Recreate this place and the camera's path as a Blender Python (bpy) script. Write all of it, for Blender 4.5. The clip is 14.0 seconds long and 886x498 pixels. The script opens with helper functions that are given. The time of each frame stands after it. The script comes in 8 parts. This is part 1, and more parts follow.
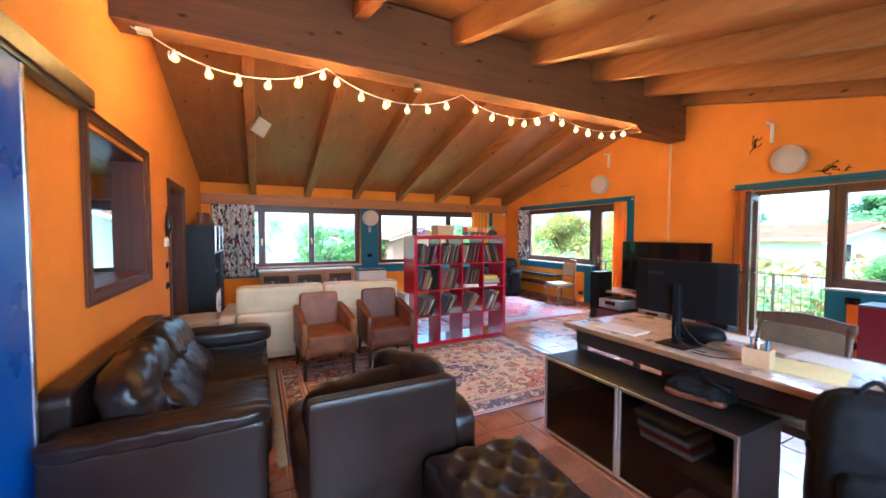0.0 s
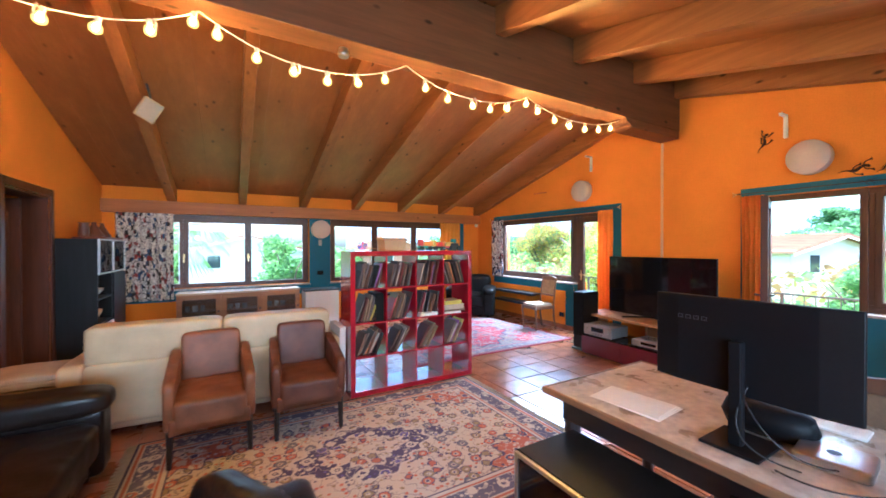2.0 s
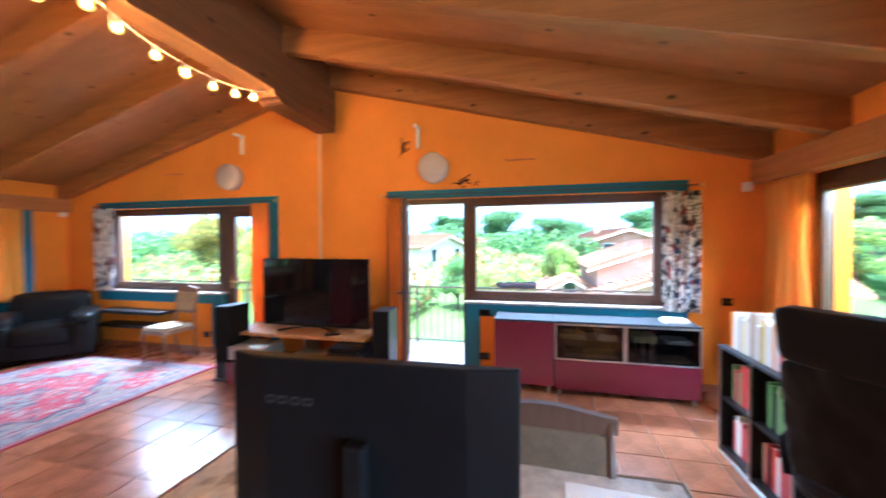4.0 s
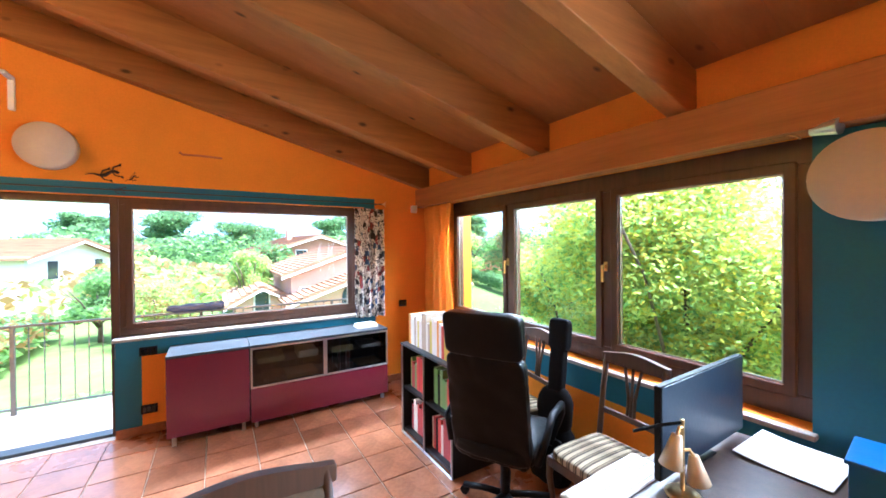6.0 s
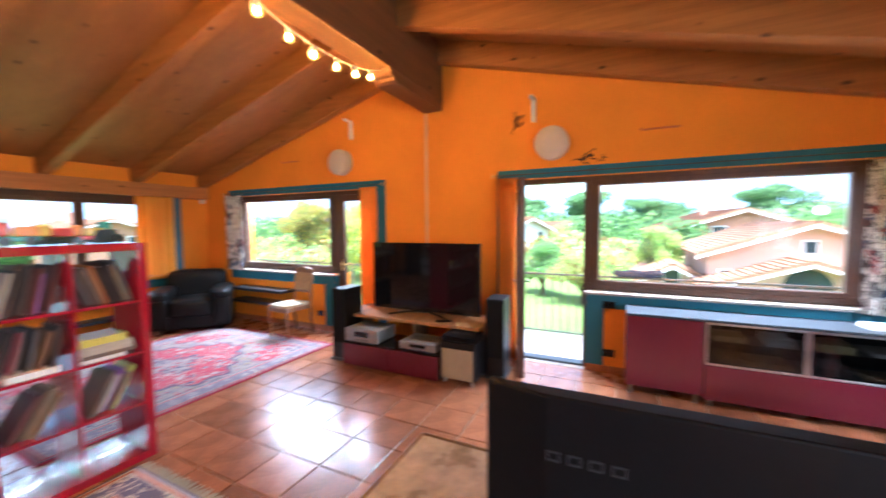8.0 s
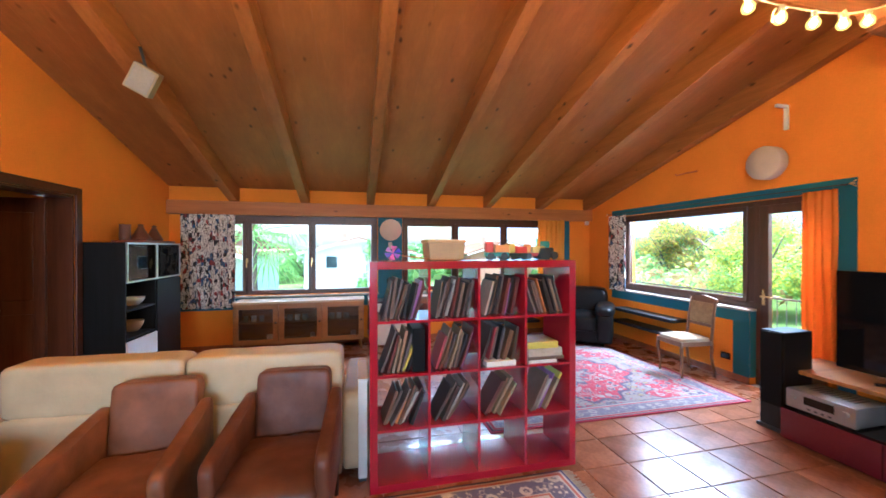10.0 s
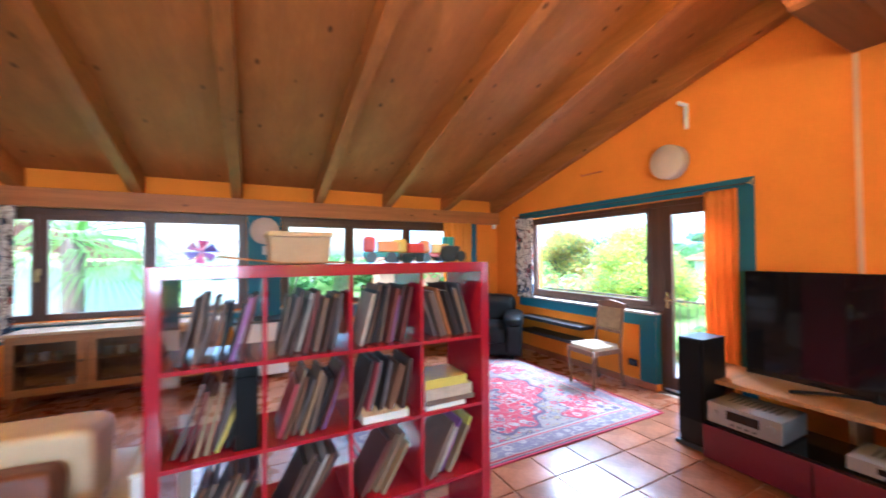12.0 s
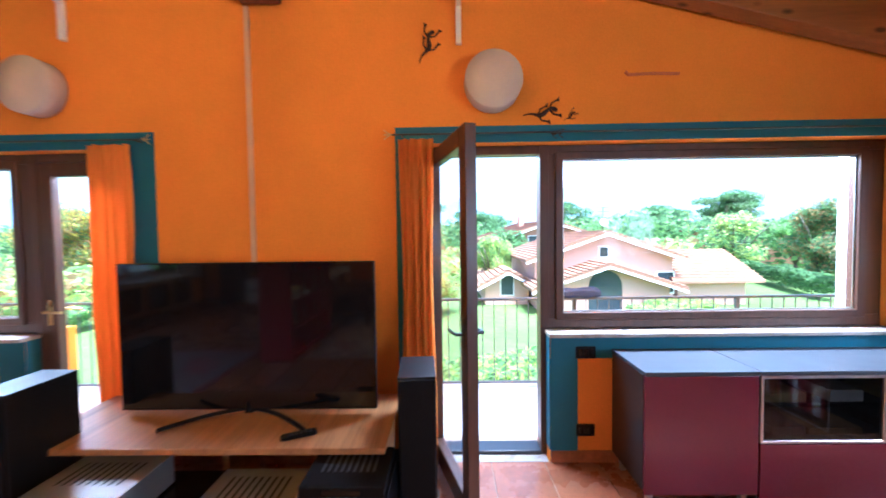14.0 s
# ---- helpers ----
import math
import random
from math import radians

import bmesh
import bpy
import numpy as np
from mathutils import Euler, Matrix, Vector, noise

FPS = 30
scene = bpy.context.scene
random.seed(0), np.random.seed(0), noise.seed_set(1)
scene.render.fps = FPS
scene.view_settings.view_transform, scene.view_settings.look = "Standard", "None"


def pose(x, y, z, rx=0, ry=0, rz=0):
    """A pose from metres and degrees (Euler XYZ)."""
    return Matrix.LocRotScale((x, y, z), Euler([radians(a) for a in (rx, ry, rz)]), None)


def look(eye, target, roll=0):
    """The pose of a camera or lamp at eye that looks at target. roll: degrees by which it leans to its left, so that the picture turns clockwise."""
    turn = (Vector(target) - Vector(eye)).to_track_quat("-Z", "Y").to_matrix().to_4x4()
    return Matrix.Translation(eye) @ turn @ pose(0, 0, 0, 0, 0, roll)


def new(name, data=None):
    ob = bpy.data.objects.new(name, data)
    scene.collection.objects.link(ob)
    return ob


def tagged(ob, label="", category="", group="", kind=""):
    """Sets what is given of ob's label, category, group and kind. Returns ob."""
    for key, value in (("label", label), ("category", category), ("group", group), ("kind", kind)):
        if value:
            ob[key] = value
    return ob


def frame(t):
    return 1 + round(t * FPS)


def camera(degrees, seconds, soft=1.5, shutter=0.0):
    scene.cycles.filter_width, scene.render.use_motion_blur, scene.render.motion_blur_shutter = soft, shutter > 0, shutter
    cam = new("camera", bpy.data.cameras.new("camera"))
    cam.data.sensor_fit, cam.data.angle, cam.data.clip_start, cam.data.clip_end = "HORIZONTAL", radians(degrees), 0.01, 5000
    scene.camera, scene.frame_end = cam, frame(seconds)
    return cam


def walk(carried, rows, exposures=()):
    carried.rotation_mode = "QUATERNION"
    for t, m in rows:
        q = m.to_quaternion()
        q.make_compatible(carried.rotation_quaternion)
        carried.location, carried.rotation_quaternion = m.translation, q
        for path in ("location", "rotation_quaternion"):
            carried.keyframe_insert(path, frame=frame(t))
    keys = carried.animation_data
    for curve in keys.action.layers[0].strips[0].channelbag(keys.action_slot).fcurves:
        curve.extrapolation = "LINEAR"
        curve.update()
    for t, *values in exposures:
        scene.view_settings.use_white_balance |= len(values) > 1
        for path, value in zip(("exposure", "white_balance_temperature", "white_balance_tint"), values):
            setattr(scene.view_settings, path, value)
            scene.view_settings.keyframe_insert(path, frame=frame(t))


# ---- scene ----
cam = camera(100.3, 14.0, soft=1.6, shutter=0.4)
PATH = [
    (0, (-0.134, -0.223, 1.508), (0.761, 1.563, 1.429), 0.1),
    (0.5, (0.028, 0.009, 1.53), (0.925, 1.796, 1.481), 0.0),
    (1, (0.241, 0.19, 1.527), (1.148, 1.971, 1.454), 0.1),
    (1.5, (0.423, 0.38, 1.535), (1.386, 2.133, 1.493), -0.1),
    (2, (0.661, 0.578, 1.544), (1.652, 2.315, 1.529), -0.1),
    (2.5, (0.934, 0.754, 1.528), (2.054, 2.411, 1.523), -0.1),
    (3, (1.212, 0.86, 1.573), (2.559, 2.338, 1.568), -0.2),
    (3.5, (1.461, 0.92, 1.571), (3.138, 2.008, 1.517), -0.3),
    (4, (1.647, 0.896, 1.583), (3.589, 1.369, 1.546), -0.3),
    (4.2, (1.71, 0.904, 1.489), (3.7, 1.107, 1.498), -0.4),
    (6.3, (1.83, 0.941, 1.668), (3.521, -0.126, 1.642), -0.4),
    (6.5, (1.833, 0.988, 1.666), (3.579, 0.013, 1.649), -0.2),
    (7, (1.85, 1.038, 1.614), (3.778, 0.509, 1.573), -0.0),
    (7.5, (1.849, 1.199, 1.605), (3.845, 1.297, 1.536), -0.3),
    (8, (1.78, 1.365, 1.592), (3.58, 2.23, 1.466), -0.4),
    (8.5, (1.704, 1.405, 1.609), (3.048, 2.878, 1.455), -0.3),
    (9, (1.588, 1.483, 1.578), (2.424, 3.298, 1.498), 0.0),
    (9.2, (1.594, 1.525, 1.597), (2.254, 3.412, 1.539), -0.1),
    (11.3, (1.69, 2.399, 1.553), (2.09, 4.358, 1.574), 0.0),
    (11.5, (1.762, 2.388, 1.574), (2.307, 4.312, 1.58), -0.2),
    (12, (2.044, 2.624, 1.524), (2.96, 4.402, 1.563), -0.4),
    (12.5, (2.395, 2.655, 1.517), (3.795, 4.081, 1.447), -0.5),
    (13, (2.794, 2.596, 1.555), (4.591, 3.468, 1.469), -0.7),
    (13.3, (3.03, 2.549, 1.532), (4.962, 3.057, 1.434), -0.3),
    (13.5, (3.195, 2.478, 1.492), (5.168, 2.802, 1.421), -0.8),
    (14, (3.613, 2.348, 1.521), (5.611, 2.381, 1.448), -0.8),
]
EXPOSURES = [(0.0, 2.68, 4600, 3), (4.0, 2.65, 4600, 3), (6.5, 2.67, 5100, 6), (7.0, 2.75, 5100, 6), (8.5, 2.55, 5050, 7), (9.0, 2.52, 4950, 6), (11.5, 2.72, 4650, 4), (12.0, 2.76, 4650, 4), (12.5, 2.88, 4700, 4), (13.0, 2.70, 4650, 4), (13.5, 2.48, 4600, 8), (14.0, 2.44, 4600, 10)]
walk(cam, [(t, look(eye, target, roll)) for t, eye, target, roll in PATH], EXPOSURES)

# ---- world and light ----
world = bpy.data.worlds.new("world")
scene.world = world
world.use_nodes = True
wn = world.node_tree.nodes
sky = wn.new("ShaderNodeTexSky")
sky.sky_type = "NISHITA"
sky.sun_disc = False
sky.sun_elevation = radians(66)
sky.sun_rotation = radians(245)
sky.dust_density = 3.0
sky.air_density = 1.2
world.node_tree.links.new(sky.outputs[0], wn["Background"].inputs[0])
wn["Background"].inputs[1].default_value = 0.15

sun_data = bpy.data.lights.new("sun", "SUN")
sun_data.energy, sun_data.angle, sun_data.color = 5.0, radians(25), (1.0, 0.96, 0.90)
sun_lamp = new("sun", sun_data)
sun_lamp.matrix_world = look((0, 0, 30), (11, 5, 0))


def sky_lamp(x, y, z, rx, rz, w, h, watts, name):
    d = bpy.data.lights.new(name, "AREA")
    d.shape, d.size, d.size_y, d.energy, d.color = "RECTANGLE", w, h, watts, (0.93, 0.97, 1.0)
    ob = new(name, d)
    ob.matrix_world = pose(x, y, z, rx, 0, rz)


# skylight arriving under the eaves, outside the head of each window band
sky_lamp(6.62, 5.9, 2.42, 62, 90, 3.0, 0.5, 135, "daylight_east_1")
sky_lamp(6.62, 1.0, 2.42, 62, 90, 3.2, 0.5, 135, "daylight_east_2")
sky_lamp(2.2, 8.85, 2.42, 62, 180, 5.6, 0.45, 165, "daylight_north")
sky_lamp(3.9, -2.02, 2.42, 62, 0, 3.0, 0.45, 118, "daylight_south")
# added lamp: open sky by an assumed second south window, unseen behind the start
sky_lamp(0.52, -1.60, 1.48, 90, 0, 2.6, 1.02, 38, "daylight_assumed_window")

# ---- materials ----


def node_mat(name):
    m = bpy.data.materials.new(name)
    m.use_nodes = True
    nt = m.node_tree
    return m, nt, nt.nodes["Principled BSDF"]


def link(nt, a, b):
    nt.links.new(a, b)


def coords(nt, scale=(1, 1, 1)):
    tc = nt.nodes.new("ShaderNodeTexCoord")
    mp = nt.nodes.new("ShaderNodeMapping")
    mp.inputs["Scale"].default_value = scale
    link(nt, tc.outputs["Object"], mp.inputs["Vector"])
    return mp.outputs[0]


def noise_tex(nt, vec, scale, detail=4.0, rough=0.55):
    n = nt.nodes.new("ShaderNodeTexNoise")
    n.inputs["Scale"].default_value, n.inputs["Detail"].default_value, n.inputs["Roughness"].default_value = scale, detail, rough
    link(nt, vec, n.inputs["Vector"])
    return n.outputs["Fac"]


def ramp(nt, fac, stops, mode="LINEAR"):
    r = nt.nodes.new("ShaderNodeValToRGB")
    r.color_ramp.interpolation = mode
    el = r.color_ramp.elements
    while len(el) < len(stops):
        el.new(0.5)
    for e, (p, c) in zip(el, stops):
        e.position = p
        e.color = (*c, 1) if len(c) == 3 else c
    link(nt, fac, r.inputs[0])
    return r.outputs[0]


def mixc(nt, fac, a, b, mode="MIX"):
    m = nt.nodes.new("ShaderNodeMix")
    m.data_type, m.blend_type = "RGBA", mode
    for v, k in ((fac, 0), (a, 6), (b, 7)):
        if isinstance(v, (int, float)):
            m.inputs[k].default_value = v
        elif isinstance(v, tuple):
            m.inputs[k].default_value = (*v, 1)
        else:
            link(nt, v, m.inputs[k])
    return m.outputs[2]


def mathn(nt, op, a, b=0.0, c=None):
    m = nt.nodes.new("ShaderNodeMath")
    m.operation = op
    for v, k in ((a, 0), (b, 1), (c, 2)):
        if v is None:
            continue
        if isinstance(v, (int, float)):
            m.inputs[k].default_value = v
        else:
            link(nt, v, m.inputs[k])
    return m.outputs[0]


def bump(nt, bsdf, height, strength, dist=0.01):
    b = nt.nodes.new("ShaderNodeBump")
    b.inputs["Strength"].default_value, b.inputs["Distance"].default_value = strength, dist
    link(nt, height, b.inputs["Height"])
    link(nt, b.outputs[0], bsdf.inputs["Normal"])


def shade(c, k):
    return tuple(min(1, v * k) for v in c)


def plain(name, c, rough=0.6, metal=0.0, var=0.18, big=3.0, fine=60.0, bmp=0.15, coat=0.0, spec=0.5, rvar=0.12, rand=0.0):
    """A painted, moulded or cloth surface with broad stains and fine grain."""
    m, nt, b = node_mat(name)
    v = coords(nt)
    n1, n2 = noise_tex(nt, v, big), noise_tex(nt, v, fine, 3)
    mixed = mathn(nt, "ADD", mathn(nt, "MULTIPLY", n1, 0.65), mathn(nt, "MULTIPLY", n2, 0.35))
    col = ramp(nt, mixed, [(0.3, shade(c, 1 - var)), (0.7, shade(c, 1 + var))])
    if rand:
        oi = nt.nodes.new("ShaderNodeObjectInfo")
        k = mathn(nt, "MULTIPLY_ADD", oi.outputs["Random"], 2 * rand, 1 - rand)
        col = mixc(nt, 1.0, col, k, "MULTIPLY")
    link(nt, col, b.inputs["Base Color"])
    link(nt, mathn(nt, "MULTIPLY_ADD", n1, 2 * rvar, rough - rvar), b.inputs["Roughness"])
    b.inputs["Metallic"].default_value = metal
    b.inputs["Coat Weight"].default_value = coat
    b.inputs["Specular IOR Level"].default_value = spec
    if bmp:
        bump(nt, b, n2, bmp, 0.004)
    return m


def wood(name, c, axis=0, dark=0.55, rough=0.5, ring=14.0, knots=True, coat=0.0, spec=0.5, rand=0.15):
    """Grain along one local axis, with knots."""
    m, nt, b = node_mat(name)
    sc = [ring, ring, ring]
    sc[axis] = ring * 0.06
    v = coords(nt, tuple(sc))
    g = noise_tex(nt, v, 1.0, 5, 0.6)
    fine = noise_tex(nt, v, 6.0, 3)
    big = noise_tex(nt, coords(nt), 1.3, 2)
    f = mathn(nt, "ADD", mathn(nt, "MULTIPLY", g, 0.6), mathn(nt, "MULTIPLY", fine, 0.2))
    f = mathn(nt, "ADD", f, mathn(nt, "MULTIPLY", big, 0.2))
    col = ramp(nt, f, [(0.32, shade(c, dark)), (0.52, c), (0.72, shade(c, 1.3))])
    if knots:
        sk = [5.5, 5.5, 5.5]
        sk[axis] = 2.6
        vo = nt.nodes.new("ShaderNodeTexVoronoi")
        vo.inputs["Scale"].default_value = 1.0
        link(nt, coords(nt, tuple(sk)), vo.inputs["Vector"])
        k = ramp(nt, vo.outputs["Distance"], [(0.05, (0.22, 0.20, 0.20)), (0.13, (1, 1, 1))])
        col = mixc(nt, 1.0, col, k, "MULTIPLY")
    if rand:
        oi = nt.nodes.new("ShaderNodeObjectInfo")
        col = mixc(nt, 1.0, col, mathn(nt, "MULTIPLY_ADD", oi.outputs["Random"], 2 * rand, 1 - rand), "MULTIPLY")
    link(nt, col, b.inputs["Base Color"])
    b.inputs["Roughness"].default_value = rough
    b.inputs["Coat Weight"].default_value = coat
    b.inputs["Specular IOR Level"].default_value = spec
    bump(nt, b, fine, 0.15, 0.003)
    return m


def leather(name, c, rough=0.32, var=0.3, spec=0.5):
    m, nt, b = node_mat(name)
    b.inputs["Specular IOR Level"].default_value = spec
    v = coords(nt)
    n1 = noise_tex(nt, v, 5.0, 5)
    vo = nt.nodes.new("ShaderNodeTexVoronoi")
    vo.inputs["Scale"].default_value = 260
    link(nt, v, vo.inputs["Vector"])
    wr = noise_tex(nt, coords(nt, (1, 1, 1.6)), 6, 3)
    crease = mathn(nt, "ABSOLUTE", mathn(nt, "SUBTRACT", noise_tex(nt, coords(nt, (1.0, 2.2, 1.0)), 9, 2), 0.5))
    crease = ramp(nt, crease, [(0.0, (0, 0, 0)), (0.05, (1, 1, 1))])
    link(nt, ramp(nt, n1, [(0.3, shade(c, 1 - var)), (0.7, shade(c, 1 + var))]), b.inputs["Base Color"])
    link(nt, mathn(nt, "MULTIPLY_ADD", wr, 0.22, rough - 0.1), b.inputs["Roughness"])
    h = mathn(nt, "ADD", mathn(nt, "MULTIPLY", vo.outputs["Distance"], 0.25), mathn(nt, "ADD", wr, mathn(nt, "MULTIPLY", crease, 0.25)))
    bump(nt, b, h, 0.22, 0.005)
    return m


def glass_mat(name, tint=(1, 1, 1), gloss=0.010):
    m = bpy.data.materials.new(name)
    m.use_nodes = True
    nt = m.node_tree
    nt.nodes.remove(nt.nodes["Principled BSDF"])
    tr, gl, fr, mx = (nt.nodes.new(k) for k in ("ShaderNodeBsdfTransparent", "ShaderNodeBsdfGlossy", "ShaderNodeLayerWeight", "ShaderNodeMixShader"))
    tr.inputs[0].default_value = (*tint, 1)
    gl.inputs["Roughness"].default_value = 0.01
    fr.inputs[0].default_value = 0.5
    link(nt, mathn(nt, "MULTIPLY_ADD", mathn(nt, "POWER", fr.outputs["Facing"], 5.0), 0.5, gloss), mx.inputs[0])
    link(nt, tr.outputs[0], mx.inputs[1])
    link(nt, gl.outputs[0], mx.inputs[2])
    link(nt, mx.outputs[0], nt.nodes["Material Output"].inputs[0])
    return m


def glow(name, c, strength):
    m, nt, b = node_mat(name)
    b.inputs["Base Color"].default_value = (0.9, 0.85, 0.7, 1)
    b.inputs["Emission Color"].default_value = (*c, 1)
    b.inputs["Emission Strength"].default_value = strength
    return m


def bulb_glass(name, tint, c, strength):
    """Thin frosted glass, half clear, glowing with the filament inside it."""
    m = bpy.data.materials.new(name)
    m.use_nodes = True
    nt = m.node_tree
    nt.nodes.remove(nt.nodes["Principled BSDF"])
    tr, em, mx = (nt.nodes.new(k) for k in ("ShaderNodeBsdfTransparent", "ShaderNodeEmission", "ShaderNodeMixShader"))
    tr.inputs[0].default_value = (*tint, 1)
    em.inputs[0].default_value = (*c, 1)
    em.inputs[1].default_value = strength
    mx.inputs[0].default_value = 0.35
    link(nt, tr.outputs[0], mx.inputs[1])
    link(nt, em.outputs[0], mx.inputs[2])
    link(nt, mx.outputs[0], nt.nodes["Material Output"].inputs[0])
    return m


WALL = plain("orange_wall_paint", (0.76, 0.250, 0.011), 0.8, var=0.10, big=1.6, fine=70, bmp=0.25, spec=0.25)
TEAL = plain("teal_wall_paint", (0.008, 0.12, 0.19), 0.6, var=0.12, big=2.5, bmp=0.2)
CEIL = wood("ceiling_boards", (0.345, 0.131, 0.029), axis=1, dark=0.80, rough=0.5, ring=7, spec=0.35)
BEAM = wood("beam_wood_x", (0.36, 0.135, 0.032), axis=0, dark=0.7, rough=0.5, ring=16, spec=0.35)
RIDGEW = wood("dark_beam_wood", (0.15, 0.058, 0.018), axis=0, dark=0.7, rough=0.55, ring=16, spec=0.3)
RAFT = wood("beam_wood_y", (0.31, 0.118, 0.026), axis=1, dark=0.7, rough=0.5, ring=16, spec=0.35)
FRAME = wood("dark_window_wood", (0.075, 0.034, 0.02), axis=2, rough=0.38, ring=20, knots=False, rand=0.08)
FRAMEH = wood("dark_window_wood_h", (0.075, 0.034, 0.02), axis=1, rough=0.38, ring=20, knots=False, rand=0.08)
MAHOG = wood("mahogany", (0.10, 0.032, 0.015), axis=2, rough=0.38, ring=18, knots=False, spec=0.3)
OAK = wood("honey_oak", (0.36, 0.17, 0.06), axis=0, rough=0.4, ring=16, knots=False)
WALNUT = wood("walnut", (0.075, 0.037, 0.021), axis=2, rough=0.42, ring=18, knots=False)
CHAIRW = wood("worn_chair_wood", (0.20, 0.10, 0.05), axis=2, rough=0.45, ring=18, knots=False)
DESKTOP = plain("marbled_desk_top", (0.45, 0.385, 0.315), 0.3, var=0.42, big=6, fine=24, bmp=0.02, coat=0.2)
DARKW = wood("black_brown_wood", (0.022, 0.015, 0.013), axis=1, rough=0.35, ring=14, knots=False)
GLASS = glass_mat("window_glass")
DGLASS = glass_mat("smoked_glass", (0.46, 0.46, 0.46), 0.05)
CGLASS = glass_mat("cabinet_glass", (0.72, 0.73, 0.75), 0.05)
SILL = plain("marble_sill", (0.36, 0.32, 0.28), 0.3, var=0.2, big=9, fine=40, bmp=0.03)
TERRA = plain("terracotta_tile", (0.285, 0.112, 0.054), 0.22, var=0.35, big=5, fine=34, bmp=0.08, rand=0.22, rvar=0.10, coat=0.15)
GROUT = plain("tile_grout", (0.38, 0.27, 0.19), 0.85, var=0.2, big=4)
BROWNL = leather("dark_brown_leather", (0.012, 0.0066, 0.0048), 0.31, 0.3, 0.30)
BLACKL = leather("black_leather", (0.005, 0.005, 0.005), 0.34, 0.3, 0.16)
TANL = leather("cognac_leather", (0.19, 0.068, 0.027), 0.45, 0.35, 0.3)
TANL2 = leather("dark_cognac_leather", (0.11, 0.036, 0.017), 0.42, 0.35, 0.3)
CREAML = leather("cream_leather", (0.55, 0.42, 0.25), 0.45, 0.1)
CREAMC = plain("cream_cloth", (0.38, 0.31, 0.21), 0.9, var=0.15, big=6, fine=90, bmp=0.4)
REDLAC = plain("red_lacquer", (0.34, 0.008, 0.022), 0.16, var=0.08, big=2, bmp=0.0, coat=0.5, rvar=0.04)
BORDO = plain("burgundy_lacquer", (0.12, 0.011, 0.024), 0.25, var=0.1, big=2, bmp=0.02, coat=0.3, rvar=0.05)
BLACKP = plain("black_plastic", (0.007, 0.007, 0.008), 0.45, var=0.2, bmp=0.06, spec=0.12)
BLACKG = plain("black_gloss", (0.006, 0.006, 0.007), 0.06, var=0.1, bmp=0.0, rvar=0.02)
DARKG = plain("dark_grey_metal", (0.05, 0.052, 0.055), 0.4, 0.4, var=0.15, bmp=0.05)
BLACKW = wood("black_ash", (0.010, 0.010, 0.011), axis=2, rough=0.42, ring=22, knots=False, spec=0.25)
STEEL = plain("brushed_aluminium", (0.62, 0.62, 0.62), 0.32, 1.0, var=0.08, big=4, fine=120, bmp=0.04)
SILVER = plain("silver_panel", (0.36, 0.35, 0.33), 0.4, 0.6, var=0.06, bmp=0.03)
GREYTOP = plain("grey_glass_top", (0.05, 0.054, 0.062), 0.42, var=0.1, bmp=0.0, spec=0.15)
BRASS = plain("brass", (0.72, 0.50, 0.22), 0.3, 1.0, var=0.15)
WHITEP = plain("white_paint", (0.74, 0.72, 0.69), 0.5, var=0.07, big=4)
LAMPW = plain("lamp_fabric", (0.56, 0.46, 0.38), 0.7, var=0.06, big=6)
PAPER = plain("paper", (0.74, 0.72, 0.68), 0.85, var=0.06, big=9)
PAPERY = plain("yellowed_paper", (0.72, 0.62, 0.30), 0.85, var=0.10, big=9)
CARD = plain("cardboard", (0.42, 0.27, 0.14), 0.85, var=0.12, big=8)
BLUEP = plain("blue_door_laminate", (0.016, 0.075, 0.34), 0.3, var=0.12, big=1.5, bmp=0.0)
BLUEBOX = plain("blue_plastic", (0.01, 0.10, 0.30), 0.4, var=0.1)
CABLE = plain("white_cable", (0.62, 0.52, 0.40), 0.6, var=0.1)
BLACKC = plain("black_cable", (0.01, 0.01, 0.01), 0.5, var=0.1)
GECKO = plain("dark_iron", (0.05, 0.02, 0.012), 0.5, 0.5, var=0.2)
FABRICB = plain("black_nylon", (0.006, 0.006, 0.007), 0.8, var=0.3, big=12, fine=120, bmp=0.5, spec=0.15)
NAVY = plain("navy_cloth", (0.02, 0.03, 0.07), 0.9, var=0.3, big=10)
FILAMENT = glow("warm_filament", (1.0, 0.56, 0.15), 240.0)
BULB = bulb_glass("amber_bulb_glass", (1.0, 0.86, 0.55), (1.0, 0.50, 0.07), 1.6)
SCREENB = plain("blue_screen_back", (0.003, 0.016, 0.036), 0.4, var=0.1)


def curtain_mat(name, c):
    """Thin woven cloth that lets a part of the daylight through."""
    m = plain(name, c, 0.85, var=0.12, big=3, fine=140, bmp=0.2)
    nt = m.node_tree
    tr, mx = nt.nodes.new("ShaderNodeBsdfTranslucent"), nt.nodes.new("ShaderNodeMixShader")
    tr.inputs[0].default_value = (*c, 1)
    mx.inputs[0].default_value = 0.45
    link(nt, nt.nodes["Principled BSDF"].outputs[0], mx.inputs[1])
    link(nt, tr.outputs[0], mx.inputs[2])
    link(nt, mx.outputs[0], nt.nodes["Material Output"].inputs[0])
    return m


ORANGEC = curtain_mat("orange_curtain", (0.85, 0.31, 0.025))
# the orange cloth again, its colour yellowed to paint in direct daylight
ORANGEC_LIT = curtain_mat("orange_curtain_painted_lit", (0.88, 0.42, 0.04))


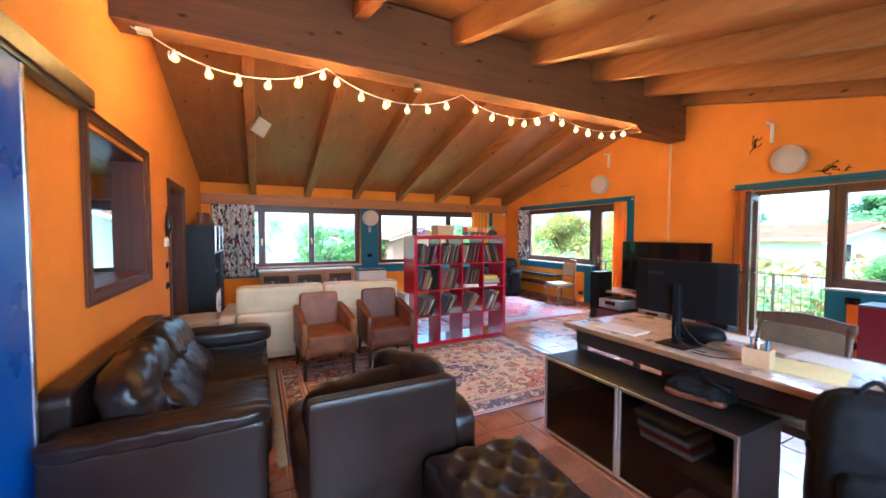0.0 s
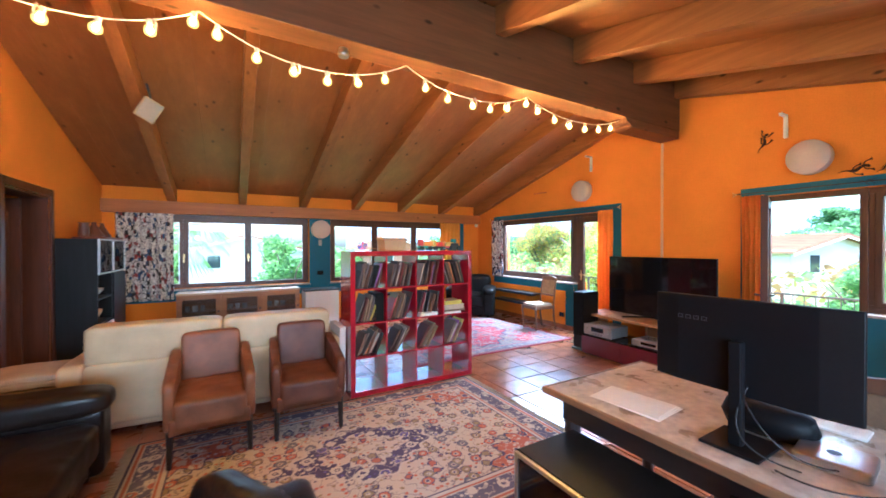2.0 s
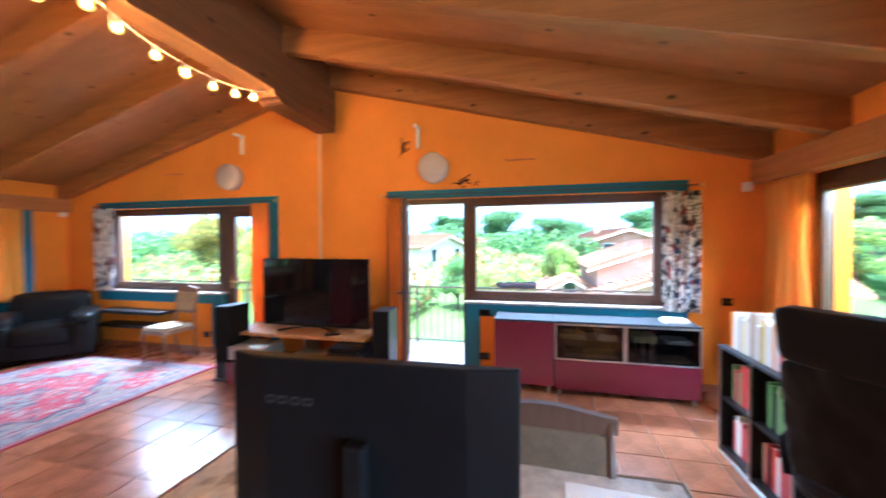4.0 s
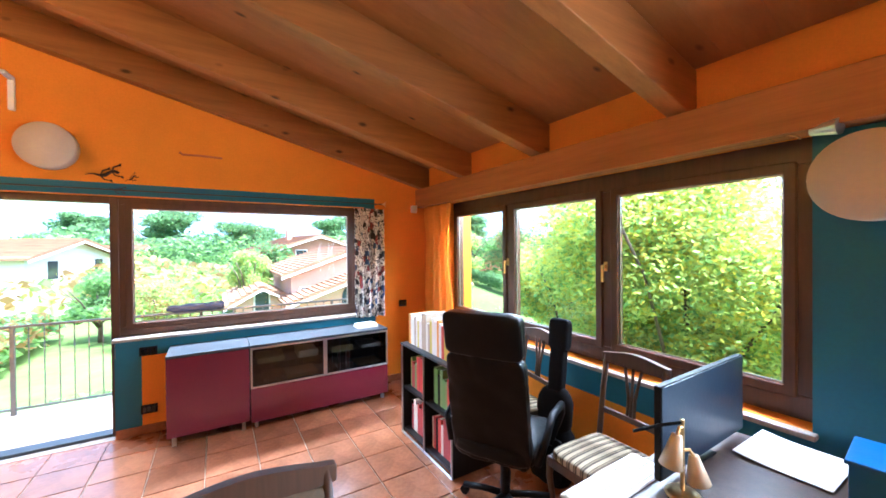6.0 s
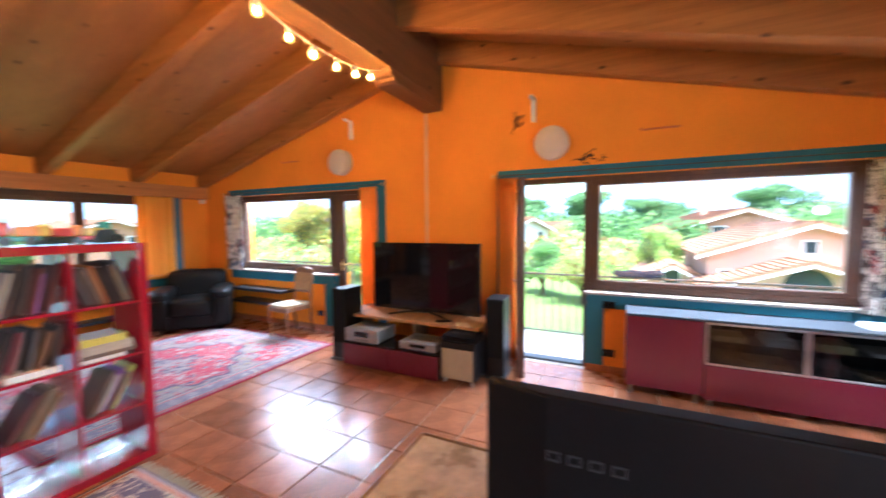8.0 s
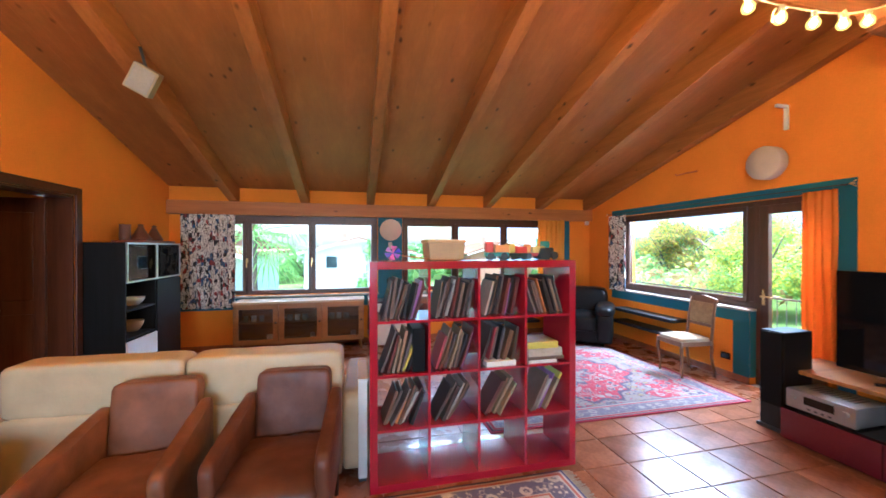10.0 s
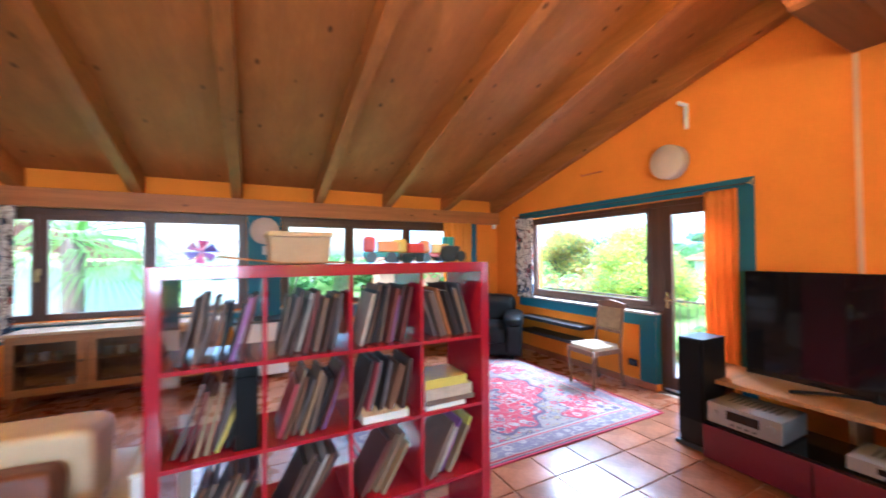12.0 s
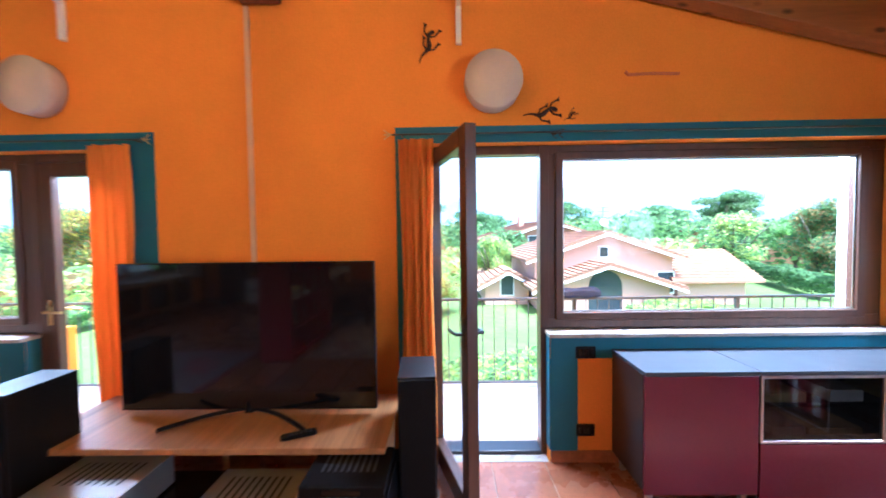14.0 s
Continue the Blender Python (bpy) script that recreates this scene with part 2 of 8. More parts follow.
def print_mat():
    """A cotton print of small black, white, red and blue boxes."""
    m, nt, b = node_mat("printed_curtain")
    v = coords(nt, (1, 1, 1))
    vo = nt.nodes.new("ShaderNodeTexVoronoi")
    vo.distance = "CHEBYCHEV"
    vo.inputs["Scale"].default_value = 20
    vo.inputs["Randomness"].default_value = 0.85
    link(nt, coords(nt, (1.3, 1.3, 0.8)), vo.inputs["Vector"])
    sep = nt.nodes.new("ShaderNodeSeparateColor")
    link(nt, vo.outputs["Color"], sep.inputs[0])
    col = ramp(nt, sep.outputs[0], [(0.0, (0.78, 0.75, 0.70)), (0.40, (0.02, 0.02, 0.025)), (0.54, (0.74, 0.71, 0.66)), (0.70, (0.30, 0.04, 0.04)),
                                    (0.78, (0.04, 0.10, 0.22)), (0.86, (0.70, 0.68, 0.62))], "CONSTANT")
    n = noise_tex(nt, v, 60, 4)
    col = mixc(nt, ramp(nt, n, [(0.52, (0, 0, 0)), (0.56, (1, 1, 1))]), col, (0.05, 0.045, 0.045))
    link(nt, col, b.inputs["Base Color"])
    b.inputs["Roughness"].default_value = 0.9
    return m


PRINTC = print_mat()


def rug_mat(name, hx, hy, field, accent, dark, light, border, med, filled):
    """A knotted carpet: medallion, palmettes, corner spandrels, guard stripes and a wide border, centred on the local origin."""
    m, nt, b = node_mat(name)
    tc = nt.nodes.new("ShaderNodeTexCoord")
    sep = nt.nodes.new("ShaderNodeSeparateXYZ")
    link(nt, tc.outputs["Object"], sep.inputs[0])
    ax, ay = mathn(nt, "ABSOLUTE", sep.outputs[0]), mathn(nt, "ABSOLUTE", sep.outputs[1])
    edge = mathn(nt, "MINIMUM", mathn(nt, "SUBTRACT", hx, ax), mathn(nt, "SUBTRACT", hy, ay))
    v = tc.outputs["Object"]

    def voro(scale, rnd=0.75):
        vo = nt.nodes.new("ShaderNodeTexVoronoi")
        vo.inputs["Scale"].default_value = scale
        vo.inputs["Randomness"].default_value = rnd
        link(nt, v, vo.inputs["Vector"])
        sc = nt.nodes.new("ShaderNodeSeparateColor")
        link(nt, vo.outputs["Color"], sc.inputs[0])
        return vo.outputs["Distance"], sc.outputs[0], sc.outputs[1]

    def mask(fac, lo, hi):
        return ramp(nt, fac, [(lo, (0, 0, 0)), (hi, (1, 1, 1))])

    def lay(base, fac, lo, colour, soft=0.03):
        """colour where fac is below lo, else base."""
        return mixc(nt, mask(fac, max(lo - soft, 0), lo), colour, base)

    fine = noise_tex(nt, v, 55, 3)
    wob = mathn(nt, "MULTIPLY", mathn(nt, "SUBTRACT", fine, 0.5), 0.35)
    d1, h1, k1 = voro(9.5)
    d2, h2, k2 = voro(21)
    d1w, d2w = mathn(nt, "ADD", d1, wob), mathn(nt, "ADD", d2, wob)

    def florals(ground, c1, c2, c3, line):
        """Outlined palmettes and little flowers joined by thin vines."""
        pick = ramp(nt, h1, [(0, c1), (0.35, c2), (0.65, c3), (0.85, c1)], "CONSTANT")
        pick2 = ramp(nt, k2, [(0, c2), (0.4, c1), (0.7, line)], "CONSTANT")
        vine = mathn(nt, "ABSOLUTE", mathn(nt, "SUBTRACT", noise_tex(nt, v, 7.5, 2), 0.5))
        out = mixc(nt, mask(vine, 0.008, 0.018), mixc(nt, 0.45, line, ground), ground)
        out = lay(out, d2w, 0.30, pick2, 0.06)
        out = lay(out, d1w, 0.42, line)
        out = lay(out, d1w, 0.36, pick)
        out = lay(out, d1w, 0.20, ground)
        out = lay(out, d1w, 0.11, line)
        return out

    tan = (0.30, 0.22, 0.12)
    base = florals(field, tan, shade(accent, 1.1), (0.17, 0.17, 0.20), dark)
    cx, cy = mathn(nt, "MULTIPLY", ax, 1.0 / med[0]), mathn(nt, "MULTIPLY", ay, 1.0 / med[1])
    rad = mathn(nt, "SQRT", mathn(nt, "ADD", mathn(nt, "MULTIPLY", cx, cx), mathn(nt, "MULTIPLY", cy, cy)))
    ang = mathn(nt, "ARCTAN2", cy, cx)
    lobes = mathn(nt, "ADD", mathn(nt, "MULTIPLY", mathn(nt, "COSINE", mathn(nt, "MULTIPLY", ang, 16)), 0.06), mathn(nt, "MULTIPLY", mathn(nt, "COSINE", mathn(nt, "MULTIPLY", ang, 4)), -0.10))
    sc = mathn(nt, "MULTIPLY", mathn(nt, "ADD", mathn(nt, "ADD", rad, lobes), mathn(nt, "MULTIPLY", wob, 0.25)), 0.4)
    if filled:
        red = florals(accent, light, dark, shade(accent, 0.5), light)
        base = lay(base, sc, 0.44, dark, 0.008)
        base = lay(base, sc, 0.416, red, 0.008)
        base = lay(base, sc, 0.168, dark, 0.008)
        base = lay(base, sc, 0.152, florals(field, accent, dark, tan, dark), 0.02)
    else:
        navy = florals(dark, light, shade(dark, 2.6), accent, light)
        base = lay(base, sc, 0.424, light, 0.008)
        base = lay(base, sc, 0.40, navy, 0.008)
        base = lay(base, sc, 0.248, light, 0.008)
        base = lay(base, sc, 0.232, florals(field, tan, accent, dark, dark), 0.02)
        # a small pendant at each end
        px = mathn(nt, "SUBTRACT", ax, med[0] * 1.28)
        pr = mathn(nt, "SQRT", mathn(nt, "ADD", mathn(nt, "MULTIPLY", px, px), mathn(nt, "MULTIPLY", ay, ay)))
        base = lay(base, mathn(nt, "ADD", pr, mathn(nt, "MULTIPLY", wob, 0.12)), 0.085, navy, 0.005)
    # corner spandrels with a wavy edge
    ux, uy = mathn(nt, "SUBTRACT", hx * 0.84, ax), mathn(nt, "SUBTRACT", hy * 0.78, ay)
    corner = mathn(nt, "SQRT", mathn(nt, "ADD", mathn(nt, "POWER", mathn(nt, "MAXIMUM", mathn(nt, "MULTIPLY", ux, 0.75), 0.0), 2), mathn(nt, "POWER", mathn(nt, "MAXIMUM", uy, 0.0), 2)))
    cang = mathn(nt, "ARCTAN2", uy, ux)
    corner = mathn(nt, "ADD", corner, mathn(nt, "MULTIPLY", mathn(nt, "COSINE", mathn(nt, "MULTIPLY", cang, 14)), 0.045))
    corner = mathn(nt, "ADD", corner, mathn(nt, "MULTIPLY", wob, 0.12))
    sp = florals(accent, light, dark, tan, light)
    base = lay(base, corner, hy * 0.40 + 0.015, dark, 0.004)
    base = lay(base, corner, hy * 0.40, sp, 0.004)
    base = lay(base, corner, hy * 0.20, florals(light, accent, tan, dark, dark), 0.004)
    # border and its stripes, from the edge inwards
    bord = florals(border, light, shade(light, 0.75), accent, light)
    w = 0.26
    for lo, c in ((w, dark), (w * 0.96, light), (w * 0.86, accent), (w * 0.80, light), (w * 0.77, bord), (w * 0.24, light), (w * 0.20, accent), (w * 0.12, light), (w * 0.07, dark)):
        base = lay(base, edge, lo, c, 0.004)
    worn = noise_tex(nt, v, 2.5, 4)
    base = mixc(nt, mathn(nt, "MULTIPLY", worn, 0.22), base, light)
    link(nt, base, b.inputs["Base Color"])
    b.inputs["Roughness"].default_value = 0.95
    b.inputs["Specular IOR Level"].default_value = 0.15
    bump(nt, b, noise_tex(nt, v, 300, 2), 0.5, 0.003)
    return m


# ---- mesh helpers ----


def box(bm, x0, x1, y0, y1, z0, z1, bev=0.0, seg=2, m=None):
    vs = [bm.verts.new((x, y, z)) for x in (x0, x1) for y in (y0, y1) for z in (z0, z1)]
    fs = [bm.faces.new([vs[i] for i in q]) for q in ((0, 1, 3, 2), (4, 6, 7, 5), (0, 4, 5, 1), (2, 3, 7, 6), (0, 2, 6, 4), (1, 5, 7, 3))]
    if m is not None:
        for v in vs:
            v.co = m @ v.co
    if bev:
        edges = list({e for f in fs for e in f.edges})
        bmesh.ops.bevel(bm, geom=edges, offset=bev, segments=seg, profile=0.5, affect="EDGES", clamp_overlap=True)
    return bm


def cyl(bm, p0, p1, r0, r1=None, n=16, caps=True):
    r1 = r0 if r1 is None else r1
    p0, p1 = Vector(p0), Vector(p1)
    q = (p1 - p0).to_track_quat("Z", "Y")
    rings = []
    for p, r in ((p0, r0), (p1, r1)):
        rings.append([bm.verts.new(p + q @ Vector((r * math.cos(2 * math.pi * i / n), r * math.sin(2 * math.pi * i / n), 0))) for i in range(n)])
    for i in range(n):
        j = (i + 1) % n
        bm.faces.new((rings[0][i], rings[0][j], rings[1][j], rings[1][i]))
    if caps:
        bm.faces.new(rings[0][::-1])
        bm.faces.new(rings[1])
    return bm


def tube(bm, pts, r, n=8, radii=None):
    pts = [Vector(p) for p in pts]
    rings = []
    for i, p in enumerate(pts):
        d = (pts[min(i + 1, len(pts) - 1)] - pts[max(i - 1, 0)]).normalized()
        q = d.to_track_quat("Z", "Y")
        rr = radii[i] if radii else r
        rings.append([bm.verts.new(p + q @ Vector((rr * math.cos(2 * math.pi * k / n), rr * math.sin(2 * math.pi * k / n), 0))) for k in range(n)])
    for a, b in zip(rings, rings[1:]):
        off = min(range(n), key=lambda s: sum((a[k].co - b[(k + s) % n].co).length for k in range(0, n, 2)))
        for k in range(n):
            bm.faces.new((a[k], a[(k + 1) % n], b[(k + 1 + off) % n], b[(k + off) % n]))
    bm.faces.new(rings[0][::-1])
    bm.faces.new(rings[-1])
    return bm


def lathe(bm, prof, n=20, at=(0, 0, 0)):
    """Turn a profile of (radius, height) round the vertical."""
    rings = []
    for r, z in prof:
        rings.append([bm.verts.new((at[0] + r * math.cos(2 * math.pi * k / n), at[1] + r * math.sin(2 * math.pi * k / n), at[2] + z)) for k in range(n)])
    for a, b in zip(rings, rings[1:]):
        for k in range(n):
            bm.faces.new((a[k], a[(k + 1) % n], b[(k + 1) % n], b[k]))
    bm.faces.new(rings[0][::-1])
    bm.faces.new(rings[-1])
    return bm


def pad(bm, x0, x1, y0, y1, z0, z1, e=0.35, wrinkle=0.008, n=14, crown=0.0, m=None, seed=0.0, freq=7.0, pucker=0.0):
    """An upholstered block: a superellipsoid with soft edges, a raised crown and creases."""
    c = Vector(((x0 + x1) / 2, (y0 + y1) / 2, (z0 + z1) / 2))
    h = Vector(((x1 - x0) / 2, (y1 - y0) / 2, (z1 - z0) / 2))
    tmp = bmesh.new()
    bmesh.ops.create_cube(tmp, size=2)
    bmesh.ops.subdivide_edges(tmp, edges=tmp.edges[:], cuts=n, use_grid_fill=True)
    k = 2 / e
    vmap = {}
    for v in tmp.verts:
        p = v.co
        s = (abs(p.x) ** k + abs(p.y) ** k + abs(p.z) ** k) ** (1 / k)
        q = p / s
        lift = crown * max(0, 1 - q.x * q.x) * max(0, 1 - q.y * q.y) * (1 if q.z > 0 else 0)
        w = Vector((c.x + q.x * h.x, c.y + q.y * h.y, c.z + q.z * h.z + lift))
        nrm = Vector((q.x / h.x, q.y / h.y, q.z / h.z)).normalized()
        if wrinkle:
            w += nrm * wrinkle * (noise.noise(w * freq + Vector((seed, 0, seed))) + 0.5 * noise.noise(w * freq * 2.7 + Vector((0, seed, 0))))
        if pucker:
            # gathers that run in from the seam of a cushion, across its thin axis
            thin = min(range(3), key=lambda a: h[a])
            u, v2 = [a for a in range(3) if a != thin]
            ang = math.atan2(q[v2] * h[v2], q[u] * h[u])
            rim = max(abs(q[u]), abs(q[v2])) ** 3
            fold = math.sin(22 * ang + 5 * noise.noise(Vector((ang * 2, seed, 0)))) + 0.6 * math.sin(9 * ang + seed)
            w[thin] += (1 if q[thin] > 0 else -1) * pucker * rim * fold * min(1, abs(q[thin]) * 2)
        if m is not None:
            w = m @ w
        vmap[v] = bm.verts.new(w)
    for f in tmp.faces:
        bm.faces.new([vmap[v] for v in f.verts])
    tmp.free()
    return bm


def extrude_poly(bm, pts, x0, x1, axis=0, bev=0.0):
    """A profile in two axes, drawn out along the third."""
    def at(p, t):
        return {0: (t, p[0], p[1]), 1: (p[0], t, p[1]), 2: (p[0], p[1], t)}[axis]
    a = [bm.verts.new(at(p, x0)) for p in pts]
    b = [bm.verts.new(at(p, x1)) for p in pts]
    fs = [bm.faces.new(a[::-1]), bm.faces.new(b)]
    for i in range(len(pts)):
        j = (i + 1) % len(pts)
        fs.append(bm.faces.new((a[i], a[j], b[j], b[i])))
    if bev:
        bmesh.ops.bevel(bm, geom=list({e for f in fs for e in f.edges}), offset=bev, segments=2, profile=0.5, affect="EDGES", clamp_overlap=True)
    return bm


def mesh_of(name, bm, mat, smooth=False):
    bmesh.ops.recalc_face_normals(bm, faces=bm.faces)
    me = bpy.data.meshes.new(name)
    bm.to_mesh(me)
    bm.free()
    me.materials.append(mat)
    if smooth:
        for p in me.polygons:
            p.use_smooth = True
    return me


def part(name, bm, mat, parent=None, label="", smooth=False):
    ob = new(name, mesh_of(name, bm, mat, smooth))
    if parent is not None:
        ob.parent = parent
    if label:
        ob["label"] = label
    return ob


def thing(name, label, category, x=0, y=0, z=0, rz=0, group=""):
    ob = new(name)
    ob.empty_display_size = 0.1
    ob.matrix_basis = pose(x, y, z, 0, 0, rz)
    return tagged(ob, label, category, group)


def solo(name, bm, mat, label, category, x=0, y=0, z=0, rz=0, group="", smooth=False):
    ob = part(name, bm, mat, None, "", smooth)
    ob.matrix_basis = pose(x, y, z, 0, 0, rz)
    return tagged(ob, label, category, group)


def structure(name, bm, mat, label="", category="", smooth=False):
    return tagged(part(name, bm, mat, None, "", smooth), label, category, "", "structure")


B = bmesh.new


def ring(bm, axis, t0, t1, a0, a1, b0, b1, f, bev=0.002):
    """A mitred rectangular frame in one piece, f wide, lying across the given axis."""
    def at(a, b, t):
        return {"x": (t, a, b), "y": (a, t, b)}[axis]
    loops = []
    for t in (t0, t1):
        for g in (0, f):
            loops.append([bm.verts.new(at(a, b, t)) for a, b in ((a0 + g, b0 + g), (a1 - g, b0 + g), (a1 - g, b1 - g), (a0 + g, b1 - g))])
    fs = []
    for p, q in ((0, 1), (1, 3), (3, 2), (2, 0)):
        for i in range(4):
            j = (i + 1) % 4
            fs.append(bm.faces.new((loops[p][i], loops[p][j], loops[q][j], loops[q][i])))
    if bev:
        bmesh.ops.bevel(bm, geom=list({e for x in fs for e in x.edges}), offset=bev, segments=1, affect="EDGES", clamp_overlap=True)
    return bm


# ---- the room: plan in metres ----
XW, XE, YS, YN = -1.10, 6.04, -1.37, 8.22
YR = 3.525
S_EAVE, N_EAVE, RIDGE = 2.64, 2.52, 3.87
EO, NO, SO = 6.38, 8.57, -1.72


def roof_z(y):
    if y < YR:
        return S_EAVE + (RIDGE - S_EAVE) * (y - YS) / (YR - YS)
    return N_EAVE + (RIDGE - N_EAVE) * (YN - y) / (YN - YR)


bm = B()
box(bm, -5.2, EO, SO, NO, -0.30, -0.012)
structure("floor", bm, GROUT, "terracotta tiled floor with pale grout joints", "floor")


# gable wall with two wide openings (door and window under one head)
OPEN_E = [(4.46, 7.42), (-0.56, 2.52)]
bm = B()
for y0, y1 in ((SO, -0.56), (2.52, 4.46), (7.42, NO)):
    box(bm, XE, EO, y0, y1, -0.3, 2.12)
bm2 = [(SO, 2.12), (NO, 2.12), (NO, roof_z(NO)), (YR, RIDGE), (SO, roof_z(SO))]
extrude_poly(bm, bm2, XE, EO, 0)
box(bm, XE, EO, 5.22, 7.42, -0.3, 0.87)
box(bm, XE, EO, -0.56, 1.69, -0.3, 0.87)
structure("wall_east", bm, WALL, "orange painted gable wall with two wide window openings", "wall")

# wall to the next room: a framed hatch and a doorway
bm = B()
for y0, y1, z0, z1 in ((SO, 2.90, -0.3, 2.20), (2.90, 4.24, -0.3, 1.13), (4.24, 5.33, -0.3, 2.20), (6.30, NO, -0.3, 2.20), (5.33, 6.30, 2.12, 2.20), ):
    box(bm, XW - 0.22, XW, y0, y1, z0, z1)
extrude_poly(bm, [(SO, 2.20), (NO, 2.20), (NO, roof_z(NO)), (YR, RIDGE), (SO, roof_z(SO))], XW - 0.22, XW, 0)
structure("wall_west", bm, WALL, "orange painted wall with a framed hatch and a doorway", "wall")

# eaves walls
def eave_wall(name, yin, yout, spans, zs, ze, label, x0, x1):
    bm = B()
    ya, yb = min(yin, yout), max(yin, yout)
    edges = [x0] + [v for s in spans for v in s] + [x1]
    for a, b in zip(edges[::2], edges[1::2]):
        box(bm, a, b, ya, yb, -0.3, roof_z(yin))
    for a, b in spans:
        box(bm, a, b, ya, yb, -0.3, zs)
        box(bm, a, b, ya, yb, ze, roof_z(yin))
    structure(name, bm, WALL, label, "wall")


N_SPANS = [(-3.45, -2.25), (-0.95, 1.98), (2.40, 5.20)]
# the first south span is an assumed window, never in view
S_SPANS = [(-0.95, 1.95), (2.38, 5.50)]
eave_wall("wall_north", YN, NO, N_SPANS, 0.83, 2.10, "low orange wall with a band of windows", -5.2, XE)
eave_wall("wall_south", YS, SO, S_SPANS, 0.80, 2.16, "low orange wall with a band of windows", XW, XE)

# next room, seen through hatch and doorway
bm = B()
box(bm, -5.2, -5.0, SO, NO, -0.3, 2.7)
structure("wall_next_room_west", bm, WALL, "plain orange wall of the next room", "wall")
bm = B()
box(bm, -5.0, XW - 0.22, 1.2, 1.4, -0.3, 2.7)
structure("wall_next_room_south", bm, WALL, "plain orange wall of the next room", "wall")
bm = B()
box(bm, -5.0, XW - 0.22, 1.4, YN, 2.5, 2.6)
structure("ceiling_next_room", bm, CEIL, "dark wooden ceiling of the next room", "ceiling")

# roof slopes: boards inside, overhanging outside
def slope(name, ya, yb):
    bm = B()
    t = 0.10
    za, zb = roof_z(ya), roof_z(yb)
    extrude_poly(bm, [(ya, za), (yb, zb), (yb, zb + t), (ya, za + t)], XW - 0.3, 7.35, 0)
    structure(name, bm, CEIL, "brown knotty wooden ceiling boards between rafters", "ceiling")


slope("ceiling_south", YS - 0.95, YR)
slope("ceiling_north", YR, YN + 0.95)


def groove_boards(name, ya, yb):
    """Ceiling boards that run up the slope, with fine joints, all in one sheet."""
    bm = B()
    n = 30
    for i in range(n):
        a, b = XW + 0.002 + (XE - XW - 0.004) * i / n + 0.0005, XW + 0.002 + (XE - XW - 0.004) * (i + 1) / n - 0.0005
        extrude_poly(bm, [(ya, roof_z(ya) - 0.012), (yb, roof_z(yb) - 0.012), (yb, roof_z(yb) - 0.001), (ya, roof_z(ya) - 0.001)], a, b, 0)
    structure(name, bm, CEIL, "brown knotty ceiling planks", "ceiling")


groove_boards("ceiling_planks_south", YS + 0.01, YR - 0.13)
groove_boards("ceiling_planks_north", YR + 0.13, YN - 0.01)

# ridge beam and its corbel
bm = B()
box(bm, XW + 0.003, XE - 0.003, 3.40, 3.65, 3.12, 3.815, 0.008)
structure("ridge_beam", bm, RIDGEW, "thick brown glued timber ridge beam", "beam")
bm = B()
extrude_poly(bm, [(4.84, 3.118), (6.017, 3.118), (6.017, 3.015), (5.0, 3.015), (4.955, 3.03), (4.94, 3.055), (4.90, 3.06), (4.87, 3.08)], 3.40, 3.65, 1, 0.004)
structure("beam_corbel", bm, RIDGEW, "shaped timber corbel under the ridge beam", "beam")

SLOPES = {
    "south": (YS - 0.9, 3.41, 0.28, 0.058, [-0.30 + 1.07 * i for i in range(6)]),
    "north": (3.64, YN + 0.9, 0.25, 0.06, [-0.20 + 1.03 * i for i in range(6)]),
}
for ya, yb, d, w, xs in SLOPES.values():
    for x in xs + [XE - 0.025 - w]:
        bm = B()
        pts = [(ya, roof_z(ya) - 0.013), (yb, roof_z(yb) - 0.013), (yb, roof_z(yb) - d), (ya, roof_z(ya) - d)]
        extrude_poly(bm, pts, x - w, x + w, 0, 0.006)
        structure("rafter", bm, RAFT, "brown knotty timber rafter", "rafter")

# wall plates the rafters rest on
bm = B()
box(bm, XW + 0.002, XE - 0.002, YN - 0.10, YN + 0.02, 2.09, roof_z(YN - 0.10) - 0.253, 0.006)
structure("wall_plate_north", bm, BEAM, "timber wall plate over the windows", "beam")
bm = B()
box(bm, XW + 0.002, XE - 0.002, YS - 0.02, YS + 0.13, 2.145, roof_z(YS) - 0.268, 0.006)
structure("wall_plate_south", bm, BEAM, "timber wall plate over the windows", "beam")

# ---- painted teal bands: thin plaster fields laid on the walls ----
def teal(x0, x1, y0, y1, z0, z1):
    bm = B()
    box(bm, x0, x1, y0, y1, z0, z1)
    structure("teal_band", bm, TEAL, "teal painted band round the window", "paint band")


EX = (XE - 0.005, XE + 0.002)
teal(*EX, 4.28, 7.57, 2.12, 2.225)
teal(*EX, 4.28, 4.46, 0.08, 2.12)
teal(*EX, 7.42, 7.57, 0.87, 2.12)
teal(*EX, 5.222, 7.57, 0.71, 0.845)
teal(*EX, 5.22, 5.41, 0.08, 0.71)
teal(XE + 0.002, XE + 0.20, 5.215, 5.222, 0.08, 0.845)
teal(*EX, -0.69, 2.69, 2.12, 2.225)
teal(*EX, 2.52, 2.69, 0.08, 2.12)
teal(*EX, -0.69, -0.56, 0.87, 2.12)
teal(*EX, -0.69, 1.688, 0.70, 0.845)
teal(*EX, 1.51, 1.69, 0.08, 0.70)
teal(XE + 0.002, XE + 0.20, 1.688, 1.695, 0.08, 0.845)
NY = (YN - 0.005, YN + 0.002)
teal(1.985, 2.395, *NY, 0.62, 2.12)
teal(-1.0, 1.985, *NY, 0.62, 0.80)
teal(2.395, 5.5, *NY, 0.62, 0.80)
teal(5.25, 5.60, *NY, 0.80, 2.12)
SY = (YS - 0.002, YS + 0.005)
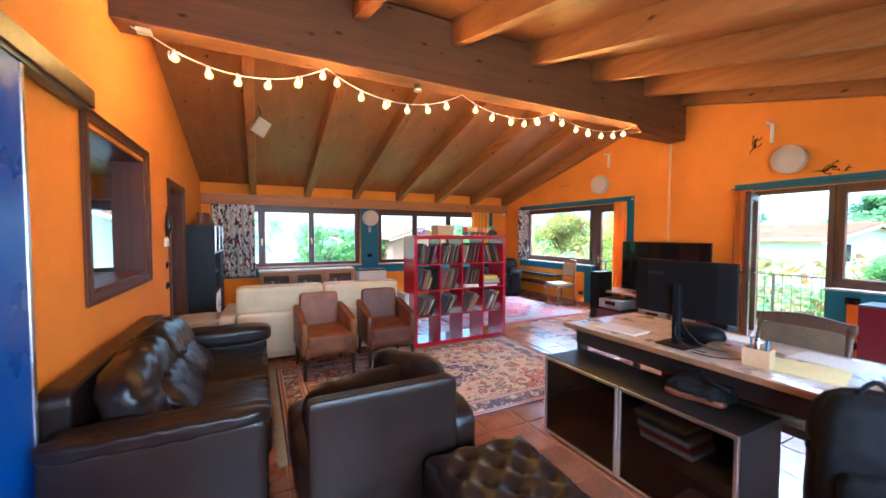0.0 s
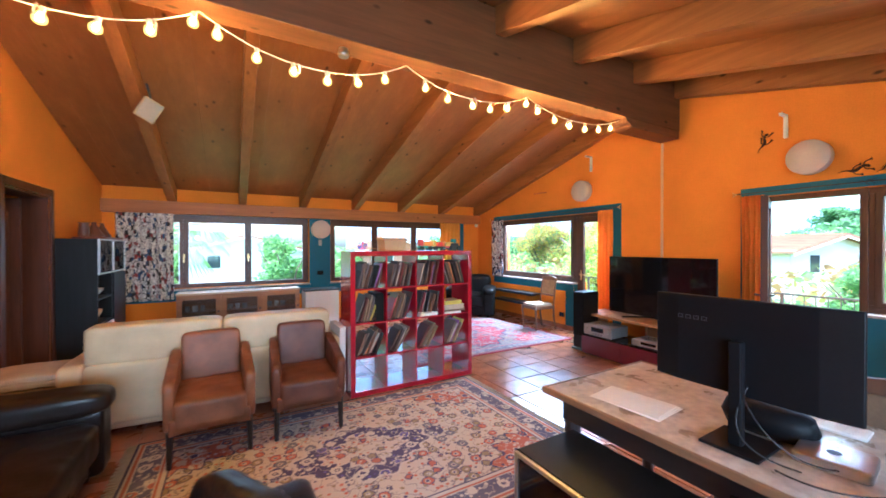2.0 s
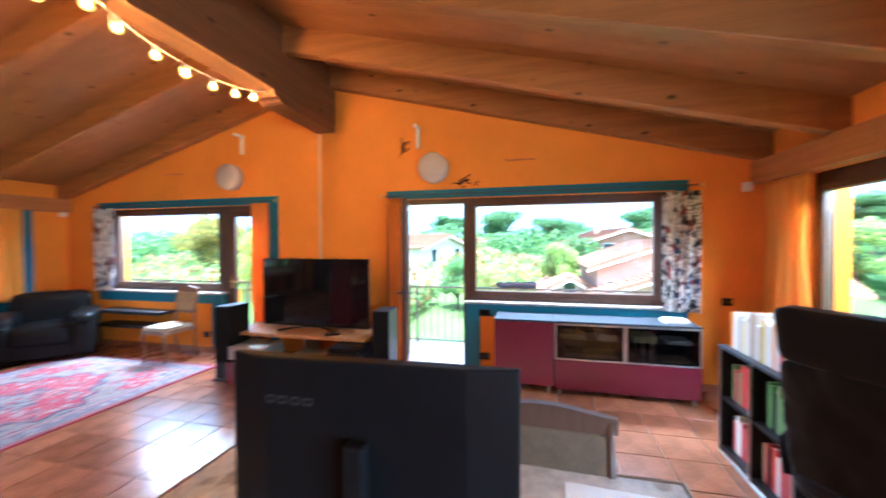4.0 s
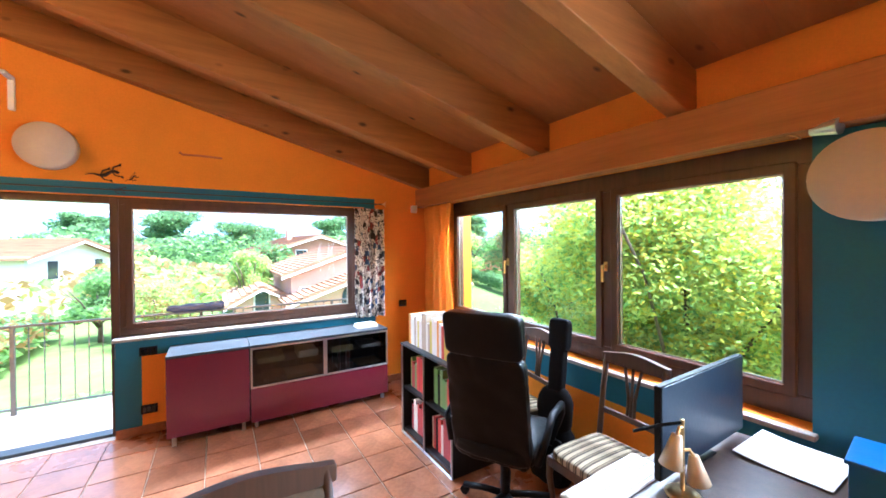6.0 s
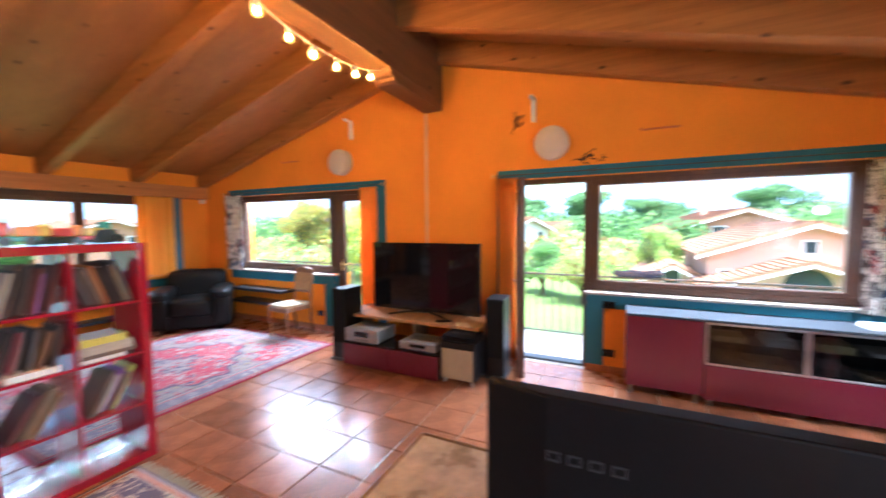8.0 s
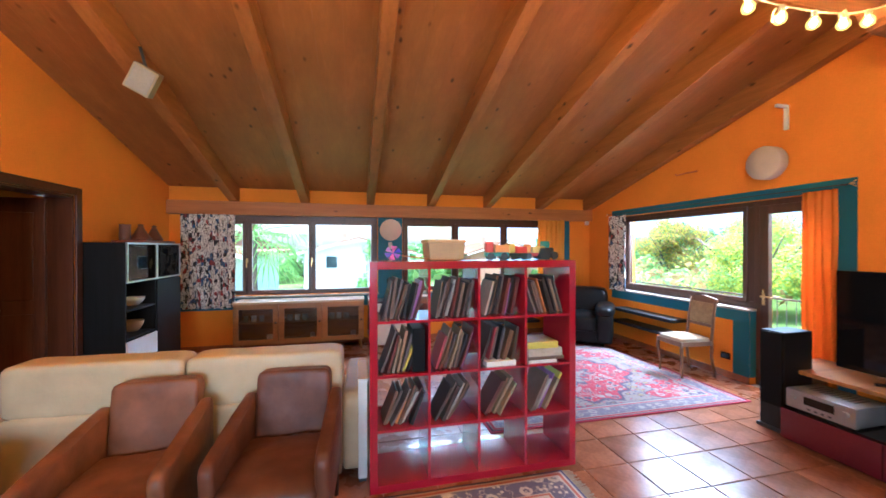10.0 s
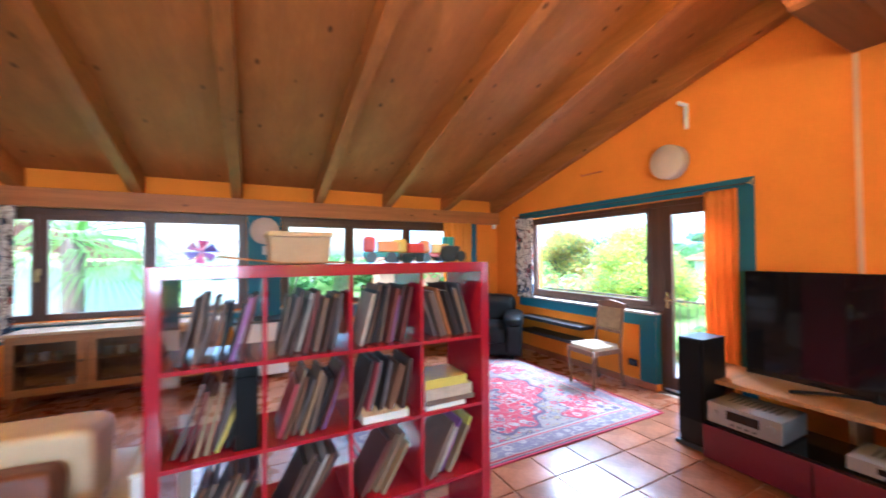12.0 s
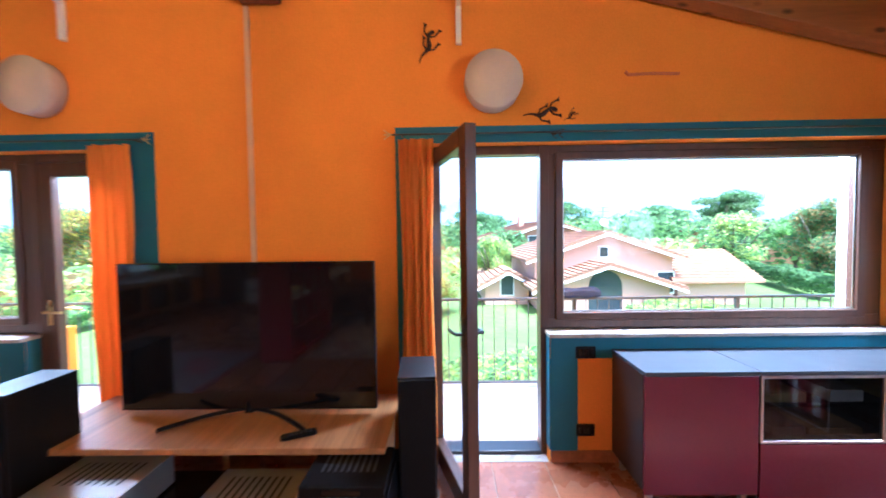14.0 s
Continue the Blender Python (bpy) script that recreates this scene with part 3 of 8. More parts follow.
teal(1.95, 2.38, *SY, 0.58, 2.18)
teal(2.38, 5.5, *SY, 0.58, 0.76)
teal(-1.0, 1.95, *SY, 0.58, 0.76)

# skirting of terracotta slips
bm = B()
for y0, y1 in ((YS, 1.69), (2.52, 4.46), (5.22, YN)):
    box(bm, XE - 0.012, XE, y0, y1, 0, 0.08, 0.003)
box(bm, XW, XE - 0.012, YN - 0.012, YN, 0, 0.08, 0.003)
box(bm, XW, XE - 0.012, YS, YS + 0.012, 0, 0.08, 0.003)
for y0, y1 in ((YS + 0.012, 5.24), (6.39, YN - 0.012)):
    box(bm, XW, XW + 0.012, y0, y1, 0, 0.08, 0.003)
structure("baseboard", bm, TERRA, "terracotta tile skirting", "baseboard")

# sills
bm = B()
box(bm, XE - 0.045, XE + 0.13, 5.205, 7.44, 0.845, 0.872, 0.006)
structure("window_sill_1", bm, SILL, "pale marble window sill", "sill")
bm = B()
box(bm, XE - 0.045, XE + 0.13, -0.58, 1.705, 0.845, 0.872, 0.006)
structure("window_sill_2", bm, SILL, "pale marble window sill", "sill")
for i, (a, b) in enumerate(N_SPANS):
    bm = B()
    box(bm, a - 0.02, b + 0.02, YN - 0.05, YN + 0.13, 0.80, 0.828, 0.006)
    structure("window_sill_north", bm, SILL, "pale marble window sill", "sill")
for i, (a, b) in enumerate(S_SPANS):
    bm = B()
    box(bm, a - 0.02, b + 0.02, YS - 0.13, YS + 0.05, 0.77, 0.798, 0.006)
    structure("window_sill_south", bm, SILL, "pale marble window sill", "sill")


def to_wall(axis, plane):
    """Local (u along, v outward, w up) to the world for a window in a wall."""
    if axis == "x":
        return lambda u0, u1, v0, v1, w0, w1: (plane + v0, plane + v1, u0, u1, w0, w1)
    return lambda u0, u1, v0, v1, w0, w1: (u0, u1, plane + v0, plane + v1, w0, w1)


def sash_window(name, axis, plane, u0, u1, z0, z1, panes, sign, fmat, label, handles=()):
    """A fixed outer frame, and in it sashes with their glass. panes: (u0, u1, z0, z1) of the glass."""
    win = tagged(new(name), label, "window", "", "structure")
    put = to_wall(axis, plane)

    def bx(bm, a, b, v0, v1, c, d, bev=0.004):
        v0, v1 = (v0, v1) if sign > 0 else (-v1, -v0)
        box(bm, *put(a, b, v0, v1, c, d), bev)

    bm = B()
    t = 0.055
    cuts = sorted(panes)
    lap = 0.035
    zt, zb = max(p[3] for p in panes) + lap, min(p[2] for p in panes) - lap
    ua, ub = cuts[0][0] - lap, cuts[-1][1] + lap
    bx(bm, u0, u1, 0.10, 0.20, zt, z1)
    bx(bm, u0, u1, 0.10, 0.20, z0, zb)
    bx(bm, u0, ua, 0.102, 0.198, zb, zt)
    bx(bm, ub, u1, 0.102, 0.198, zb, zt)
    for p, q in zip(cuts, cuts[1:]):
        bx(bm, p[1] + lap, q[0] - lap, 0.104, 0.196, zb, zt)
    part("window_frame", bm, fmat, win)
    for a, b, c, d in panes:
        s = 0.052
        bm = B()
        ring(bm, axis, plane + sign * 0.085, plane + sign * 0.155, a - s, b + s, c - s, d + s, s, 0.005)
        sash = part("sash", bm, fmat, win)
        bm = B()
        bx(bm, a - 0.004, b + 0.004, 0.115, 0.121, c - 0.004, d + 0.004, 0)
        g = part("pane", bm, GLASS, sash)
        g.visible_shadow = False
        bm = B()
        ring(bm, axis, plane + sign * 0.110, plane + sign * 0.114, a, b, c, d, 0.011, 0)
        part("spacer", bm, STEEL, sash, "silver spacer bar of the double glazing")
    for u, w in handles:
        bm = B()
        bx(bm, u - 0.014, u + 0.014, 0.076, 0.086, w - 0.035, w + 0.035, 0.003)
        bx(bm, u - 0.009, u + 0.009, 0.05, 0.078, w - 0.012, w + 0.012, 0.003)
        bx(bm, u - 0.010, u + 0.010, 0.035, 0.052, w - 0.11, w + 0.012, 0.004)
        part("handle", bm, BRASS, win, "brass window handle")
    return win


sash_window("window_1", "x", XE, 5.24, 7.42, 0.875, 2.118, [(5.37, 7.26, 0.985, 2.02)], 1, FRAME, "wide dark wooden window over the garden, closed")
sash_window("window_2", "x", XE, -0.56, 1.67, 0.875, 2.118, [(-0.39, 1.575, 0.985, 2.02)], 1, FRAME, "wide dark wooden window over the garden, closed")
sash_window("window_3", "y", YN, -0.95, 1.98, 0.832, 2.098, [(-0.86, -0.12, 0.90, 1.965), (0.01, 0.865, 0.90, 1.965), (0.975, 1.875, 0.90, 1.965)], 1, FRAME,
            "dark wooden band of three casement windows", [(-0.055, 1.38), (0.92, 1.38)])
sash_window("window_4", "y", YN, 2.40, 5.20, 0.832, 2.098, [(2.50, 3.30, 0.90, 1.965), (3.42, 4.24, 0.90, 1.965), (4.36, 5.10, 0.90, 1.965)], 1, FRAME,
            "dark wooden band of three casement windows", [(3.36, 1.38), (4.30, 1.38)])
sash_window("window_5", "y", YS, 2.38, 5.50, 0.802, 2.158, [(2.51, 3.395, 0.955, 2.00), (3.57, 4.44, 0.955, 2.00), (4.61, 5.40, 0.955, 2.00)], -1, FRAME,
            "dark wooden band of three casement windows", [(3.48, 1.5), (4.525, 1.5)])
# unseen window assumed by symmetry, added to let light in
sash_window("assumed_window_south", "y", YS, -0.95, 1.95, 0.802, 2.158, [(-0.84, 0.42, 0.955, 2.00), (0.58, 1.82, 0.955, 2.00)], -1, FRAME, "dark wooden band of casement windows, assumed and unseen")
sash_window("window_6", "y", YN, -3.45, -2.25, 0.832, 2.098, [(-3.34, -2.40, 0.90, 1.93)], 1, FRAME, "dark wooden window of the next room")


def glazed_leaf(name, w, h, handle_mat, label, parent=None):
    """A door leaf of glass in a wooden frame; hinged on its local origin, running along +x."""
    leaf = tagged(new(name), label, "door", "", "structure")
    bm = B()
    s = 0.095
    box(bm, 0, s, -0.03, 0.03, 0.02, h, 0.005)
    box(bm, w - s, w, -0.03, 0.03, 0.02, h, 0.005)
    box(bm, s, w - s, -0.029, 0.029, h - s, h, 0.005)
    box(bm, s, w - s, -0.029, 0.029, 0.02, 0.15, 0.005)
    part("door_frame", bm, FRAME, leaf)
    bm = B()
    box(bm, s - 0.004, w - s + 0.004, -0.003, 0.003, 0.146, h - s + 0.004)
    g = part("pane", bm, GLASS, leaf)
    g.visible_shadow = False
    bm = B()
    for v in (-1, 1):
        cyl(bm, (w - 0.045, v * 0.03, 1.0), (w - 0.045, v * 0.075, 1.0), 0.009, n=10)
        tube(bm, [(w - 0.045, v * 0.072, 1.0), (w - 0.10, v * 0.075, 1.0), (w - 0.165, v * 0.07, 0.995)], 0.009, 8)
        box(bm, w - 0.06, w - 0.03, v * 0.031 - 0.004, v * 0.031 + 0.004, 0.90, 1.08, 0.002)
    part("handle", bm, handle_mat, leaf, "lever handle")
    return leaf


def door_frame(name, y0, y1, label):
    fr = tagged(new(name), label, "door", "", "structure")
    bm = B()
    for a, b in ((y0, y0 + 0.06), (y1 - 0.06, y1)):
        box(bm, XE + 0.09, XE + 0.20, a, b, 0.0, 2.118, 0.004)
    box(bm, XE + 0.092, XE + 0.198, y0 + 0.06, y1 - 0.06, 2.06, 2.118, 0.004)
    part("frame", bm, FRAME, fr)
    bm = B()
    box(bm, XE + 0.08, XE + 0.21, y0 + 0.06, y1 - 0.06, -0.005, 0.03, 0.004)
    part("threshold", bm, DARKG, fr, "dark metal threshold")
    return fr


door_frame("door_1", 4.46, 5.24, "dark wooden frame of the balcony door")
leaf1 = glazed_leaf("balcony_door", 0.66, 2.03, BRASS, "closed glazed balcony door in dark wood")
leaf1.matrix_basis = pose(XE + 0.125, 4.525, 0.03, 0, 0, 90)
door_frame("door_2", 1.67, 2.52, "dark wooden frame of the balcony door")
leaf2 = glazed_leaf("balcony_door", 0.74, 2.03, DARKG, "glazed balcony door in dark wood, standing open into the room")
leaf2.matrix_basis = pose(XE + 0.07, 2.455, 0.03, 0, 0, 197)
bm = B()
box(bm, XE - 0.002, XE + 0.08, 1.70, 2.51, -0.012, 0.004, 0.002)
box(bm, XE - 0.002, XE + 0.08, 4.47, 5.21, -0.012, 0.004, 0.002)
structure("door_slab", bm, SILL, "pale stone slab in the door opening", "threshold")

# hatch frame in the wall to the next room
hatch = tagged(new("window_hatch"), "mahogany framed hatch to the next room", "window", "", "structure")
y0, y1, z0, z1 = 2.90, 4.24, 1.13, 2.20
bm = B()
ring(bm, "x", XW + 0.001, XW + 0.025, y0 - 0.09, y1 + 0.09, z0 - 0.085, z1 + 0.11, 0.085, 0.006)
casing = part("casing", bm, MAHOG, hatch)
bm = B()
ring(bm, "x", XW + 0.0255, XW + 0.034, y0 - 0.085, y1 + 0.085, z0 - 0.08, z1 + 0.105, 0.028, 0.004)
part("moulding", bm, MAHOG, casing)
for a, b in ((y0, y0 + 0.02), (y1 - 0.02, y1)):
    bm = B()
    box(bm, XW - 0.24, XW, a, b, z0, z1, 0.002)
    part("jamb", bm, MAHOG, hatch)
bm = B()
box(bm, XW - 0.24, XW, y0 + 0.02, y1 - 0.02, z1 - 0.02, z1, 0.002)
part("head", bm, MAHOG, hatch)
bm = B()
box(bm, XW - 0.24, XW + 0.02, y0 + 0.02, y1 - 0.02, z0, z0 + 0.022, 0.002)
part("sill", bm, MAHOG, hatch)
bm = B()
box(bm, XW - 0.15, XW - 0.145, y0 + 0.02, y1 - 0.02, z0 + 0.02, z1 - 0.02)
g = part("pane", bm, GLASS, hatch)
g.visible_shadow = False

# doorway to the next room with its leaf ajar
bm = B()
y0, y1, z1 = 5.33, 6.30, 2.10
for a, b in ((y0 - 0.08, y0), (y1, y1 + 0.08)):
    box(bm, XW, XW + 0.022, a, b, 0, z1 + 0.08, 0.005)
box(bm, XW, XW + 0.022, y0, y1, z1, z1 + 0.08, 0.005)
box(bm, XW - 0.23, XW, y0, y0 + 0.025, 0, z1, 0.002)
box(bm, XW - 0.23, XW, y1 - 0.025, y1, 0, z1, 0.002)
box(bm, XW - 0.23, XW, y0 + 0.025, y1 - 0.025, z1 - 0.02, z1, 0.002)
structure("door_3", bm, MAHOG, "mahogany door casing", "door")
leaf = tagged(new("inner_door"), "mahogany door leaf standing half open", "door", "", "structure")
bm = B()
box(bm, 0, 0.46, -0.02, 0.02, 0.01, 2.06, 0.004)
for a, b in ((0.15, 0.95), (1.08, 1.92)):
    box(bm, 0.08, 0.38, -0.026, 0.026, a, b, 0.006)
part("leaf", bm, MAHOG, leaf)
bm = B()
cyl(bm, (0.40, -0.05, 1.0), (0.40, 0.05, 1.0), 0.01, n=10)
box(bm, 0.30, 0.41, 0.045, 0.06, 0.99, 1.01, 0.003)
part("handle", bm, BRASS, leaf, "brass lever handle")
leaf.matrix_basis = pose(XW - 0.20, 6.255, 0, 0, 0, 188)

# sliding blue door on its rail box
rail = tagged(new("sliding_door_rail"), "brown rail box of a sliding door on the wall", "rail", "", "structure")
bm = B()
box(bm, XW + 0.002, XW + 0.11, 0.2, 2.72, 2.255, 2.36, 0.004)
part("rail_box", bm, MAHOG, rail)
bm = B()
box(bm, XW + 0.03, XW + 0.09, 0.25, 2.68, 2.235, 2.256, 0.002)
part("track", bm, DARKG, rail, "dark aluminium track")
sl = tagged(new("sliding_door"), "deep blue sliding door with an aluminium edge", "door", "", "structure")
bm = B()
box(bm, XW + 0.045, XW + 0.08, 0.9, 1.99, 0.02, 2.232, 0.003)
part("leaf", bm, BLUEP, sl)
bm = B()
box(bm, XW + 0.04, XW + 0.085, 1.99, 2.02, 0.02, 2.232, 0.003)
part("edge_profile", bm, STEEL, sl, "aluminium edge profile")

# balcony outside the gable
bm = B()
box(bm, XE + 0.205, EO + 0.012, -0.558, -0.515, 0.872, 2.118, 0.003)
structure("window_reveal", bm, plain("white_plaster", (0.68, 0.68, 0.68), 0.85, var=0.06), "white plastered outer reveal of the window", "reveal")
bm = B()
box(bm, EO, 7.45, SO - 0.5, NO + 0.4, -0.22, -0.03)
structure("balcony_floor", bm, plain("balcony_tile", (0.52, 0.49, 0.45), 0.5, var=0.12, big=3), "pale tiled balcony floor", "balcony")
railing = tagged(new("balcony_railing"), "grey wrought iron balcony railing", "railing", "", "structure")
IRON = plain("grey_iron", (0.16, 0.165, 0.17), 0.5, 0.6, var=0.2)
bm = B()
box(bm, 7.30, 7.34, SO - 0.4, NO + 0.3, 0.86, 0.885, 0.004)
part("top_rail", bm, IRON, railing)
bm = B()
box(bm, 7.305, 7.335, SO - 0.4, NO + 0.3, 0.02, 0.04, 0.003)
part("bottom_rail", bm, IRON, railing)
bm = B()
cyl(bm, (0, 0, 0.03), (0, 0, 0.87), 0.006, n=8)
bar = mesh_of("bar", bm, IRON)
bm = B()
box(bm, -0.018, 0.018, -0.018, 0.018, -0.05, 0.86, 0.003)
post = mesh_of("post", bm, IRON)
k = 0
y = SO - 0.4
while y < NO + 0.3:
    ob = new("post" if k % 14 == 0 else "bar", post if k % 14 == 0 else bar)
    ob.parent = railing
    ob.location = (7.32, y, 0)
    y += 0.115
    k += 1


# ---- furniture ----


def legs4(parent, mat, x0, x1, y0, y1, h, r0, r1, square=False):
    for x in (x0, x1):
        for y in (y0, y1):
            bm = B()
            if square:
                box(bm, x - r0, x + r0, y - r0, y + r0, 0, h, 0.003)
            else:
                cyl(bm, (x, y, 0), (x, y, h), r1, r0, 12)
            part("leg", bm, mat, parent)


# open red cube shelf
SX0, SX1, SY0, SY1, SH = 1.70, 3.175, 4.285, 4.675, 1.492
sw = SX1 - SX0
shelf = thing("cube_shelf", "glossy red open cube bookshelf filled with leaning books", "bookshelf", SX0, SY0, 0)
T5, T1 = 0.05, 0.016
for x in (0, sw - T5):
    bm = B()
    box(bm, x, x + T5, 0, 0.39, 0, SH, 0.002)
    part("side_panel", bm, REDLAC, shelf)
for z, n in ((0, "bottom_panel"), (SH - T5, "top_panel")):
    bm = B()
    box(bm, T5, sw - T5, 0, 0.39, z, z + T5, 0.002)
    part(n, bm, REDLAC, shelf)
cell = (SH - 2 * T5 - 3 * T1) / 4
cw = (sw - 2 * T5 - 3 * T1) / 4
for i in range(1, 4):
    z = T5 + i * cell + (i - 1) * T1
    bm = B()
    box(bm, T5, sw - T5, 0.004, 0.386, z, z + T1)
    part("shelf_board", bm, REDLAC, shelf)
    x = T5 + i * cw + (i - 1) * T1
    for j in range(4):
        zz = T5 + j * (cell + T1)
        bm = B()
        box(bm, x, x + T1, 0.006, 0.384, zz, zz + cell)
        part("divider", bm, REDLAC, shelf)

BOOKC = [(0.17, 0.115, 0.085), (0.06, 0.036, 0.030), (0.27, 0.18, 0.11), (0.030, 0.024, 0.024), (0.16, 0.08, 0.045), (0.15, 0.115, 0.105), (0.12, 0.035, 0.03), (0.46, 0.38, 0.30)]
BOOKM = [plain("book_cover", c, 0.55, var=0.2, big=14, fine=60, bmp=0.05, spec=0.22) for c in BOOKC]
ACC = [plain("book_cover_bright", c, 0.4, var=0.1, big=14) for c in ((0.60, 0.50, 0.08), (0.20, 0.30, 0.12), (0.40, 0.05, 0.06), (0.28, 0.10, 0.30), (0.62, 0.22, 0.06), (0.10, 0.25, 0.45))]


def bent_slab(bm, x0, x1, y0, y1, z0, z1, bend, h):
    """A slab whose foot slides away as a limp magazine does."""
    n = 4 if bend else 1
    rows = []
    for i in range(n + 1):
        z = z0 + (z1 - z0) * i / n
        o = -bend * (1 - z / h) ** 2 * (1 + 0.3 * z / h)
        rows.append([bm.verts.new((x + o, y, z)) for x, y in ((x0, y0), (x1, y0), (x1, y1), (x0, y1))])
    for a, b in zip(rows, rows[1:]):
        for k in range(4):
            bm.faces.new((a[k], a[(k + 1) % 4], b[(k + 1) % 4], b[k]))
    bm.faces.new(rows[0][::-1])
    bm.faces.new(rows[-1])


def make_book(name, w, d, h, mat, label, group, m, bend=0.0):
    """A book on its foot: boards and spine, with the page block inside. The spine is at local -y."""
    bk = new(name)
    tagged(bk, label, "book", group)
    bm = B()
    t = 0.0025
    bent_slab(bm, 0, t, 0, d, 0, h, bend, h)
    bent_slab(bm, w - t, w, 0, d, 0, h, bend, h)
    bent_slab(bm, t, w - t, 0, t * 1.5, 0, h, bend, h)
    part("cover", bm, mat, bk)
    bm = B()
    bent_slab(bm, t, w - t, t * 1.5, d - 0.004, 0.003, h - 0.004, bend, h)
    part("page_block", bm, PAPER, bk)
    bk.matrix_basis = m
    return bk


rng = random.Random(4)
for row in range(1, 4):
    for col in range(4):
        x0 = SX0 + T5 + col * (cw + T1)
        z0 = T5 + row * (cell + T1)
        if row == 2 and col == 3:
            continue
        n = rng.randint(9, 11)
        lean = rng.uniform(9, 15) if row > 1 else rng.uniform(20, 30)
        if row == 3 and col == 3:
            lean = -18
        x = x0 + 0.045 if lean > 0 else x0 + cw - 0.012
        for i in range(n):
            w, d, h = rng.uniform(0.008, 0.022), rng.uniform(0.20, 0.25), rng.uniform(0.225, 0.285)
            a = lean + rng.uniform(-3, 3)
            mat = rng.choice(BOOKM) if rng.random() < 0.93 else rng.choice(ACC[:5])
            ca, sa = math.cos(radians(abs(a))), math.sin(radians(abs(a)))
            h = min(h, (cell - 0.01 - w * sa) / ca)
            if lean > 0:
                if x + h * sa + w * ca > x0 + cw - 0.006 and i > 2:
                    break
                m = pose(x, SY0 + rng.uniform(0.03, 0.08), z0 + w * sa + 0.001, 0, a, 0)
                # leaning to the right: the foot's near corner touches the board
                x += w / ca + rng.uniform(0.004, 0.014)
            else:
                if x - h * sa - w * ca < x0 + 0.006 and i > 2:
                    break
                m = pose(x - w * ca, SY0 + rng.uniform(0.03, 0.08), z0 + 0.001, 0, a, 0)
                x -= w / ca + rng.uniform(0.004, 0.014)
            bend = rng.uniform(0.0, 0.030) if lean > 0 and w < 0.02 else 0.0
            make_book("book", w, d, h, mat, "thin book leaning in the red shelf", "books in the shelf", m, bend)
# lying stack and single lying book
zz = T5 + 2 * (cell + T1)
xs = SX0 + T5 + 3 * (cw + T1)
for i, (w, d, h, mat) in enumerate(((0.22, 0.28, 0.020, PAPER), (0.28, 0.26, 0.022, BOOKM[0]), (0.27, 0.25, 0.055, BOOKM[7]), (0.24, 0.22, 0.045, ACC[0]))):
    make_book("book", h, d, w, mat, "thick book lying in a stack on the red shelf", "books in the shelf", pose(xs + 0.02, SY0 + 0.02 + 0.005 * i, zz + 0.001 + h, 0, 90, 0))
    zz += h + 0.001
make_book("book", 0.035, 0.20, 0.22, PAPER, "white book lying flat on the red shelf", "books in the shelf", pose(SX0 + T5 + 2 * (cw + T1) + 0.05, SY0 + 0.02, T5 + 2 * (cell + T1) + 0.036, 0, 90, 0))
bm = B()
box(bm, 0, 0.085, 0, 0.28, 0, 0.29, 0.004)
solo("box_file", bm, BLACKP, "black upright box file in the red shelf", "box file", SX0 + T5 + cw - 0.10, SY0 + 0.03, T5 + 2 * (cell + T1) + 0.001)

# things on top of the shelf
top = SH + 0.001
bx = thing("storage_box", "beige storage box with a loose lid on the red shelf", "box", 2.11, 4.42, top, 3)
bm = B()
extrude_poly(bm, [(0.012, 0), (0.258, 0), (0.27, 0.125), (0.0, 0.125)], 0, 0.20, 1, 0.004)
part("body", bm, plain("tan_box", (0.40, 0.31, 0.19), 0.8, var=0.12, big=8), bx)
bm = B()
box(bm, -0.008, 0.278, -0.008, 0.208, 0.125, 0.148, 0.006)
part("lid", bm, plain("beige_lid", (0.55, 0.42, 0.22), 0.7, var=0.1), bx, "tan lid")
TOYM = [plain("toy_paint", c, 0.35, var=0.1) for c in ((0.55, 0.06, 0.05), (0.70, 0.28, 0.04), (0.65, 0.5, 0.1), (0.05, 0.30, 0.28), (0.02, 0.03, 0.03), (0.15, 0.3, 0.1))]


def toy_truck(x, y, s, mats, label):
    t = thing("toy_truck", label, "toy", x, y, top, rng.uniform(-20, 20), "toys on the shelf")
    bm = B()
    box(bm, 0, 0.16 * s, 0, 0.08 * s, 0.025 * s, 0.05 * s, 0.005)
    part("chassis", bm, mats[0], t)
    bm = B()
    box(bm, 0.0, 0.055 * s, 0.003, 0.077 * s, 0.05 * s, 0.12 * s, 0.012)
    part("cab", bm, mats[1], t)
    bm = B()
    box(bm, 0.065 * s, 0.16 * s, 0.003, 0.077 * s, 0.05 * s, 0.10 * s, 0.006)
    part("load", bm, mats[2], t)
    for wx in (0.035 * s, 0.125 * s):
        for wy in (-0.006, 0.08 * s):
            bm = B()
            cyl(bm, (wx, wy, 0.025 * s), (wx, wy + 0.012, 0.025 * s), 0.025 * s, n=14)
            part("wheel", bm, TOYM[4], t)


toy_truck(2.53, 4.42, 1.1, (TOYM[3], TOYM[0], TOYM[1]), "red and orange wooden toy truck on the shelf")
toy_truck(2.70, 4.38, 1.0, (TOYM[4], TOYM[2], TOYM[0]), "yellow and red toy truck on the shelf")
toy_truck(2.86, 4.48, 1.0, (TOYM[0], TOYM[1], TOYM[2]), "orange toy truck on the shelf")
ttx = thing("toy_tractor", "dark green toy tractor on the shelf", "toy", 2.98, 4.42, top, 10, "toys on the shelf")
bm = B()
box(bm, 0, 0.12, 0.01, 0.07, 0.03, 0.09, 0.01)
part("body", bm, TOYM[4], ttx)
bm = B()
box(bm, 0.03, 0.08, 0.012, 0.068, 0.09, 0.14, 0.006)
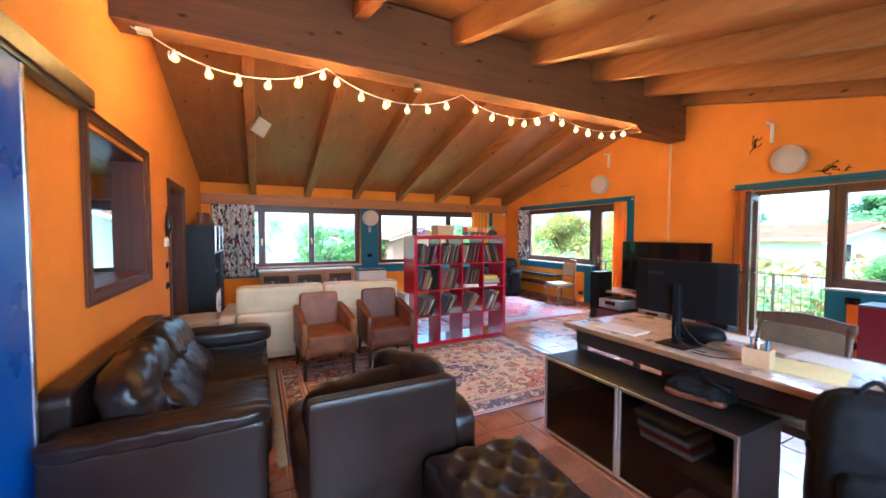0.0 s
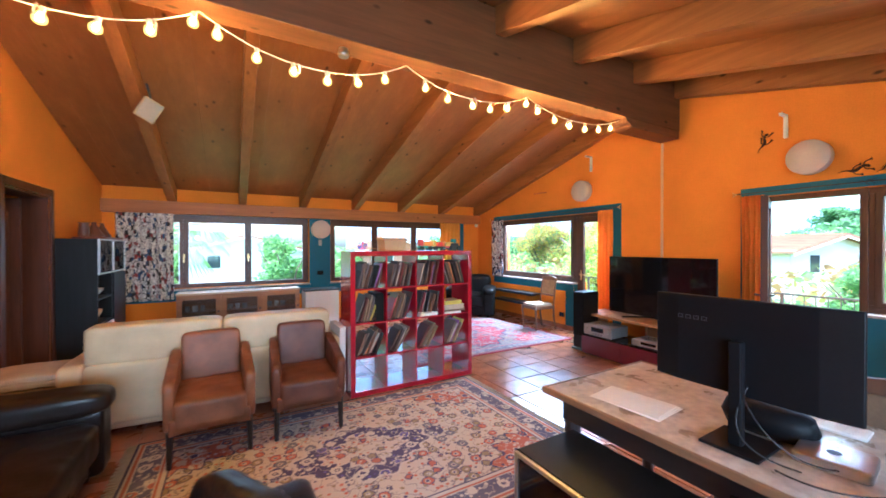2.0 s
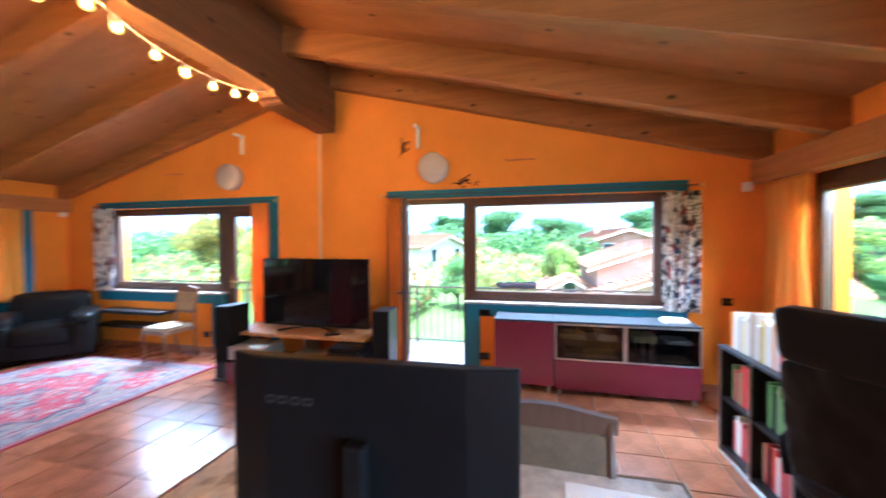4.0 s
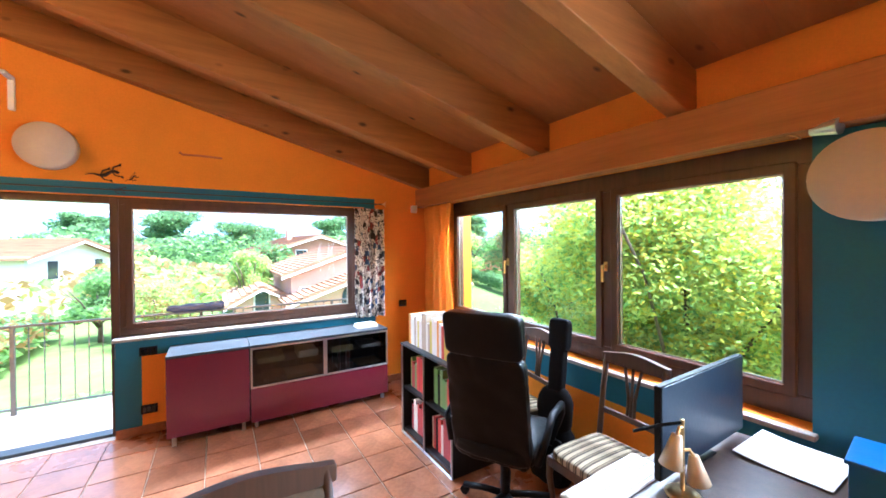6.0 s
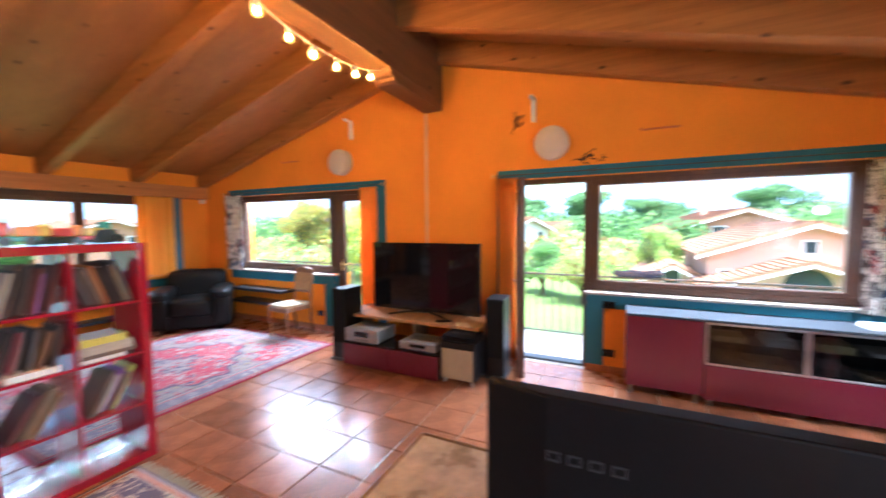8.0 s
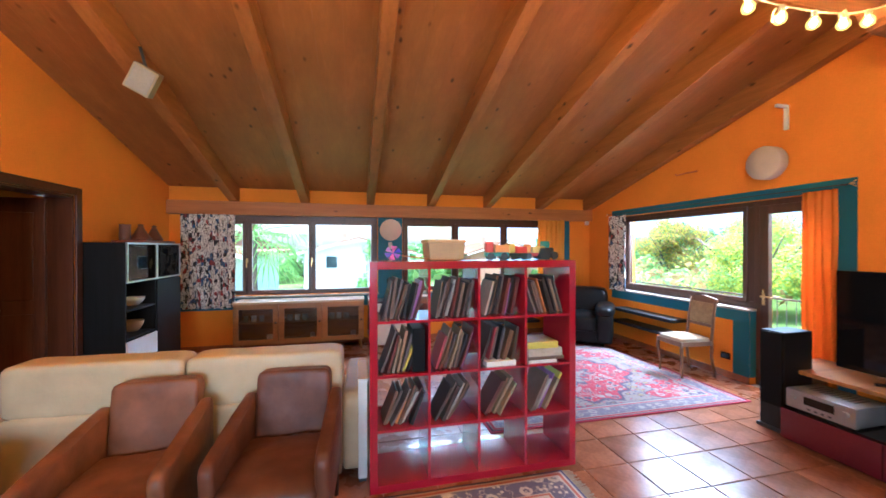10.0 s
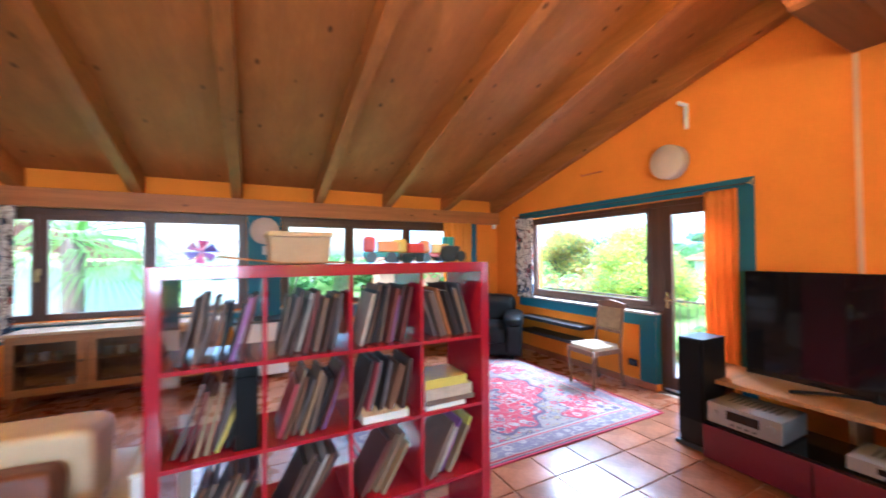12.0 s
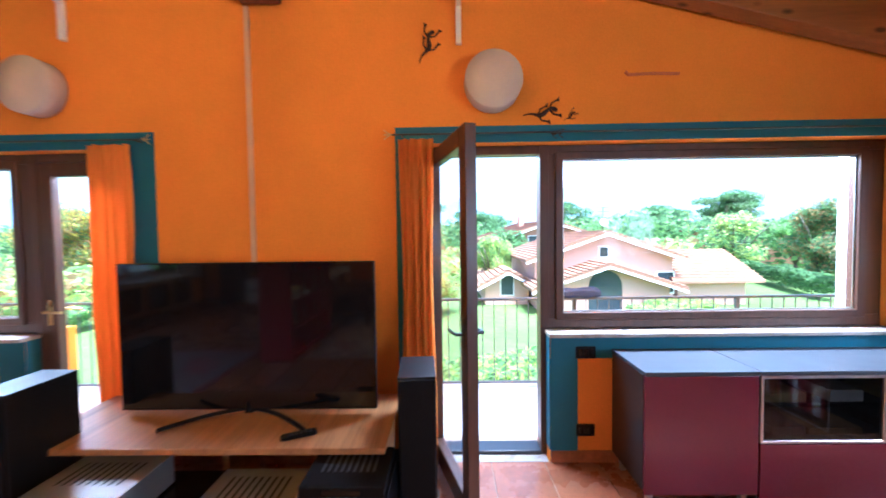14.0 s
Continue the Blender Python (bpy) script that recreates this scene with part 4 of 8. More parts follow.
part("cab", bm, TOYM[3], ttx)
for wx, r in ((0.02, 0.045), (0.115, 0.03)):
    for wy in (-0.008, 0.07):
        bm = B()
        cyl(bm, (wx, wy, r), (wx, wy + 0.018, r), r, n=14)
        part("wheel", bm, TOYM[4], ttx)
kite = thing("toy_pinwheel", "blue and pink foil pinwheel on a wooden stick", "toy", 1.86, 4.40, top, 0, "toys on the shelf")
bm = B()
tube(bm, [(0.06, 0, 0.035), (0.30, 0.02, 0.006), (0.62, 0.03, 0.006)], 0.005, 6)
part("stick", bm, OAK, kite)
FOILS = [plain("foil", c, 0.3, 0.2, var=0.3, big=18, bmp=0) for c in ((0.10, 0.12, 0.75), (0.70, 0.16, 0.55), (0.35, 0.20, 0.75))]
for i in range(6):
    bm = B()
    a = i * math.pi / 3
    p = [Vector((0, 0, 0.055)), Vector((0.06 * math.cos(a), 0.012, 0.055 + 0.05 * math.sin(a))), Vector((0.055 * math.cos(a + 0.8), -0.008, 0.055 + 0.05 * math.sin(a + 0.8)))]
    f = [bm.verts.new(v) for v in p] + [bm.verts.new(v + Vector((0, 0.003, 0))) for v in p]
    for q in ((0, 1, 2), (5, 4, 3), (0, 3, 4, 1), (1, 4, 5, 2), (2, 5, 3, 0)):
        bm.faces.new([f[i2] for i2 in q])
    part("blade", bm, FOILS[i % 3], kite)

# carpets
def carpet(name, x0, x1, y0, y1, mat, label, fringe, edge_mat):
    hx, hy = (x1 - x0) / 2, (y1 - y0) / 2
    c = thing(name, label, "carpet", (x0 + x1) / 2, (y0 + y1) / 2, 0)
    bm = B()
    nx, ny = 40, 26
    vs = [[bm.verts.new((-hx + 2 * hx * i / nx, -hy + 2 * hy * j / ny, 0.008 + 0.003 * noise.noise(Vector((i * 0.35, j * 0.35, x0))))) for j in range(ny + 1)] for i in range(nx + 1)]
    for i in range(nx):
        for j in range(ny):
            bm.faces.new((vs[i][j], vs[i + 1][j], vs[i + 1][j + 1], vs[i][j + 1]))
    r = bmesh.ops.extrude_face_region(bm, geom=bm.faces[:])
    for v in [g for g in r["geom"] if isinstance(g, bmesh.types.BMVert)]:
        v.co.z = 0.001
    part("woven_surface", bm, mat, c, "", True)
    if fringe:
        for sx in (-1, 1):
            bm = B()
            rr = random.Random(7)
            for k in range(int(2 * hy / 0.012)):
                yy = -hy + k * 0.012
                a = rr.uniform(-0.012, 0.012)
                ln = rr.uniform(0.05, 0.075)
                p = [(sx * hx, yy, 0.002), (sx * hx, yy + 0.008, 0.002), (sx * (hx + ln), yy + 0.007 + a, 0.002), (sx * (hx + ln), yy + 0.001 + a, 0.002)]
                lo = [bm.verts.new(q) for q in p]
                hi = [bm.verts.new((q[0], q[1], 0.007)) for q in p]
                bm.faces.new(hi)
                for i in range(4):
                    bm.faces.new((lo[i], lo[(i + 1) % 4], hi[(i + 1) % 4], hi[i]))
            part("fringe", bm, CREAMC, c, "cream knotted fringe")
    else:
        bm = B()
        for a, b, d, e in ((-hx - 0.02, hx + 0.02, -hy - 0.02, -hy), (-hx - 0.02, hx + 0.02, hy, hy + 0.02), (-hx - 0.02, -hx, -hy, hy), (hx, hx + 0.02, -hy, hy)):
            box(bm, a, b, d, e, 0.001, 0.012, 0.003)
        part("binding", bm, edge_mat, c, "red bound edge")


carpet("carpet", 0.02, 3.03, 2.33, 4.24, rug_mat("cream_carpet", 1.505, 0.955, (0.60, 0.50, 0.39), (0.46, 0.11, 0.06), (0.045, 0.035, 0.13), (0.62, 0.54, 0.45), (0.10, 0.09, 0.17), (0.46, 0.34), False),
       "cream oriental carpet with a navy medallion and fringes", True, None)
RUGRED = plain("carpet_binding", (0.36, 0.02, 0.05), 0.9, var=0.15)
carpet("carpet", 2.75, 5.54, 4.86, 7.20, rug_mat("red_grey_carpet", 1.395, 1.17, (0.27, 0.225, 0.215), (0.38, 0.028, 0.055), (0.08, 0.06, 0.11), (0.34, 0.295, 0.28), (0.17, 0.14, 0.19), (0.72, 0.72), True),
       "faded grey and red oriental carpet with a red medallion", False, RUGRED)


# cognac armchairs
def tub_chair(x, y, rz, mat, label):
    c = thing("armchair", label, "armchair", x, y, 0, rz, "leather armchairs")
    bm = B()
    pad(bm, -0.235, 0.235, -0.345, 0.24, 0.27, 0.465, 0.2, 0.008, 16, 0.025, None, 2, 5, 0.004)
    part("seat", bm, mat, c, "", True)
    bm = B()
    pad(bm, -0.215, 0.215, 0.20, 0.33, 0.34, 0.85, 0.15, 0.007, 16, 0, Matrix.Rotation(radians(-6), 4, "X"), 3, 5, 0.003)
    part("backrest", bm, mat, c, "", True)
    for s in (-1, 1):
        bm = B()
        pts = [(-0.30, 0.26), (-0.335, 0.56), (-0.32, 0.60), (-0.27, 0.615), (0.10, 0.635), (0.22, 0.67), (0.33, 0.70), (0.33, 0.26)]
        x0, x1 = (0.215, 0.285) if s > 0 else (-0.285, -0.215)
        extrude_poly(bm, pts, x0, x1, 0, 0.022)
        part("armrest", bm, mat, c, "", True)
    bm = B()
    pts = [(-0.25, 0.35), (0.25, 0.35), (0.25, 0.235), (0.12, 0.27), (-0.12, 0.27), (-0.25, 0.235)]
    extrude_poly(bm, pts, -0.335, 0.31, 1, 0.012)
    part("apron", bm, mat, c, "", True)
    for sx in (-1, 1):
        for yy, t in ((-0.29, 0), (0.27, 0.05)):
            bm = B()
            extr = [(sx * 0.25, yy + t, 0.0), (sx * 0.245, yy, 0.26)]
            cyl(bm, extr[0], extr[1], 0.016, 0.024, 8)
            part("leg", bm, DARKW, c, "dark wooden leg")
    return c


tub_chair(0.515, 4.02, 2, TANL, "worn cognac leather armchair with dark wooden legs")
tub_chair(1.225, 4.04, -3, TANL2, "darker cognac leather armchair with dark wooden legs")

# cream sofa, seen from behind
cs = thing("sofa", "cream leather two-seat sofa seen from its back", "sofa", 0.58, 4.46, 0, -2)
for a, b in ((-0.95, 0.0), (0.0, 0.95)):
    bm = B()
    pad(bm, a, b, 0.0, 0.20, 0.10, 0.60, 0.12, 0.003, 12)
    part("back_shell", bm, CREAML, cs, "", True)
    bm = B()
    pad(bm, a + 0.004, b - 0.004, 0.01, 0.24, 0.585, 0.90, 0.16, 0.005, 12, 0, None, a)
    part("headrest", bm, CREAML, cs, "", True)
    bm = B()
    pad(bm, a + 0.01, b - 0.01, 0.21, 0.92, 0.28, 0.46, 0.2, 0.006, 12, 0.02, None, b)
    part("seat_cushion", bm, CREAML, cs, "", True)
bm = B()
box(bm, -0.94, 0.94, 0.03, 0.90, 0.05, 0.28, 0.02)
part("base", bm, CREAML, cs)
for s in (-1, 1):
    bm = B()
    pad(bm, s * 1.03 - 0.09, s * 1.03 + 0.09, 0.02, 0.94, 0.06, 0.60, 0.2, 0.004, 12)
    part("armrest", bm, CREAML, cs, "", True)
legs4(cs, DARKW, -0.85, 0.85, 0.10, 0.82, 0.06, 0.025, 0.02)
st = thing("pouf", "low cream pouf beside the sofa", "pouf", -1.06, 4.52, 0)
bm = B()
pad(bm, 0.0, 0.62, 0.0, 0.62, 0.0, 0.46, 0.18, 0.006, 12)
part("body", bm, CREAML, st, "", True)
bm = B()
pad(bm, 0, 0.58, 0, 0.55, 0, 0.06, 0.35, 0.012, 14, 0.03, None, 1, 9)
pad(bm, 0.02, 0.55, 0.02, 0.5, 0.05, 0.10, 0.3, 0.01, 12, 0.02, None, 4, 9)
bl = part("folded_blanket", bm, CREAMC, None, "", True)
bl.matrix_basis = pose(-1.04, 4.55, 0.455)
tagged(bl, "folded cream blanket lying on the pouf", "blanket")

# long brown leather sofa along the wall
sf = thing("sofa", "long dark brown leather sofa with loose back cushions", "sofa", XW + 0.03, 1.76, 0)
bm = B()
box(bm, 0.04, 0.93, 0.10, 2.16, 0.06, 0.26, 0.03)
part("base", bm, BROWNL, sf)
bm = B()
pad(bm, 0.01, 0.15, 0.30, 2.22, 0.06, 0.775, 0.07, 0.002, 18)
back = part("backrest", bm, BROWNL, sf, "", True)
bm = B()
tube(bm, [(0.145, 0.33 + 0.09 * i, 0.765) for i in range(21)], 0.006, 6)
part("piping", bm, BROWNL, back, "", True)
for i, (a, b) in enumerate(((0.27, 1.10), (1.10, 2.00))):
    bm = B()
    pad(bm, 0.14, 1.00, a, b, 0.22, 0.435, 0.20, 0.008, 20, 0.03, None, i * 5, 6, 0.006)
    part("seat_cushion", bm, BROWNL, sf, "", True)
bm = B()
pad(bm, 0.10, 0.97, 0.07, 0.26, 0.06, 0.57, 0.10, 0.003, 14)
arm = part("armrest", bm, BROWNL, sf, "", True)
bm = B()
pad(bm, 0.08, 0.985, 0.05, 0.29, 0.54, 0.625, 0.42, 0.006, 20, 0.0, None, 3, 8, 0.006)
part("arm_pad", bm, BROWNL, arm, "", True)
bm = B()
pad(bm, 0.10, 1.00, 1.98, 2.18, 0.06, 0.50, 0.12, 0.003, 14)
arm = part("armrest", bm, BROWNL, sf, "", True)
bm = B()
pad(bm, 0.12, 1.04, 1.90, 2.20, 0.46, 0.63, 0.5, 0.006, 18, 0.0, None, 5, 6)
part("arm_pad", bm, BROWNL, arm, "", True)
for i, (yc, w, zc, tilt, roll) in enumerate(((0.74, 0.82, 0.60, -22, 4), (1.46, 0.76, 0.625, -25, -6))):
    m = Matrix.Translation((0.33, yc, zc)) @ Matrix.Rotation(radians(tilt), 4, "Y") @ Matrix.Rotation(radians(roll), 4, "X")
    bm = B()
    pad(bm, -0.115, 0.115, -w / 2, w / 2, -0.26, 0.24, 0.48, 0.018, 30, 0, m, i * 9 + 2, 4, 0.006)
    part("back_cushion", bm, BROWNL, sf, "", True)
for i, (yc, w) in enumerate(((0.86, 0.62), (1.42, 0.60))):
    m = Matrix.Translation((0.47, yc, 0.52)) @ Matrix.Rotation(radians(-42), 4, "Y")
    bm = B()
    pad(bm, -0.075, 0.075, -w / 2, w / 2, -0.17, 0.17, 0.55, 0.014, 20, 0, m, 2 + i, 6, 0.005)
    part("lumbar_cushion", bm, BROWNL, sf, "", True)
legs4(sf, DARKW, 0.10, 0.88, 0.16, 2.08, 0.08, 0.03, 0.025)

# matching lounge chair with its back to the desk side
ch = thing("lounge_chair", "wide dark brown leather lounge chair seen from behind", "armchair", 0.03, 1.43, 0, 0)
bm = B()
box(bm, 0.04, 0.88, 0.04, 0.86, 0.06, 0.26, 0.03)
part("base", bm, BROWNL, ch)
bm = B()
pad(bm, 0.02, 0.745, 0.0, 0.075, 0.05, 0.775, 0.045, 0.002, 18)
part("backrest", bm, BROWNL, ch, "", True)
bm = B()
pad(bm, -0.02, 0.80, 0.12, 0.92, 0.22, 0.44, 0.22, 0.01, 16, 0.03, None, 8, 6)
part("seat_cushion", bm, BROWNL, ch, "", True)
bm = B()
pad(bm, 0.75, 0.93, 0.06, 0.90, 0.06, 0.56, 0.35, 0.008, 16)
part("armrest", bm, BROWNL, ch, "", True)
bm = B()
m = Matrix.Translation((0.42, 0.40, 0.50)) @ Matrix.Rotation(radians(-44), 4, "X") @ Matrix.Rotation(radians(-6), 4, "Y")
pad(bm, -0.38, 0.30, -0.09, 0.09, -0.18, 0.22, 0.5, 0.020, 26, 0, m, 12, 4, 0.006)
part("back_cushion", bm, BROWNL, ch, "", True)
bm = B()
m = Matrix.Translation((0.64, 0.46, 0.59)) @ Matrix.Rotation(radians(-62), 4, "Z") @ Matrix.Rotation(radians(-16), 4, "X")
pad(bm, -0.27, 0.27, -0.07, 0.07, -0.19, 0.19, 0.5, 0.014, 22, 0, m, 4, 5, 0.006)
part("loose_cushion", bm, BROWNL, ch, "", True)
legs4(ch, DARKW, 0.10, 0.82, 0.10, 0.80, 0.08, 0.03, 0.025)

# buttoned footstool
fs = thing("footstool", "dark brown buttoned leather footstool", "footstool", 0.53, 0.73, 0, -4)
bm = B()
n = 48
def tuft(u, v):
    px, py = u * 3.0, v * 3.6
    d = 1e9
    for i in range(-1, 6):
        for j in range(-1, 7):
            for ox in (0, 0.5):
                d = min(d, math.hypot(px - i - ox, py - j - ox))
    return 0.062 * min(1, d / 0.5) ** 0.55
vs = []
for i in range(n + 1):
    row = []
    for j in range(n + 1):
        u, v = i / n, j / n
        e = min(u, 1 - u, v, 1 - v)
        drop = 0.07 * (1 - min(1, e / 0.10)) ** 2
        row.append(bm.verts.new((0.56 * u, 0.68 * v, 0.40 + tuft(u, v) - drop)))
    vs.append(row)
for i in range(n):
    for j in range(n):
        bm.faces.new((vs[i][j], vs[i + 1][j], vs[i + 1][j + 1], vs[i][j + 1]))
part("buttoned_top", bm, BROWNL, fs, "", True)
bm = B()
pad(bm, -0.012, 0.572, -0.012, 0.692, 0.07, 0.415, 0.14, 0.004, 12)
part("body", bm, BROWNL, fs, "", True)
bm = B()
for i in range(5):
    for j in range(6):
        for o in (0, 0.5):
            x, y = (i + o) / 3.0 * 0.56, (j + o) / 3.6 * 0.68
            if 0.05 < x < 0.51 and 0.05 < y < 0.63:
                bmesh.ops.create_uvsphere(bm, u_segments=8, v_segments=6, radius=0.010, matrix=Matrix.Translation((x, y, 0.406)))
part("buttons", bm, BROWNL, fs, "", True)
legs4(fs, DARKW, 0.06, 0.50, 0.06, 0.62, 0.09, 0.025, 0.02)

# low glazed sideboard before the desk
sb = thing("sideboard", "low black sideboard with smoked glass doors in aluminium frames", "sideboard", 1.80, 0.64, 0)
bm = B()
box(bm, 0.02, 0.40, 0, 1.27, 0.565, 0.592, 0.003)
part("top", bm, BLACKW, sb)
bm = B()
for a, b in ((0, 0.02), (0.625, 0.645), (1.25, 1.27)):
    box(bm, 0.022, 0.398, a, b, 0.02, 0.565)
box(bm, 0.022, 0.398, 0.02, 1.25, 0.02, 0.04)
box(bm, 0.38, 0.398, 0.02, 1.25, 0.04, 0.565)
box(bm, 0.05, 0.378, 0.02, 1.25, 0.30, 0.315)
part("carcass", bm, BLACKW, sb)
for a, b in ((0.003, 0.632), (0.638, 1.267)):
    bm = B()
    f = 0.018
    ring(bm, "x", 0.0, 0.02, a, b, 0.02, 0.588, f)
    d = part("door", bm, STEEL, sb, "aluminium framed glass door")
    bm = B()
    box(bm, 0.008, 0.013, a + f, b - f, 0.02 + f, 0.588 - f)
    part("pane", bm, DGLASS, d, "smoked glass")
for i in range(5):
    bm = B()
    box(bm, 0, 0.22, 0, 0.30, 0, 0.028, 0.004)
    solo("folder", bm, (PAPER, TOYM[0], PAPER, BOOKM[0], CARD)[i], "paper folder stacked inside the sideboard", "folder", 1.88, 0.88 + 0.01 * i, 0.316 + 0.03 * i, 0, "folders")
bm = B()
box(bm, 0, 0.20, 0, 0.26, 0, 0.02, 0.003)
solo("folder", bm, CARD, "cardboard folder inside the sideboard", "folder", 1.88, 0.72, 0.041, 4, "folders")

# desk
dk = thing("desk", "long wooden desk with a marbled worn top on a dark base", "desk", 2.14, 0.42, 0)
bm = B()
pts = [(0, 0), (0.86, 0), (0.86, 1.62), (0, 1.62)]
extrude_poly(bm, pts, 0.752, 0.782, 2, 0.008)
part("tabletop", bm, DESKTOP, dk)
EDGEW = wood("worn_desk_edge", (0.20, 0.105, 0.05), axis=1, rough=0.45, ring=18, knots=False)
for a, b, c, d in ((-0.016, 0.876, -0.016, -0.001), (-0.016, 0.876, 1.621, 1.636), (-0.016, -0.001, -0.001, 1.621), (0.861, 0.876, -0.001, 1.621)):
    bm = B()
    box(bm, a, b, c, d, 0.748, 0.784, 0.006)
    part("edge_band", bm, EDGEW, dk, "worn brown wooden edge")
bm = B()
box(bm, 0.03, 0.83, 0.03, 1.59, 0.735, 0.752, 0.005)
part("moulding", bm, DARKW, dk)
bm = B()
for a, b, c, d in ((0.06, 0.80, 0.06, 0.085), (0.06, 0.80, 1.535, 1.56), (0.06, 0.085, 0.085, 1.535), (0.775, 0.80, 0.085, 1.535)):
    bm = B()
    box(bm, a, b, c, d, 0.62, 0.735, 0.003)
    part("apron", bm, DARKW, dk)
for x in (0.09, 0.77):
    for y in (0.10, 0.81, 1.52):
        bm = B()
        lathe(bm, [(0.028, 0), (0.034, 0.03), (0.024, 0.06), (0.030, 0.12), (0.036, 0.30), (0.028, 0.46), (0.042, 0.50), (0.030, 0.53), (0.042, 0.56), (0.042, 0.62)], 14, (x, y, 0))
        part("leg", bm, DARKW, dk, "turned dark leg")

# monitor on the desk, seen from behind
mo = thing("monitor", "large black desktop monitor seen from behind", "monitor", 2.365, 1.24, 0.783, 1)
bm = B()
w2 = 0.32
pts = [(-0.012, -w2), (0.006, -w2), (0.006, w2), (-0.012, w2), (-0.030, w2 - 0.10), (-0.030, -w2 + 0.10)]
extrude_poly(bm, pts, 0.19, 0.555, 2, 0.004)
part("housing", bm, BLACKP, mo)
bm = B()
box(bm, 0.006, 0.009, -w2 + 0.008, w2 - 0.008, 0.20, 0.547)
part("screen", bm, BLACKG, mo)
bm = B()
box(bm, -0.07, -0.032, -0.022, 0.022, 0.01, 0.40, 0.006)
part("stand_column", bm, BLACKP, mo)
bm = B()
box(bm, -0.13, 0.09, -0.095, 0.095, 0.0, 0.012, 0.004)
part("stand_foot", bm, BLACKP, mo)
bm = B()
for i in range(4):
    y = w2 - 0.10 - i * 0.03
    for q in (((0, 0.02, 0, 0.003)), ((0, 0.02, 0.013, 0.016)), ((0, 0.003, 0.003, 0.013)), ((0.017, 0.02, 0.003, 0.013))):
        box(bm, -0.0312, -0.0298, y - q[1], y - q[0], 0.455 + q[2], 0.455 + q[3])
part("maker_mark", bm, DARKG, mo, "pale maker's mark as plain shapes")
bm = B()
lathe(bm, [(0.05, 0), (0.075, 0.005), (0.085, 0.05), (0.075, 0.10), (0.05, 0.115)], 24)
for v in bm.verts:
    v.co.y *= 1.9
solo("desk_speaker", bm, BLACKP, "rounded black speaker behind the monitor", "speaker", 2.56, 1.23, 0.783, 0, "", True)
bm = B()
box(bm, 0, 0.12, 0, 0.42, 0, 0.012, 0.004)
kb = thing("keyboard", "slim white keyboard on the desk", "keyboard", 2.78, 1.00, 0.783, 3)
part("case", bm, WHITEP, kb)
bm = B()
for r in range(5):
    for c in range(14):
        box(bm, 0.008 + r * 0.0215, 0.026 + r * 0.0215, 0.008 + c * 0.029, 0.034 + c * 0.029, 0.0125, 0.0155)
part("keys", bm, PAPER, kb)
mc = thing("mini_computer", "flat silver mini computer with rounded corners on the desk", "computer", 2.40, 0.91, 0.783, 6)
bm = B()
pad(bm, 0, 0.195, 0, 0.195, 0, 0.036, 0.16, 0, 12)
part("body", bm, STEEL, mc, "", True)
bm = B()
cyl(bm, (0.10, 0.10, 0.0362), (0.10, 0.10, 0.0368), 0.02, n=18)
part("emblem", bm, DARKG, mc, "dark round emblem")
ph = thing("pen_holder", "cardboard pen box full of pens on the desk", "pen holder", 2.30, 0.74, 0.783, 8)
bm = B()
for a, b, c, d in ((0, 0.10, 0, 0.004), (0, 0.10, 0.116, 0.12), (0, 0.004, 0.004, 0.116), (0.096, 0.10, 0.004, 0.116)):
    box(bm, a, b, c, d, 0, 0.10)
box(bm, 0.004, 0.096, 0.004, 0.116, 0, 0.004)
part("box", bm, CARD, ph)
for i in range(9):
    bm = B()
    a, b = rng.uniform(0.02, 0.08), rng.uniform(0.02, 0.10)
    cyl(bm, (a, b, 0.005), (a + rng.uniform(-0.02, 0.02), b + rng.uniform(-0.025, 0.025), rng.uniform(0.13, 0.16)), 0.0045, n=8)
    part("pen", bm, (BLACKP, ACC[5], BLACKP, STEEL, TOYM[0])[i % 5], ph)
def sheet(x, y, z, w, d, rz, mat, label, n=1):
    for i in range(n):
        bm = B()
        box(bm, 0, w, 0, d, 0, 0.0014)
        solo("paper_sheet", bm, mat, label, "paper", x + 0.004 * i, y + 0.006 * i, z + 0.0016 * i, rz + 2 * i, "papers on the desk")
sheet(2.26, 1.50, 0.783, 0.22, 0.32, 4, PAPER, "stack of white papers on the desk", 3)
sheet(2.36, 0.47, 0.783, 0.30, 0.28, 10, PAPERY, "yellow sheets of paper on the desk", 3)
sheet(2.66, 0.50, 0.783, 0.24, 0.30, -5, PAPER, "white sheets of paper on the desk", 2)
bm = B()
for k, (a, b, c) in enumerate((((2.36, 1.20, 1.05), (2.20, 1.30, 0.80), (2.30, 1.05, 0.79)), ((2.34, 1.24, 1.0), (2.24, 1.12, 0.80), (2.40, 0.98, 0.80)), ((2.24, 1.10, 0.79), (2.20, 0.95, 0.79), (2.35, 0.86, 0.80)))):
    pts = []
    for i in range(13):
        t = i / 12
        p = Vector(a) * (1 - t) ** 2 + 2 * t * (1 - t) * Vector(b) + t * t * Vector(c)
        pts.append(p)
    bm = B()
    tube(bm, pts, 0.003, 6)
    solo("cable", bm, BLACKC, "black cable trailing over the desk", "cable", group="desk cables")


